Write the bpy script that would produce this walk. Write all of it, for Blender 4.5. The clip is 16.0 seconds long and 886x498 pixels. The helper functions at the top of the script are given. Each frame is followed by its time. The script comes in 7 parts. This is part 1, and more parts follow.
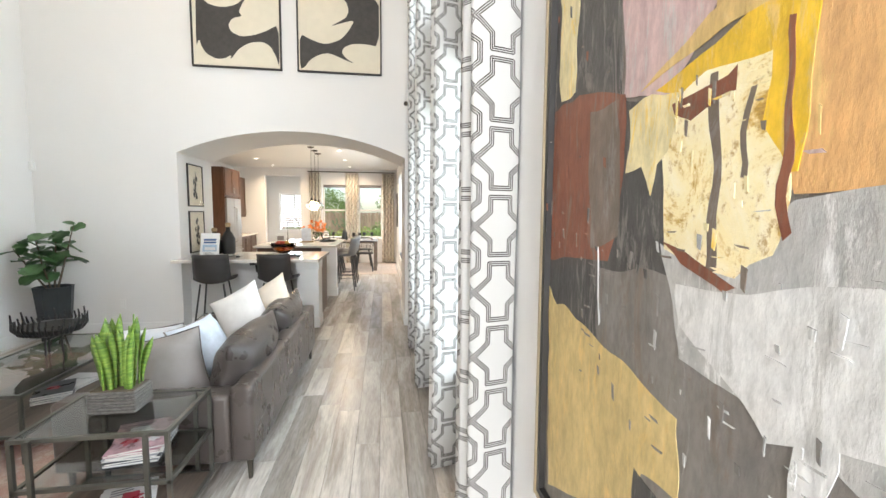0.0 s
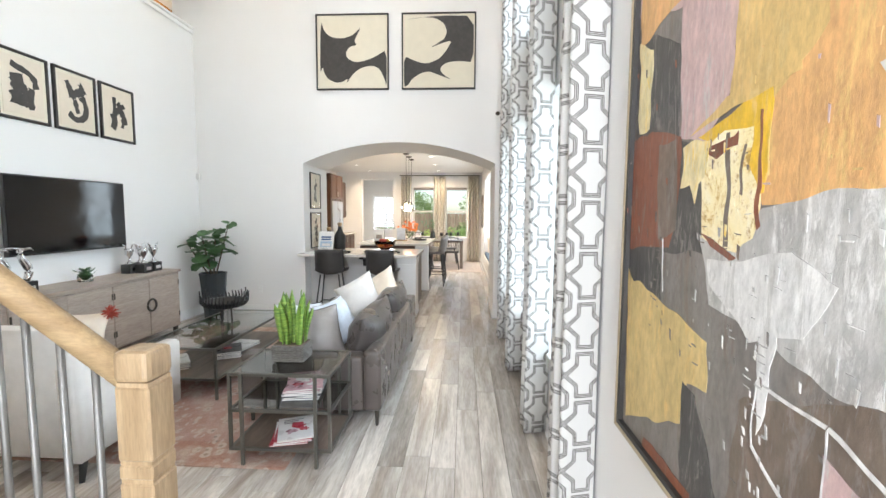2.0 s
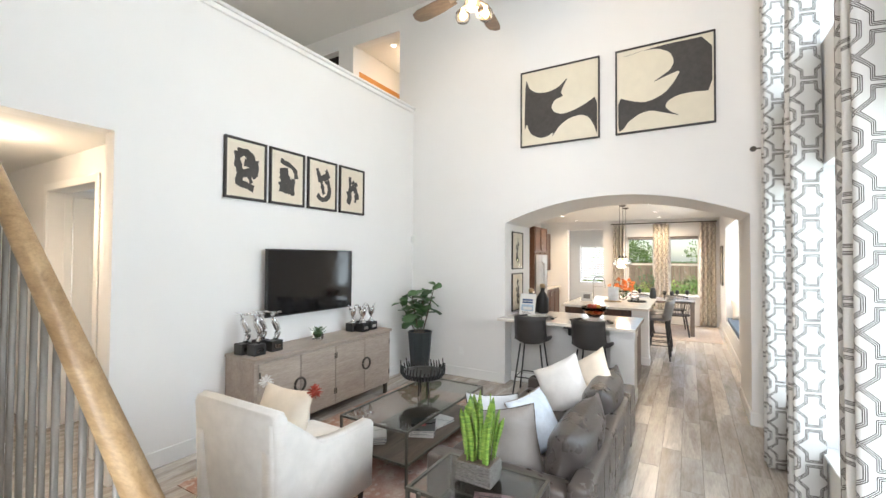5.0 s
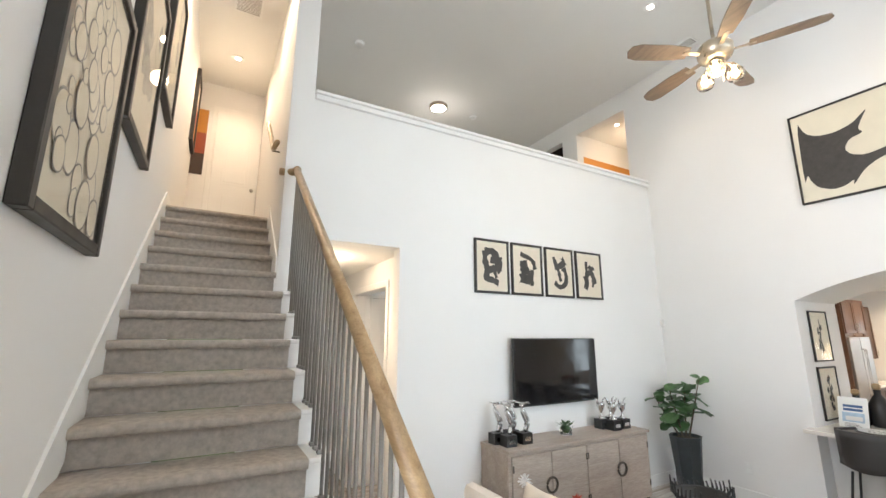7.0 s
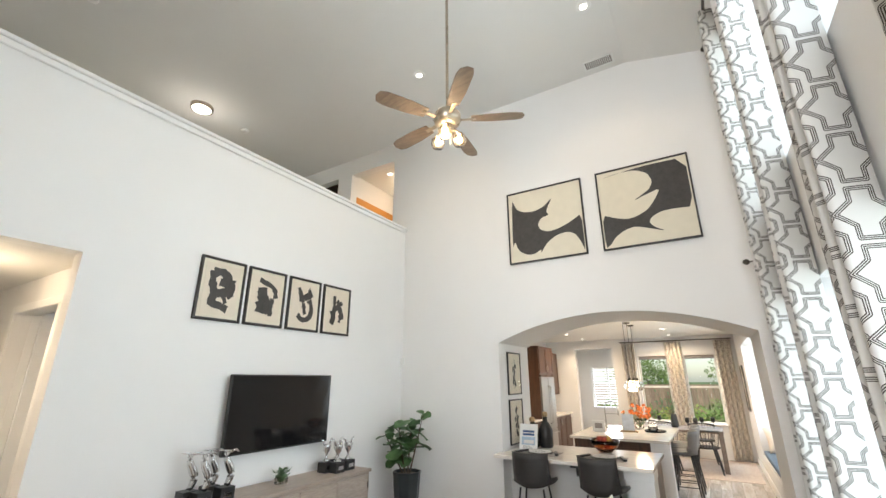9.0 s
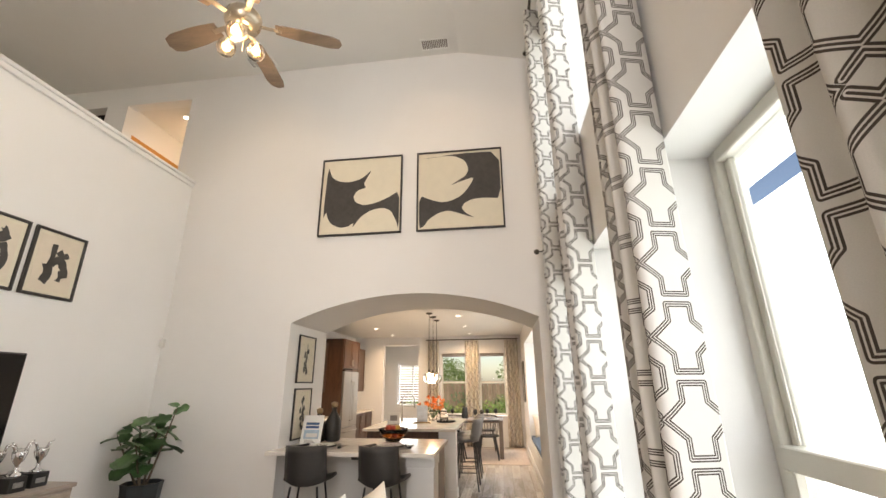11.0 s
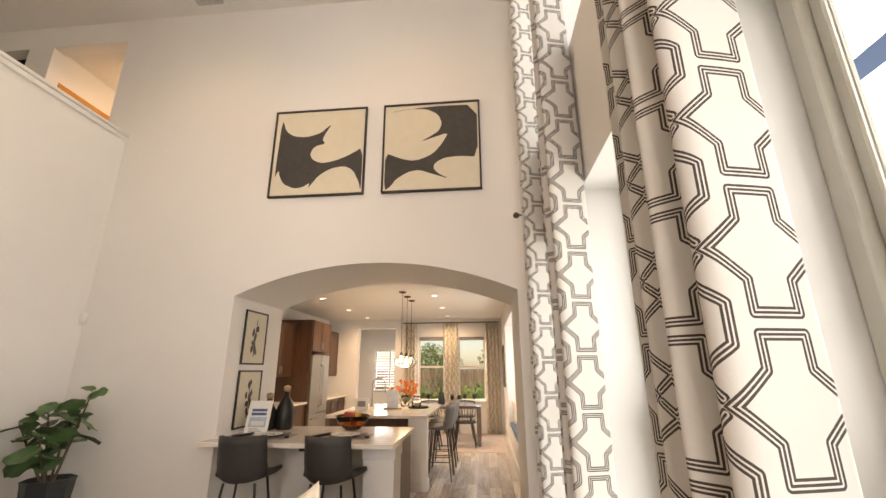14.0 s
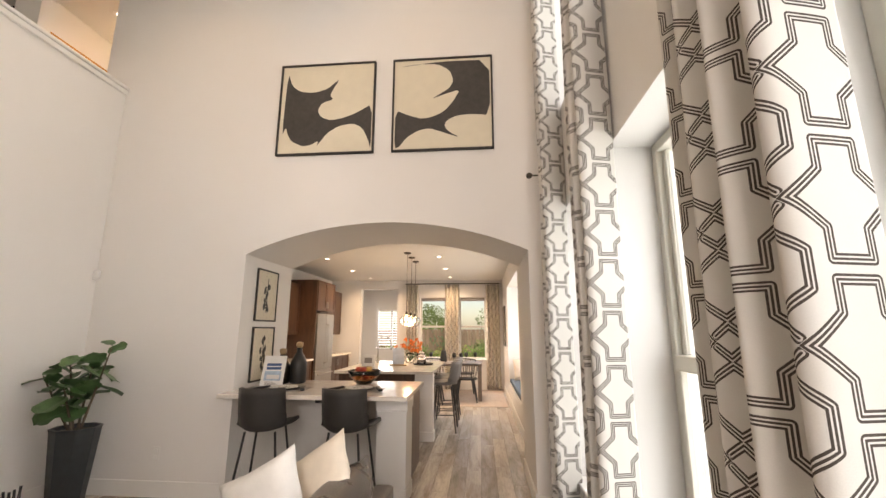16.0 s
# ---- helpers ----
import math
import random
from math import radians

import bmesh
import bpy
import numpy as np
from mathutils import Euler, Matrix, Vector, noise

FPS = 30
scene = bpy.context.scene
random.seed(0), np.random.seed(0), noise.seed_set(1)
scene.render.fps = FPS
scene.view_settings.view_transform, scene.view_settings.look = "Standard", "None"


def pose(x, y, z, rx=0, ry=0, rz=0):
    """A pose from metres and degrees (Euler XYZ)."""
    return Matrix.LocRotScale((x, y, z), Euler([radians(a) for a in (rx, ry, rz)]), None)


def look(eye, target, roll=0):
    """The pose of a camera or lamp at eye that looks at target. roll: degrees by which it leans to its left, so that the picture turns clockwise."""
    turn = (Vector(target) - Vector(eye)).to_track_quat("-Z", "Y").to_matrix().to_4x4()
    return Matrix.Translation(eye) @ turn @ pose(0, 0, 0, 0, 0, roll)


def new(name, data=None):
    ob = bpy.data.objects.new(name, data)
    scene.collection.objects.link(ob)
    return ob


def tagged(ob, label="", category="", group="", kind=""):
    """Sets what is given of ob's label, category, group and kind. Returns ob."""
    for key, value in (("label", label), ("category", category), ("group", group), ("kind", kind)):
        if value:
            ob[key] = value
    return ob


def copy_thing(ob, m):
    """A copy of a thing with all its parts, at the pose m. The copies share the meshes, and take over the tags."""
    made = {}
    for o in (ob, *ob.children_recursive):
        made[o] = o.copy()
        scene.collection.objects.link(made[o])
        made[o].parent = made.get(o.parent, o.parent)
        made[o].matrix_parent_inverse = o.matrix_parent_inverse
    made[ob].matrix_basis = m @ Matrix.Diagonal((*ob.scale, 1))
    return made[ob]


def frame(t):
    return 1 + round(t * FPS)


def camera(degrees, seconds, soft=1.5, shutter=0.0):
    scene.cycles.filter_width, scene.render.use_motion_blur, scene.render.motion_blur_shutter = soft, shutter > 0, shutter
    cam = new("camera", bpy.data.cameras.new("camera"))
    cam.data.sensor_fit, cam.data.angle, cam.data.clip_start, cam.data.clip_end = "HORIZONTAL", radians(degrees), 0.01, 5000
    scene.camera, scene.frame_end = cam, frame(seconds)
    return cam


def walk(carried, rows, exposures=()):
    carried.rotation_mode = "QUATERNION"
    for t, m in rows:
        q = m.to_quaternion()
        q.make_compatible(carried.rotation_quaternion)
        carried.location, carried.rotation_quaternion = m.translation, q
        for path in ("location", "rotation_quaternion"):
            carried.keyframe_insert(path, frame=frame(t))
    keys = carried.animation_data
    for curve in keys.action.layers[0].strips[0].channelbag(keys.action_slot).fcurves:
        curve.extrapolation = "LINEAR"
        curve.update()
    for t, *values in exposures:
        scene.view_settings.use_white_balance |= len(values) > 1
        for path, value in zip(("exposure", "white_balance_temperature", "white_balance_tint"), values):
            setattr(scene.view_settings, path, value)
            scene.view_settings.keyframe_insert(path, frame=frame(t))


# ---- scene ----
cam = camera(93.6, 16.0)
PATH = [
    (0, (-0.248, 0.615, 1.461), (0.036, 2.588, 1.293), 0.4),
    (0.5, (-0.287, 0.526, 1.478), (-0.03, 2.503, 1.313), 0.3),
    (1, (-0.353, 0.4, 1.468), (-0.17, 2.385, 1.304), 0.3),
    (1.5, (-0.378, 0.234, 1.472), (-0.331, 2.227, 1.308), 0.3),
    (2, (-0.394, 0.177, 1.462), (-0.492, 2.167, 1.296), 0.4),
    (2.5, (-0.367, 0.272, 1.441), (-0.583, 2.253, 1.271), 0.4),
    (3, (-0.341, 0.467, 1.447), (-0.678, 2.43, 1.272), 0.4),
    (3.5, (-0.368, 0.574, 1.451), (-0.866, 2.503, 1.275), 0.2),
    (3.7, (-0.435, 0.618, 1.467), (-1.002, 2.528, 1.298), 0.4),
    (6, (-0.532, 0.719, 1.795), (-1.927, 2.122, 2.092), 0.1),
    (6.5, (-0.552, 0.6, 1.771), (-2.142, 1.754, 2.145), 0.2),
    (7, (-0.585, 0.59, 1.799), (-2.299, 1.538, 2.206), 0.1),
    (7.5, (-0.566, 0.621, 1.793), (-2.276, 1.532, 2.288), 0.2),
    (8, (-0.515, 0.717, 1.769), (-2.087, 1.814, 2.338), 0.0),
    (8.5, (-0.465, 0.841, 1.749), (-1.783, 2.225, 2.34), -0.0),
    (9, (-0.411, 1.023, 1.72), (-1.415, 2.646, 2.32), -0.1),
    (9.5, (-0.35, 1.179, 1.704), (-1.048, 2.956, 2.301), -0.3),
    (10, (-0.318, 1.284, 1.656), (-0.786, 3.133, 2.259), -0.4),
    (10.2, (-0.332, 1.326, 1.618), (-0.729, 3.19, 2.227), -0.6),
    (12.5, (-0.395, 2.188, 1.477), (-0.589, 4.08, 2.094), -0.4),
    (13, (-0.37, 2.198, 1.487), (-0.566, 4.093, 2.094), -0.4),
    (13.5, (-0.35, 2.205, 1.504), (-0.542, 4.106, 2.096), -0.4),
    (14, (-0.281, 2.251, 1.47), (-0.466, 4.163, 2.029), -0.3),
    (14.5, (-0.374, 2.236, 1.496), (-0.565, 4.157, 2.019), -0.2),
    (15, (-0.461, 2.24, 1.459), (-0.651, 4.172, 1.941), -0.0),
    (15.5, (-0.434, 2.262, 1.446), (-0.621, 4.204, 1.885), 0.2),
    (16, (-0.409, 2.23, 1.443), (-0.585, 4.185, 1.828), 0.1),
]
EXPOSURES = [(0, 0.56, 6300, 10), (3.5, 0.58, 5950, 10), (6, 0.52, 6450, 12), (7.5, 0.52, 6250, 11), (9, 0.33, 6400, 10), (10.2, 0.17, 6950, 13), (12.4, 0.03, 7900, 21), (13.4, 0.03, 7950, 21), (14.5, 0.03, 8600, 22), (15.4, 0.04, 8150, 21), (16, 0.05, 7800, 21)]
walk(cam, [(t, look(eye, target, roll)) for t, eye, target, roll in PATH], EXPOSURES)
DAY_LOW, DAY_HIGH = 315, 265      # watts of daylight in the side yard, by the lower and upper windows

# ---------------------------------------------------------------- world and large lights
world = bpy.data.worlds.new("sky")
scene.world = world
world.use_nodes = True
wn = world.node_tree
sky = wn.nodes.new("ShaderNodeTexSky")
sky.sky_type = "NISHITA"
sky.sun_disc = False
sky.sun_elevation, sky.sun_rotation = radians(52), radians(200)
wn.links.new(sky.outputs["Color"], wn.nodes["Background"].inputs["Color"])
wn.nodes["Background"].inputs["Strength"].default_value = 0.15

sun_lamp = new("sun", bpy.data.lights.new("sun", "SUN"))
sun_lamp.data.energy, sun_lamp.data.angle, sun_lamp.data.color = 4.6, radians(0.6), (1.0, 0.95, 0.88)
sun_lamp.matrix_world = look((0, 0, 10), (3.2, 4.2, 3.2))


def area(name, eye, target, w, h, watts, color):
    lamp = new(name, bpy.data.lights.new(name, "AREA"))
    lamp.data.shape, lamp.data.size, lamp.data.size_y = "RECTANGLE", w, h
    lamp.data.energy, lamp.data.color = watts, color
    lamp.matrix_world = look(eye, target)
    return lamp


def point(name, p, watts, color, r=0.04):
    lamp = new(name, bpy.data.lights.new(name, "POINT"))
    lamp.data.energy, lamp.data.color, lamp.data.shadow_soft_size = watts, color, r
    lamp.location = p
    return lamp


def spot(name, p, watts, color, cone=130):
    lamp = new(name, bpy.data.lights.new(name, "SPOT"))
    lamp.data.energy, lamp.data.color, lamp.data.shadow_soft_size = watts, color, 0.05
    lamp.data.spot_size, lamp.data.spot_blend = radians(cone), 0.7
    lamp.location = p
    return lamp


DAY, WARM = (0.84, 0.94, 1.0), (1.0, 0.76, 0.50)
WIN_Y = [(2.20, 3.04), (3.24, 4.07), (4.27, 5.10)]      # window openings of the window wall
area("side_yard_daylight", (1.30, 6.0, 1.25), (-2.5, 6.0, 1.0), 9.4, 2.6, DAY_LOW, DAY)
area("side_yard_daylight", (1.30, 6.0, 4.1), (-2.5, 6.0, 3.2), 9.4, 2.4, DAY_HIGH, DAY)
# two fill lamps added behind the camera, as daylight from an unseen entry
area("entry_daylight", (-0.5, -2.4, 1.25), (-0.9, 4, 1.2), 1.0, 2.3, 85, (0.94, 0.97, 1.0))
area("entry_daylight", (-0.5, -2.4, 3.75), (-0.9, 4, 3.0), 1.0, 1.7, 100, (0.94, 0.97, 1.0))
area("kitchen_daylight", (-1.36, 14.6, 3.3), (-1.36, 11.5, 0.8), 2.4, 1.2, 190, DAY)
area("mudroom_daylight", (-3.25, 15.85, 1.5), (-3.25, 12, 1.2), 0.9, 1.2, 35, DAY)

# ---------------------------------------------------------------- materials
def nodes_of(name, color, rough=0.5, metal=0.0, spec=0.5):
    m = bpy.data.materials.new(name)
    m.use_nodes = True
    b = m.node_tree.nodes["Principled BSDF"]
    b.inputs["Base Color"].default_value = (*color, 1)
    b.inputs["Roughness"].default_value, b.inputs["Metallic"].default_value = rough, metal
    b.inputs["Specular IOR Level"].default_value = spec
    return m, m.node_tree, b


def node(nt, kind, links=(), **props):
    n = nt.nodes.new(kind)
    for k, v in props.items():
        if k == "operation":
            n.operation = v
        elif k == "data_type":
            n.data_type = v
        elif k == "blend_type":
            n.blend_type = v
        elif k == "noise":
            n.inputs["Scale"].default_value, n.inputs["Detail"].default_value, n.inputs["Roughness"].default_value = v
        elif k == "values":
            for i, x in v.items():
                n.inputs[i].default_value = x
    for i, sock in links:
        nt.links.new(sock, n.inputs[i])
    return n


def ramp(nt, sock, stops):
    r = nt.nodes.new("ShaderNodeValToRGB")
    el = r.color_ramp.elements
    while len(el) < len(stops):
        el.new(0.5)
    for e, (p, c) in zip(el, stops):
        e.position, e.color = p, (*c, 1)
    nt.links.new(sock, r.inputs["Fac"])
    return r


def mix(nt, fac, a, b, blend="MIX"):
    n = nt.nodes.new("ShaderNodeMix")
    n.data_type, n.blend_type = "RGBA", blend
    for i, v in ((0, fac), (6, a), (7, b)):
        if hasattr(v, "is_linked"):
            nt.links.new(v, n.inputs[i])
        elif i == 0:
            n.inputs[0].default_value = v
        else:
            n.inputs[i].default_value = (*v, 1)
    return n.outputs[2]


def surface(name, color, rough=0.5, metal=0.0, vary=0.12, scale=8.0, grain=90.0, bump=0.05, stretch=(1, 1, 1), spec=0.5, random_tone=0.0, dist=0.004):
    """A paint, cloth, metal or wood with variation at a coarse and a fine scale."""
    m, nt, b = nodes_of(name, color, rough, metal, spec)
    tc = nt.nodes.new("ShaderNodeTexCoord")
    mp = node(nt, "ShaderNodeMapping", [(0, tc.outputs["Object"])], values={3: stretch})
    big = node(nt, "ShaderNodeTexNoise", [(0, mp.outputs[0])], noise=(scale, 4, 0.55))
    fine = node(nt, "ShaderNodeTexNoise", [(0, mp.outputs[0])], noise=(grain, 3, 0.6))
    lo, hi = [max(0, c * (1 - vary)) for c in color], [min(1, c * (1 + vary)) for c in color]
    c1 = ramp(nt, big.outputs[0], [(0.3, lo), (0.7, hi)]).outputs[0]
    f = ramp(nt, fine.outputs[0], [(0.3, (1 - vary * 0.6,) * 3), (0.7, (1, 1, 1))]).outputs[0]
    col = mix(nt, 1.0, c1, f, "MULTIPLY")
    if random_tone:
        oi = nt.nodes.new("ShaderNodeObjectInfo")
        r = ramp(nt, oi.outputs["Random"], [(0, (1 - random_tone,) * 3), (1, (1, 1, 1))]).outputs[0]
        col = mix(nt, 1.0, col, r, "MULTIPLY")
    nt.links.new(col, b.inputs["Base Color"])
    rr = node(nt, "ShaderNodeMapRange", [(0, big.outputs[0])], values={1: 0.3, 2: 0.7, 3: max(0, rough - 0.07), 4: min(1, rough + 0.07)})
    nt.links.new(rr.outputs[0], b.inputs["Roughness"])
    if bump:
        bp = node(nt, "ShaderNodeBump", [(2 if False else "Height", fine.outputs[0])])
        bp.inputs["Strength"].default_value, bp.inputs["Distance"].default_value = bump, dist
        nt.links.new(bp.outputs[0], b.inputs["Normal"])
    return m


def wood(name, dark, light, rough=0.4, along="X", scale=3.0, rings=14.0, random_tone=0.0):
    m, nt, b = nodes_of(name, light, rough)
    tc = nt.nodes.new("ShaderNodeTexCoord")
    st = {"X": (0.12, 1, 1), "Y": (1, 0.12, 1), "Z": (1, 1, 0.12)}[along]
    oi = nt.nodes.new("ShaderNodeObjectInfo")
    off = node(nt, "ShaderNodeVectorMath", [(0, tc.outputs["Object"])], operation="ADD")
    sc = node(nt, "ShaderNodeMath", [(0, oi.outputs["Random"])], operation="MULTIPLY", values={1: 37.0})
    nt.links.new(sc.outputs[0], off.inputs[1])
    mp = node(nt, "ShaderNodeMapping", [(0, off.outputs[0])], values={3: st})
    n1 = node(nt, "ShaderNodeTexNoise", [(0, mp.outputs[0])], noise=(scale * rings * 0.5, 6, 0.65))
    n1.inputs["Distortion"].default_value = 0.6
    n2 = node(nt, "ShaderNodeTexNoise", [(0, mp.outputs[0])], noise=(scale * rings * 5, 3, 0.6))
    c1 = ramp(nt, n1.outputs[0], [(0.32, dark), (0.62, light)]).outputs[0]
    f = ramp(nt, n2.outputs[0], [(0.3, (0.78,) * 3), (0.6, (1, 1, 1))]).outputs[0]
    col = mix(nt, 1.0, c1, f, "MULTIPLY")
    if random_tone:
        r = ramp(nt, oi.outputs["Random"], [(0, (1 - random_tone,) * 3), (1, (1 + random_tone * 0.25,) * 3)]).outputs[0]
        col = mix(nt, 1.0, col, r, "MULTIPLY")
    nt.links.new(col, b.inputs["Base Color"])
    bp = node(nt, "ShaderNodeBump", [("Height", n2.outputs[0])])
    bp.inputs["Strength"].default_value, bp.inputs["Distance"].default_value = 0.15, 0.002
    nt.links.new(bp.outputs[0], b.inputs["Normal"])
    return m


def glow(name, color, strength):
    m, nt, b = nodes_of(name, color, 0.5)
    b.inputs["Emission Color"].default_value = (*color, 1)
    b.inputs["Emission Strength"].default_value = strength
    return m


def glass(name, color=(1, 1, 1), rough=0.0, ior=1.45):
    m, nt, b = nodes_of(name, color, rough)
    b.inputs["Transmission Weight"].default_value, b.inputs["IOR"].default_value = 1.0, ior
    return m


WALL = surface("wall_paint", (0.80, 0.79, 0.775), 0.72, vary=0.012, scale=1.5, grain=160, bump=0.12, dist=0.0015)
CEIL = surface("ceiling_paint", (0.76, 0.755, 0.73), 0.85, vary=0.015, scale=1.2, grain=130, bump=0.14, dist=0.002)
TRIM = surface("white_trim", (0.82, 0.815, 0.80), 0.38, vary=0.015, scale=3, grain=60, bump=0.03)
PLANK = wood("plank_wood", (0.36, 0.305, 0.255), (0.70, 0.645, 0.585), 0.27, "Y", 2.2, 7.0, 0.34)
GROOVE = surface("floor_joint", (0.10, 0.085, 0.07), 0.8)
CARPET = surface("stair_carpet", (0.50, 0.45, 0.395), 0.95, vary=0.16, scale=30, grain=420, bump=0.8, spec=0.1, dist=0.006)
OAK = wood("oak_rail", (0.29, 0.185, 0.09), (0.46, 0.325, 0.175), 0.32, "X", 4, 9)
OAKZ = wood("oak_newel", (0.29, 0.195, 0.105), (0.46, 0.335, 0.20), 0.38, "Z", 4, 9)
IRON = surface("grey_iron", (0.23, 0.22, 0.205), 0.45, 0.6, vary=0.1)
BRONZE = surface("dark_bronze", (0.09, 0.08, 0.065), 0.42, 0.7, vary=0.15)
GUNMETAL = surface("gunmetal_frame", (0.17, 0.165, 0.145), 0.38, 0.85, vary=0.12)
BLACK = surface("black_satin", (0.018, 0.018, 0.018), 0.42, vary=0.2)
FRAMEBLK = surface("black_frame", (0.03, 0.027, 0.024), 0.45, vary=0.2, grain=200)
LEATHER = surface("grey_brown_leather", (0.085, 0.069, 0.060), 0.30, vary=0.16, scale=5, grain=260, bump=0.22, dist=0.003)
LEATHERD = surface("dark_leather", (0.060, 0.050, 0.045), 0.30, vary=0.2, scale=6, grain=260, bump=0.22)
LINEN = surface("white_linen", (0.80, 0.785, 0.76), 0.9, vary=0.05, scale=12, grain=500, bump=0.3, spec=0.2)
CREAM = surface("cream_cloth", (0.78, 0.69, 0.58), 0.9, vary=0.07, scale=9, grain=420, bump=0.3, spec=0.2)
GREYCL = surface("grey_cloth", (0.30, 0.275, 0.26), 0.85, vary=0.1, scale=9, grain=420, bump=0.3, spec=0.2)
SILVERCL = surface("pale_grey_cloth", (0.58, 0.60, 0.64), 0.55, vary=0.1, scale=9, grain=420, bump=0.2)
BLUEW = surface("pale_blue_cloth", (0.68, 0.75, 0.84), 0.7, vary=0.12, scale=14, grain=420, bump=0.2)
SIDEB = wood("limed_wood", (0.36, 0.295, 0.245), (0.455, 0.385, 0.325), 0.5, "Y", 3, 8)
DARKWOOD = wood("brown_cabinet", (0.055, 0.028, 0.017), (0.11, 0.056, 0.033), 0.36, "Z", 3, 9)
SHELFWOOD = wood("shelf_wood", (0.10, 0.072, 0.055), (0.175, 0.13, 0.10), 0.45, "Y", 3, 9)
QUARTZ = surface("cream_quartz", (0.80, 0.755, 0.69), 0.12, vary=0.03, scale=9, grain=300, bump=0.0)
STEEL = surface("brushed_steel", (0.44, 0.425, 0.40), 0.33, 0.95, vary=0.06, scale=3, grain=200, stretch=(1, 1, 0.05), bump=0.03)
CHROME = surface("polished_silver", (0.78, 0.78, 0.78), 0.12, 1.0, vary=0.03, bump=0)
SMOKEGLASS = glass("smoked_glass", (0.62, 0.66, 0.64), 0.02)
CLEAR = glass("clear_glass", (1, 1, 1))
PANEG = glass("window_glass", (0.97, 0.99, 0.98), 0.0, 1.05)
SCREEN = surface("tv_screen", (0.008, 0.008, 0.009), 0.08, vary=0.1, bump=0)
PAPER = surface("art_paper", (0.70, 0.62, 0.51), 0.8, vary=0.03, scale=14, grain=300, bump=0.04)
CANVASC = surface("cream_canvas", (0.71, 0.655, 0.53), 0.75, vary=0.03, scale=10, grain=400, bump=0.1)
INK = surface("ink_black", (0.055, 0.05, 0.046), 0.65, vary=0.25, scale=20, grain=300, bump=0.05)
CAN = glow("lamp_lens", (1.0, 0.90, 0.74), 9.0)
LEAFG = surface("fig_leaf", (0.085, 0.185, 0.065), 0.36, vary=0.35, scale=9, grain=70, bump=0.1, random_tone=0.3)
BARK = surface("bark", (0.13, 0.10, 0.07), 0.85, vary=0.25)
POTBLK = surface("slate_pot", (0.026, 0.033, 0.037), 0.5, vary=0.2, scale=14)
MIRRORISH = surface("white_plastic", (0.80, 0.80, 0.78), 0.35, vary=0.02)

# ---------------------------------------------------------------- mesh helpers
def box(bm, x0, x1, y0, y1, z0, z1, bev=0.0, seg=1):
    m = Matrix.LocRotScale(((x0 + x1) / 2, (y0 + y1) / 2, (z0 + z1) / 2), None, (abs(x1 - x0), abs(y1 - y0), abs(z1 - z0)))
    r = bmesh.ops.create_cube(bm, size=1, matrix=m)
    if bev:
        es = list({e for v in r["verts"] for e in v.link_edges})
        bmesh.ops.bevel(bm, geom=es, offset=bev, segments=seg, affect="EDGES", profile=0.6)
    return bm


def cyl(bm, p0, p1, r0, r1=None, seg=12):
    p0, p1 = Vector(p0), Vector(p1)
    d = p1 - p0
    m = Matrix.Translation((p0 + p1) / 2) @ d.to_track_quat("Z", "Y").to_matrix().to_4x4()
    bmesh.ops.create_cone(bm, cap_ends=True, segments=seg, radius1=r0, radius2=r0 if r1 is None else r1, depth=d.length, matrix=m)
    return bm


def tube(bm, pts, r, seg=8):
    """A round bar along points; the radius may be a list."""
    pts = [Vector(p) for p in pts]
    rs = r if isinstance(r, (list, tuple)) else [r] * len(pts)
    rings = []
    for i, p in enumerate(pts):
        d = (pts[min(i + 1, len(pts) - 1)] - pts[max(i - 1, 0)]).normalized()
        q = d.to_track_quat("Z", "Y").to_matrix()
        rings.append([bm.verts.new(p + q @ Vector((rs[i] * math.cos(a), rs[i] * math.sin(a), 0))) for a in [2 * math.pi * k / seg for k in range(seg)]])
    for a, b in zip(rings, rings[1:]):
        for k in range(seg):
            bm.faces.new((a[k], a[(k + 1) % seg], b[(k + 1) % seg], b[k]))
    bm.faces.new(rings[0][::-1])
    bm.faces.new(rings[-1])
    return bm


def lathe(bm, c, prof, seg=24, squash=(1, 1)):
    rings = []
    for r, z in prof:
        rings.append([bm.verts.new((c[0] + squash[0] * r * math.cos(2 * math.pi * k / seg), c[1] + squash[1] * r * math.sin(2 * math.pi * k / seg), c[2] + z)) for k in range(seg)])
    for a, b in zip(rings, rings[1:]):
        for k in range(seg):
            bm.faces.new((a[k], a[(k + 1) % seg], b[(k + 1) % seg], b[k]))
    bm.faces.new(rings[0][::-1])
    bm.faces.new(rings[-1])
    return bm


def prism(bm, poly, axis, a0, a1):
    """A flat outline, extruded along an axis from a0 to a1. The outline is in the two other axes, in xyz order."""
    def at(u, v, a):
        return {"x": (a, u, v), "y": (u, a, v), "z": (u, v, a)}[axis]
    lo = [bm.verts.new(at(u, v, a0)) for u, v in poly]
    hi = [bm.verts.new(at(u, v, a1)) for u, v in poly]
    n = len(poly)
    for k in range(n):
        bm.faces.new((lo[k], lo[(k + 1) % n], hi[(k + 1) % n], hi[k]))
    bm.faces.new(lo[::-1])
    bm.faces.new(hi)
    bmesh.ops.recalc_face_normals(bm, faces=bm.faces[:])
    return bm


def mesh_ob(name, bm, mat, smooth=False):
    me = bpy.data.meshes.new(name)
    bmesh.ops.recalc_face_normals(bm, faces=bm.faces[:])
    bm.to_mesh(me)
    bm.free()
    for m in (mat if isinstance(mat, (list, tuple)) else [mat]):
        me.materials.append(m)
    if smooth:
        for p in me.polygons:
            p.use_smooth = True
    return new(name, me)


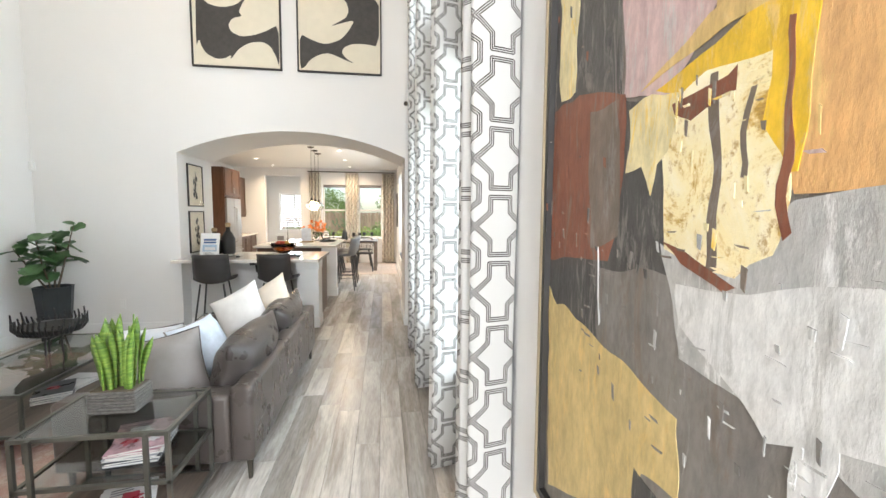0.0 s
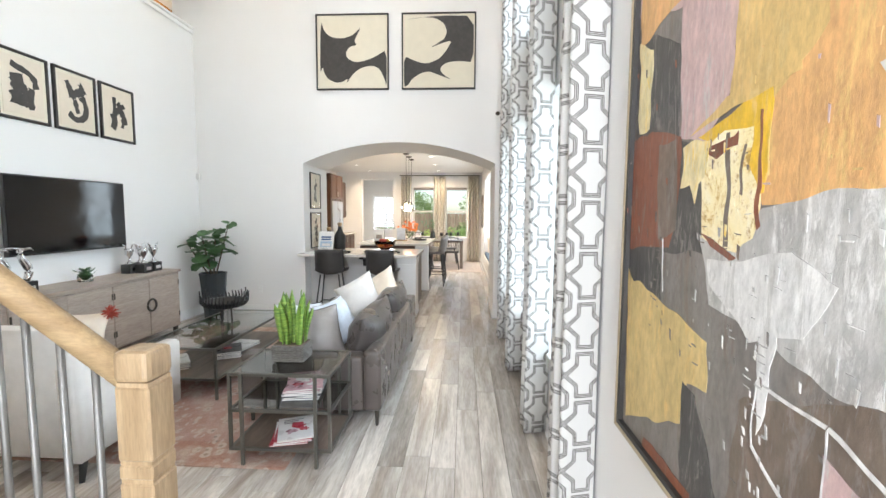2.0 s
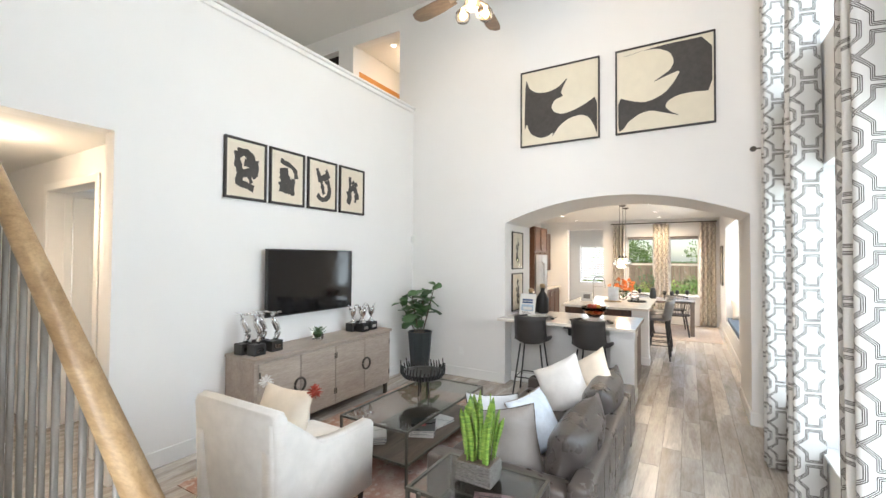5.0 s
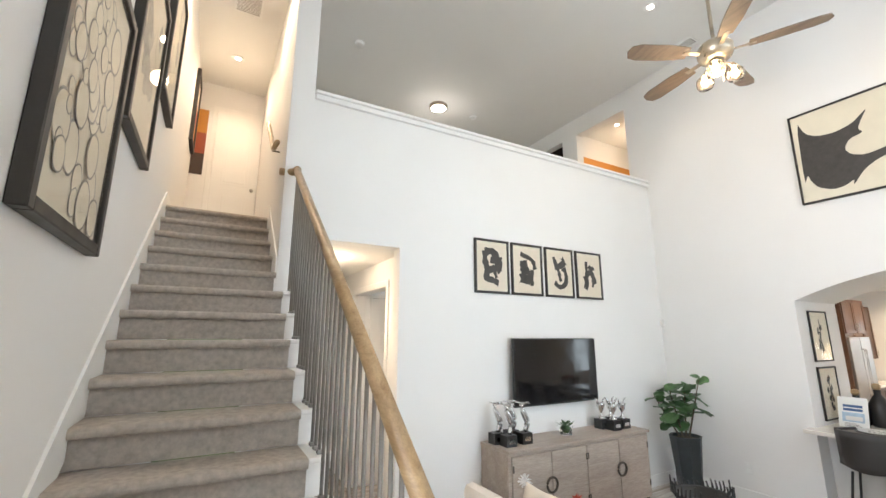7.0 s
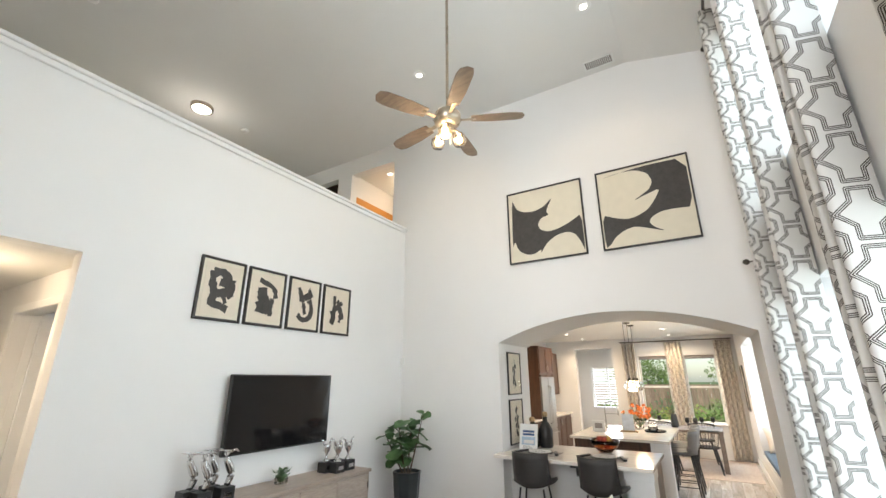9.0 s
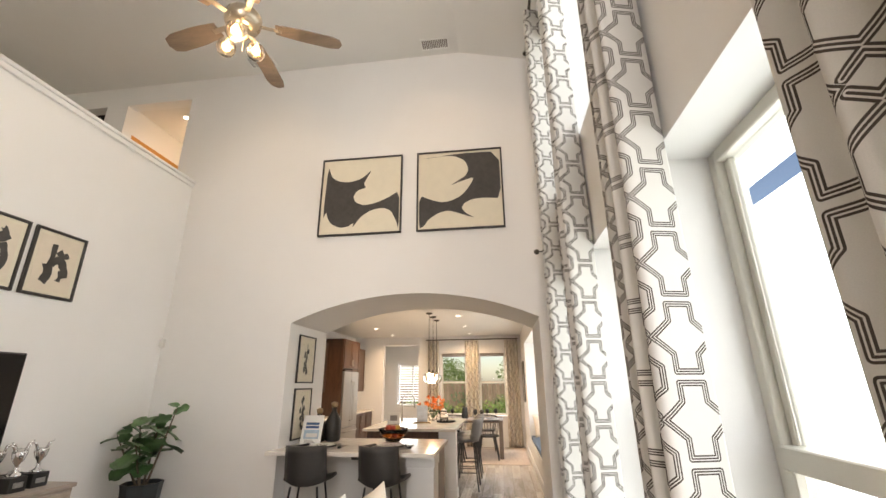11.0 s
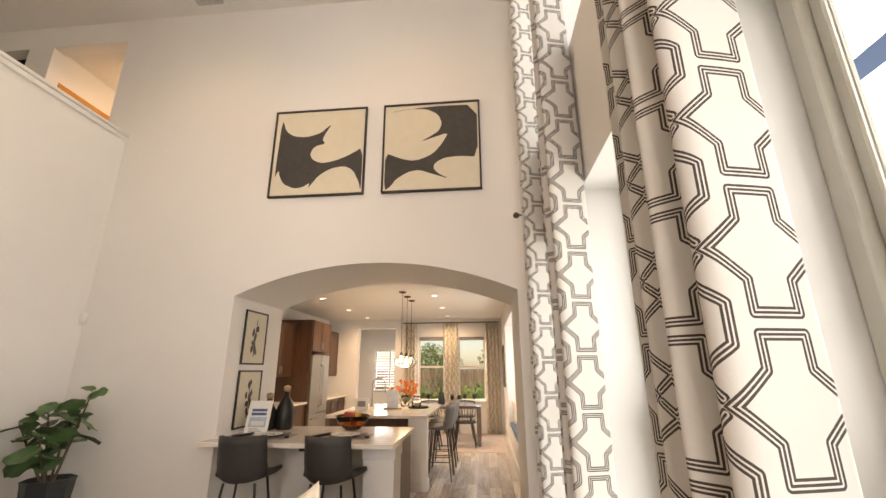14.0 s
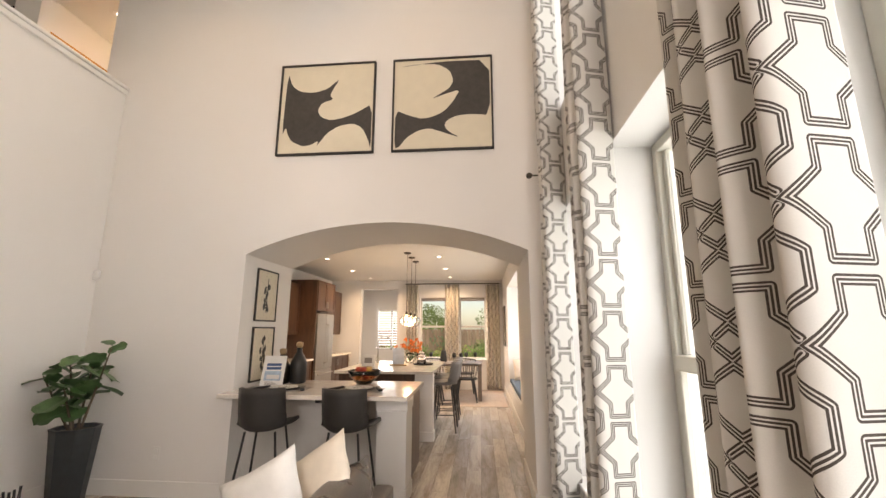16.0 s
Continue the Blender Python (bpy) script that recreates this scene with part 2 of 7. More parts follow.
def part(name, bm, mat, parent, label="", smooth=False):
    ob = mesh_ob(name, bm, mat, smooth)
    ob.parent = parent
    if label:
        ob["label"] = label
    return ob


def thing(name, loc, label, category, group="", rz=0):
    e = new(name)
    e.empty_display_size = 0.1
    e.matrix_world = pose(*loc, 0, 0, rz)
    return tagged(e, label, category, group)


def single(name, bm, mat, label, category, group="", smooth=False, loc=None):
    ob = mesh_ob(name, bm, mat, smooth)
    if loc:
        ob.location = loc
    return tagged(ob, label, category, group)


def setting(name, bm, mat, label="", smooth=False):
    return tagged(mesh_ob(name, bm, mat, smooth), label, "", "", "structure")


def B():
    return bmesh.new()


def wall_holes(axis, a0, a1, u0, u1, z0, z1, holes):
    """Boxes of a straight wall with rectangular openings (u0, u1, z0, z1). axis: the wall's normal."""
    bm = B()
    us = sorted({u0, u1, *[h[0] for h in holes], *[h[1] for h in holes]})
    for ua, ub in zip(us, us[1:]):
        if ub <= u0 or ua >= u1:
            continue
        hs = sorted([(h[2], h[3]) for h in holes if h[0] < (ua + ub) / 2 < h[1]])
        z = z0
        for lo, hi in hs + [(z1, z1)]:
            if lo > z + 1e-6:
                if axis == "x":
                    box(bm, a0, a1, ua, ub, z, lo)
                else:
                    box(bm, ua, ub, a0, a1, z, lo)
            z = max(z, hi)
    return bm


def cushion(bm, c, w, d, h, bulge=0.0, rot=None, n=8):
    """A soft pillow: w by d, thick in the middle, with pinched corners."""
    m = Matrix.Translation(c) @ (rot if rot else Matrix())
    grid = []
    for side in (1, -1):
        rows = []
        for i in range(n + 1):
            row = []
            for j in range(n + 1):
                u, v = 2 * i / n - 1, 2 * j / n - 1
                t = (1 - abs(u) ** 2.6) ** 0.5 * (1 - abs(v) ** 2.6) ** 0.5
                k = 1 - 0.07 * (u * u * (1 - v * v) + v * v * (1 - u * u)) * 1.3
                z = side * (h / 2 * t + 0.006)
                z += 0.012 * noise.noise(Vector((u * 2.1, v * 2.3, c[0] * 7 + side)))
                row.append(bm.verts.new(m @ Vector((u * w / 2 * k, v * d / 2 * k, z))))
            rows.append(row)
        grid.append(rows)
        for i in range(n):
            for j in range(n):
                q = (rows[i][j], rows[i + 1][j], rows[i + 1][j + 1], rows[i][j + 1])
                bm.faces.new(q if side == 1 else q[::-1])
    rim = [(i, 0) for i in range(n)] + [(n, j) for j in range(n)] + [(i, n) for i in range(n, 0, -1)] + [(0, j) for j in range(n, 0, -1)]
    for k in range(len(rim)):
        a, b = rim[k], rim[(k + 1) % len(rim)]
        bm.faces.new((grid[0][a[0]][a[1]], grid[0][b[0]][b[1]], grid[1][b[0]][b[1]], grid[1][a[0]][a[1]]))
    return bm


# ---------------------------------------------------------------- the large structure
LX, RX, AY, CZ = -4.19, 0.18, 6.0, 5.62      # television wall, window wall, arch wall, ceiling
LOFT, LEDGE = 3.012, 3.975
SY0, SY1 = 0.105, 1.03                         # the stair's two sides

bm = wall_holes("x", RX, RX + 0.30, -2.2, AY, 0, CZ, [(a, b, 0.54, 2.262) for a, b in WIN_Y] + [(a, b, 3.0, 4.7) for a, b in WIN_Y])
setting("wall_east", bm, WALL, "tall white painted wall with two rows of windows")
# unseen wall; its two openings are added to let the entry lamps in
setting("wall_south", wall_holes("y", -2.35, -2.2, -1.3, RX + 0.30, 0, CZ, [(-1.0, 0.0, 0.0, 2.4), (-1.0, 0.0, 2.9, 4.6)]), WALL, "unseen white entry wall with openings for added daylight")
setting("wall_entry", box(B(), -1.45, -1.3, -2.35, SY0 - 0.15, 0, CZ), WALL, "plain white wall")
setting("wall_stair", box(B(), -7.55, -1.3, SY0 - 0.15, SY0, 0, CZ), WALL, "white painted wall beside the stairs")
bm = wall_holes("x", LX - 0.15, LX, SY1 + 0.205, AY, 0, LEDGE, [(SY1 + 0.205, 2.115, 0, 2.62)])
setting("wall_west", bm, WALL, "white painted wall below the loft")
setting("wall_stair_inner", box(B(), -7.4, LX, SY1, SY1 + 0.205, 1.5, CZ), WALL, "white wall between stairs and loft")
setting("wall_hall_side", box(B(), -7.4, LX, SY1 + 0.05, SY1 + 0.205, 0, 1.5), WALL)
bm = wall_holes("y", AY, AY + 0.15, -9.2, LX, LOFT - 0.2, CZ, [(-5.45, -4.46, LOFT, 5.31), (-6.62, -5.79, LOFT, 5.32)])
setting("wall_loft_end", bm, WALL, "white wall at the end of the loft with two doorways")
setting("wall_loft_far", box(B(), -9.2, -9.05, SY1, AY, 2.7, CZ), WALL)
setting("wall_landing", box(B(), -7.55, -7.4, SY0, SY1 + 0.205, LOFT - 0.3, CZ), WALL, "white wall at the head of the stairs")

# the deep arched opening to the kitchen
AX0, AX1, SPR, APEX, AD = -2.66, 0.03, 2.165, 2.452, 1.0
bm = B()
box(bm, LX, AX0, AY, AY + AD, 0, CZ)
box(bm, AX1, RX + 0.30, AY, AY + AD, 0, CZ)
half, rise = (AX1 - AX0) / 2, APEX - SPR
rad = (half * half + rise * rise) / (2 * rise)
cx, cz = (AX0 + AX1) / 2, APEX - rad
N = 32
arc = [(AX0 + (AX1 - AX0) * k / N) for k in range(N + 1)]
arc = [(x, cz + math.sqrt(rad * rad - (x - cx) ** 2)) for x in arc]
low = [[bm.verts.new((x, y, z)) for x, z in arc] for y in (AY, AY + AD)]
top = [[bm.verts.new((x, y, CZ)) for x, z in arc] for y in (AY, AY + AD)]
for k in range(N):
    bm.faces.new((low[0][k], low[0][k + 1], top[0][k + 1], top[0][k]))
    bm.faces.new((low[1][k], low[1][k + 1], top[1][k + 1], top[1][k]))
    bm.faces.new((low[0][k], low[0][k + 1], low[1][k + 1], low[1][k]))
setting("wall_arch", bm, WALL, "tall white wall with a wide shallow arch")

# ceilings
bm = B()
box(bm, -9.2, -0.73, -2.35, AY + 0.15, CZ, CZ + 0.1)
prism(bm, [(-0.73, CZ), (RX + 0.30, CZ - 0.30), (RX + 0.30, CZ + 0.1), (-0.73, CZ + 0.1)], "y", -2.35, AY + 0.15)
setting("ceiling", bm, CEIL, "high white ceiling with a sloped edge")
setting("ceiling_kitchen", box(B(), -4.6, 0.9, AY + AD, 13.1, 2.74, 2.84), CEIL, "white kitchen ceiling")
setting("floor_loft", box(B(), -9.2, LX - 0.15, SY1 + 0.205, AY, 2.75, LOFT), CARPET, "carpeted loft floor")
setting("ceiling_hall", box(B(), -7.4, LX - 0.15, SY1 + 0.205, 3.2, 2.62, 2.75), CEIL)

# ledge cap and mouldings
bm = box(B(), LX - 0.19, LX + 0.045, SY1 + 0.205, AY, LEDGE, LEDGE + 0.035, 0.008)
box(bm, LX + 0.001, LX + 0.028, SY1 + 0.205, AY, LEDGE - 0.055, LEDGE - 0.001, 0.008)
setting("trim_ledge", bm, TRIM, "white moulded cap along the loft wall")
bm = B()
box(bm, LX, LX + 0.015, 2.115, AY, 0, 0.135, 0.004)
box(bm, LX + 0.015, AX0, AY - 0.015, AY, 0, 0.135, 0.004)
box(bm, AX1, RX - 0.015, AY - 0.015, AY, 0, 0.135, 0.004)
box(bm, RX - 0.015, RX, -2.2, AY - 0.015, 0, 0.135, 0.004)
box(bm, AX1 - 0.015, AX1, AY, AY + AD, 0, 0.135, 0.004)
setting("baseboard", bm, TRIM, "white painted baseboard")

# room behind the loft doorway, hall and mudroom shells
ORANGE = surface("orange_paint", (0.52, 0.22, 0.035), 0.6, vary=0.05)
BAND1 = surface("rust_paint", (0.32, 0.075, 0.035), 0.6, vary=0.06)
# umber: a true wall band on the landing, painted shade in the dark room
UMBER = surface("umber_paint_and_shade", (0.055, 0.032, 0.026), 0.6, vary=0.08)
bm = B()
box(bm, -5.75, -5.6, AY + 0.15, 9.0, LOFT - 0.2, CZ)
box(bm, -5.6, -4.2, 9.0, 9.15, LOFT - 0.2, CZ)
box(bm, -4.35, -4.2, AY + 0.15, 9.0, LOFT - 0.2, CZ)
setting("wall_upper_room", bm, WALL, "cream painted walls of an upstairs room")
setting("ceiling_upper_room", box(B(), -5.6, -4.35, AY + 0.15, 9.0, 5.45, 5.6), CEIL)
setting("floor_upper_room", box(B(), -7.4, -4.2, AY + 0.15, 9.0, LOFT - 0.1, LOFT), CARPET)
setting("trim_orange_band", box(B(), -5.6, -5.588, AY + 0.15, 9.0, 4.2, 5.02), ORANGE, "orange painted band on the wall")
# the unlit look of this room is put into its wall and ceiling colour
bm = B()
box(bm, -7.4, -7.25, AY + 0.15, 8.0, LOFT - 0.2, CZ)
box(bm, -7.25, -5.75, 8.0, 8.15, LOFT - 0.2, CZ)
setting("wall_dark_room", bm, UMBER, "room beyond the loft doorway, its darkness painted in umber")
setting("ceiling_dark_room", box(B(), -7.25, -5.75, AY + 0.15, 8.0, 5.5, 5.6), UMBER)
# kitchen shell
KX0, KX1, KY = -4.38, 0.15, 13.1
setting("wall_kitchen_west", box(B(), KX0 - 0.15, KX0, AY + AD, KY, 0, 2.74), WALL, "cream kitchen wall")
bm = wall_holes("y", KY, KY + 0.2, KX0 - 0.15, 0.9, 0, 2.74, [(-3.57, -2.59, 0, 2.52), (-1.98, -1.31, 0.74, 2.29), (-0.96, -0.28, 0.74, 2.29)])
setting("wall_kitchen_north", bm, WALL, "cream kitchen wall with two windows and a doorway")
bm = wall_holes("x", KX1, KX1 + 0.15, AY + AD, KY, 0, 2.74, [(8.6, 11.2, 0.36, 2.35)])
setting("wall_kitchen_east", bm, WALL, "cream kitchen wall with a window seat")
bm = box(B(), KX1 + 0.15, 0.72, 8.45, 8.6, 0, 2.5)
box(bm, KX1 + 0.15, 0.72, 11.2, 11.35, 0, 2.5)
box(bm, KX1 + 0.15, 0.72, 8.6, 11.2, 2.35, 2.5)
box(bm, 0.62, 0.72, 8.6, 11.2, 0, 0.9)
box(bm, 0.62, 0.72, 8.6, 8.8, 0.9, 2.35)
box(bm, 0.62, 0.72, 11.0, 11.2, 0.9, 2.35)
setting("wall_window_seat", bm, WALL, "white recess of the window seat")
bm = box(B(), KX0 - 0.15, KX0, KY + 0.2, 15.9, 0, 2.74)
box(bm, -2.5, -2.35, KY + 0.2, 15.9, 0, 2.74)
setting("wall_mudroom", bm, WALL, "cream mudroom walls")
setting("wall_mudroom_north", wall_holes("y", 15.6, 15.75, KX0, -2.5, 0, 2.74, [(-3.75, -2.75, 0.9, 2.14)]), WALL)
setting("ceiling_mudroom", box(B(), KX0, -2.5, KY + 0.2, 15.6, 2.74, 2.84), CEIL)
bm = box(B(), -7.4, -7.25, SY1 + 0.2, 3.2, 0, 2.7)
box(bm, -5.93, LX - 0.15, 2.25, 2.4, 2.32, 2.62)
box(bm, -4.84, LX - 0.15, 2.25, 2.4, 0, 2.32)
box(bm, -7.25, -5.93, 2.25, 2.4, 0, 2.62)
setting("wall_hall", bm, WALL, "white walls of the side hall")
bm = wall_holes("x", -7.0, -6.9, 2.4, 5.0, 0, 2.7, [(2.7, 3.6, 0.9, 2.2)])
box(bm, -6.9, LX - 0.15, 4.9, 5.0, 0, 2.7)
setting("wall_study", bm, WALL)
setting("ceiling_study", box(B(), -7.0, LX - 0.15, 2.4, 5.0, 2.68, 2.75), CEIL)

# floor: planks laid along the room, each its own board in the living room
setting("ground", box(B(), -400, 400, -400, 400, -0.6, -0.35), surface("lawn", (0.09, 0.14, 0.035), 0.95, vary=0.4, scale=1.5, grain=30, bump=0.4), "green lawn and earth outside")
floor = setting("floor", box(B(), -7.4, RX + 0.5, -2.35, 15.75, -0.12, -0.004), GROOVE, "pale grey-brown wooden plank floor")
plank_w, shared = 0.152, {}
rnd = random.Random(4)


def plank_mesh(length):
    key = round(length, 2)
    if key not in shared:
        b_ = B()
        x, y = plank_w / 2 - 0.0009, key / 2 - 0.0009
        lo = [b_.verts.new((sx * x, sy * y, -0.006)) for sx, sy in ((-1, -1), (1, -1), (1, 1), (-1, 1))]
        hi = [b_.verts.new((sx * (x - 0.0012), sy * (y - 0.0012), 0.0)) for sx, sy in ((-1, -1), (1, -1), (1, 1), (-1, 1))]
        mi = [b_.verts.new((sx * x, sy * y, -0.0016)) for sx, sy in ((-1, -1), (1, -1), (1, 1), (-1, 1))]
        for a, c in ((lo, mi), (mi, hi)):
            for k in range(4):
                b_.faces.new((a[k], a[(k + 1) % 4], c[(k + 1) % 4], c[k]))
        b_.faces.new(hi)
        me = bpy.data.meshes.new("plank")
        b_.to_mesh(me)
        b_.free()
        me.materials.append(PLANK)
        shared[key] = me
    return shared[key]


rest_v, rest_f = [], []
cols = int((RX - KX0 + 0.2) / plank_w)
for c in range(cols):
    x = RX - plank_w / 2 - c * plank_w
    y = -2.2 - rnd.random()
    while y < 15.6:
        ln = rnd.choice((0.6, 0.9, 1.2, 1.2, 1.5))
        mid = y + ln / 2
        if 0.4 < mid < 7.6 and LX < x < RX:
            ob = new("plank", plank_mesh(ln))
            ob.location = (x, mid, 0)
            ob.parent = floor
        else:
            n0 = len(rest_v)
            a, b_, c_, d = x - plank_w / 2 + 0.002, x + plank_w / 2 - 0.002, y + 0.002, y + ln - 0.002
            rest_v += [(a, c_, 0), (b_, c_, 0), (b_, d, 0), (a, d, 0), (a, c_, -0.006), (b_, c_, -0.006), (b_, d, -0.006), (a, d, -0.006)]
            rest_f += [(n0, n0 + 1, n0 + 2, n0 + 3)] + [(n0 + k, n0 + 4 + k, n0 + 4 + (k + 1) % 4, n0 + (k + 1) % 4) for k in range(4)]
        y += ln
PLANKR = PLANK.copy()
PLANKR.name = "plank_wood_far"
ptn = PLANKR.node_tree
geo = ptn.nodes.new("ShaderNodeNewGeometry")
for n in list(ptn.nodes):
    if n.type == "OBJECT_INFO":
        for l in list(n.outputs["Random"].links):
            ptn.links.new(geo.outputs["Random Per Island"], l.to_socket)
me = bpy.data.meshes.new("far_planks")
me.from_pydata(rest_v, [], rest_f)
me.materials.append(PLANKR)
far = new("far_planks", me)
far.parent = floor
tagged(far, "pale planks further along the floor", "", "", "stuff")
setting("floor_hall", box(B(), -7.25, LX, SY1 + 0.2, 5.0, -0.0035, 0.001), PLANK)

# ---------------------------------------------------------------- stairs
RISE, RUN, NST = 0.1772, 0.2456, 17
EDGE = 1.056 - SY0                            # open edge of the carpet
def nose_x(k):
    return LX + (13 - k) * RUN


stairs = thing("stairs", (nose_x(1), SY0, 0), "straight flight of stairs with taupe carpet and white open side", "stairs")
tagged(stairs, kind="structure")
ox, oy = nose_x(1), SY0
for k in range(1, NST + 1):
    x1 = nose_x(k) - ox
    x0 = x1 - RUN - 0.03 if k < NST else -7.4 - ox
    z = RISE * k
    bm = B()
    prof = [(x0, z - RISE + 0.001), (x1 - 0.03, z - RISE + 0.001), (x1 - 0.03, z - 0.05)]
    prof += [(x1 - 0.008 + 0.024 * math.sin(a), z - 0.026 - 0.024 * math.cos(a)) for a in [math.pi * j / 6 for j in range(7)]]
    prof += [(x0, z - 0.002)]
    prism(bm, prof, "y", 0.002, EDGE if k < 13 else SY1 - SY0 - 0.002)
    part("tread", bm, CARPET, stairs)
    if k < 13:
        bm = box(B(), x1 - RUN - 0.02, x1 - 0.025, EDGE, EDGE + 0.10, z - RISE * 1.0, z - 0.025)
        box(bm, x1 - RUN - 0.02, x1 + 0.012, EDGE, EDGE + 0.125, z - 0.026, z, 0.008, 2)
        part("bracket", bm, TRIM, stairs, "white painted tread end")
bm = B()
poly = [(-0.03, 0.0), (nose_x(13) - ox + 0.001, 0.0), (nose_x(13) - ox + 0.001, RISE * 12 - 0.2), (-0.03 - RUN, 0.02)]
prism(bm, poly, "y", EDGE - 0.03, EDGE + 0.08)
part("side_wall", bm, WALL, stairs, "white panel under the stairs")
sl = RISE / RUN
bm = B()
prism(bm, [(0.35, 0.0), (0.0, 0.30), (nose_x(17) - ox, 0.30 - sl * (nose_x(17) - ox)), (-7.4 - ox, 0.30 - sl * (nose_x(17) - ox)), (-7.4 - ox, LOFT - 0.2), (nose_x(17) - ox, LOFT - 0.4)], "y", 0.0, 0.014)
part("skirting", bm, TRIM, stairs, "white skirting board up the wall")
bm = B()
prism(bm, [(nose_x(13) - ox - 0.005, 0.30 - sl * (nose_x(13) - ox)), (nose_x(17) - ox, 0.30 - sl * (nose_x(17) - ox)), (nose_x(17) - ox, LOFT - 0.4), (nose_x(13) - ox - 0.005, 1.9)], "y", SY1 - SY0 - 0.013, SY1 - SY0 - 0.001)
part("skirting", bm, TRIM, stairs)

# balustrade
rail = thing("balustrade", (-1.16, 1.115, 0), "oak handrail on grey iron balusters with a square oak newel post", "railing")
NX, NY, NZ = -1.16, 1.115, 1.14
RZ0, RZ1, RXE = 1.06, 3.17, -4.10       # handrail height at newel and wall
def rail_z(x):
    return RZ0 + (RZ1 - RZ0) * (NX - x) / (NX - RXE)


h = 0.042
for z0, z1 in ((0, 0.82), (0.83, 0.865), (0.875, 1.055)):
    part("newel_block", box(B(), -h, h, -h, h, z0, z1, 0.004), OAKZ, rail, "square oak newel block")
for z0, z1 in ((0.82, 0.83), (0.865, 0.875), (1.055, 1.066)):
    part("newel_groove", box(B(), -h + 0.004, h - 0.004, -h + 0.004, h - 0.004, z0, z1), OAKZ, rail)
bm = box(B(), -h - 0.001, h + 0.001, -h - 0.001, h + 0.001, 1.066, NZ, 0.014, 2)
part("newel_cap", bm, OAKZ, rail)
bm = B()
prof = [(0.030 * math.cos(a) * (1.0 if abs(math.cos(a)) < 0.8 else 0.95), 0.034 * math.sin(a)) for a in [2 * math.pi * k / 20 for k in range(20)]]
pts = [(-0.03, 0, RZ0), (RXE - NX, 0, RZ1)]
d = Vector((RXE - NX, 0, RZ1 - RZ0)).normalized()
up = Vector((-d.z, 0, d.x)) if d.x > 0 else Vector((d.z, 0, -d.x))
rings = [[bm.verts.new(Vector(p) + Vector((0, 1, 0)) * u + up * v) for u, v in prof] for p in pts]
for k in range(20):
    bm.faces.new((rings[0][k], rings[0][(k + 1) % 20], rings[1][(k + 1) % 20], rings[1][k]))
bm.faces.new(rings[0])
bm.faces.new(rings[1])
part("handrail", bm, OAK, rail, "varnished oak handrail", True)
part("handrail_end", tube(B(), [(RXE - NX + 0.02, 0, RZ1), (RXE - NX - 0.06, -0.005, RZ1 + 0.012), (RXE - NX - 0.12, -0.05, RZ1 + 0.015), (RXE - NX - 0.14, -0.12, RZ1 + 0.02)], 0.033, 12), OAK, rail, "", True)
n_b = 0
for k in range(1, 13):
    for j in (0.04, 0.125, 0.21):
        x = nose_x(k) - j
        if x > NX - 0.1 or x < LX + 0.06:
            continue
        bm = cyl(B(), (x - NX, 0, RISE * k), (x - NX, 0, rail_z(x) - 0.03), 0.0085, seg=8)
        bal = part("baluster", bm, IRON, rail, "", True)
        part("shoe", box(B(), x - NX - 0.014, x - NX + 0.014, -0.014, 0.014, RISE * k + 0.0005, RISE * k + 0.022, 0.004), IRON, bal)
wr = thing("wall_handrail", (-4.5, SY1 - 0.07, 3.3), "short oak handrail on the stair wall", "handrail")
part("rail", tube(B(), [(0.2, 0, 0.18), (-0.1, 0, 0.24), (-0.9, 0, 0.88)], 0.024, 10), OAK, wr, "", True)
part("bracket", tube(B(), [(-0.2, 0.07, 0.26), (-0.2, 0.0, 0.26), (-0.2, 0.0, 0.3)], 0.008), BRONZE, wr)

# ---------------------------------------------------------------- windows of the window wall
SASH = surface("almond_vinyl", (0.66, 0.63, 0.56), 0.4, vary=0.03)
def window(n, y0, y1, z0, z1, rail_at, label):
    w = thing(f"window_{n}", (RX + 0.19, y0, z0), label, "window")
    tagged(w, kind="structure")
    W, H = y1 - y0, z1 - z0
    def bar(name, a0, a1, b0, b1, t0=0.0, t1=0.07):
        part(name, box(B(), t0, t1, a0, a1, b0, b1, 0.004), SASH, w)
    bar("frame_jamb", 0, 0.045, 0, H)
    bar("frame_jamb", W - 0.045, W, 0, H)
    bar("frame_head", 0.045, W - 0.045, H - 0.045, H)
    bar("frame_sill", 0.045, W - 0.045, 0, 0.045)
    if rail_at:
        r = rail_at - z0
        bar("meeting_rail", 0.045, W - 0.045, r - 0.03, r + 0.03, -0.012, 0.05)
        bar("sash_stile", 0.045, 0.085, 0.045, r - 0.03, -0.01, 0.02)
        bar("sash_stile", W - 0.085, W - 0.045, 0.045, r - 0.03, -0.01, 0.02)
        bar("sash_stile", 0.045, 0.075, r + 0.03, H - 0.045, 0.025, 0.05)
        bar("sash_stile", W - 0.075, W - 0.045, r + 0.03, H - 0.045, 0.025, 0.05)
        bar("bottom_rail", 0.085, W - 0.085, 0.045, 0.095, -0.01, 0.02)
        panes = [(0.085, W - 0.085, 0.095, r - 0.03), (0.075, W - 0.075, r + 0.03, H - 0.045)]
    else:
        panes = [(0.045, W - 0.045, 0.045, H - 0.045)]
    for a0, a1, b0, b1 in panes:
        g = part("pane", box(B(), 0.034, 0.038, a0, a1, b0, b1), PANEG, w)
        g.visible_shadow = False
    return w


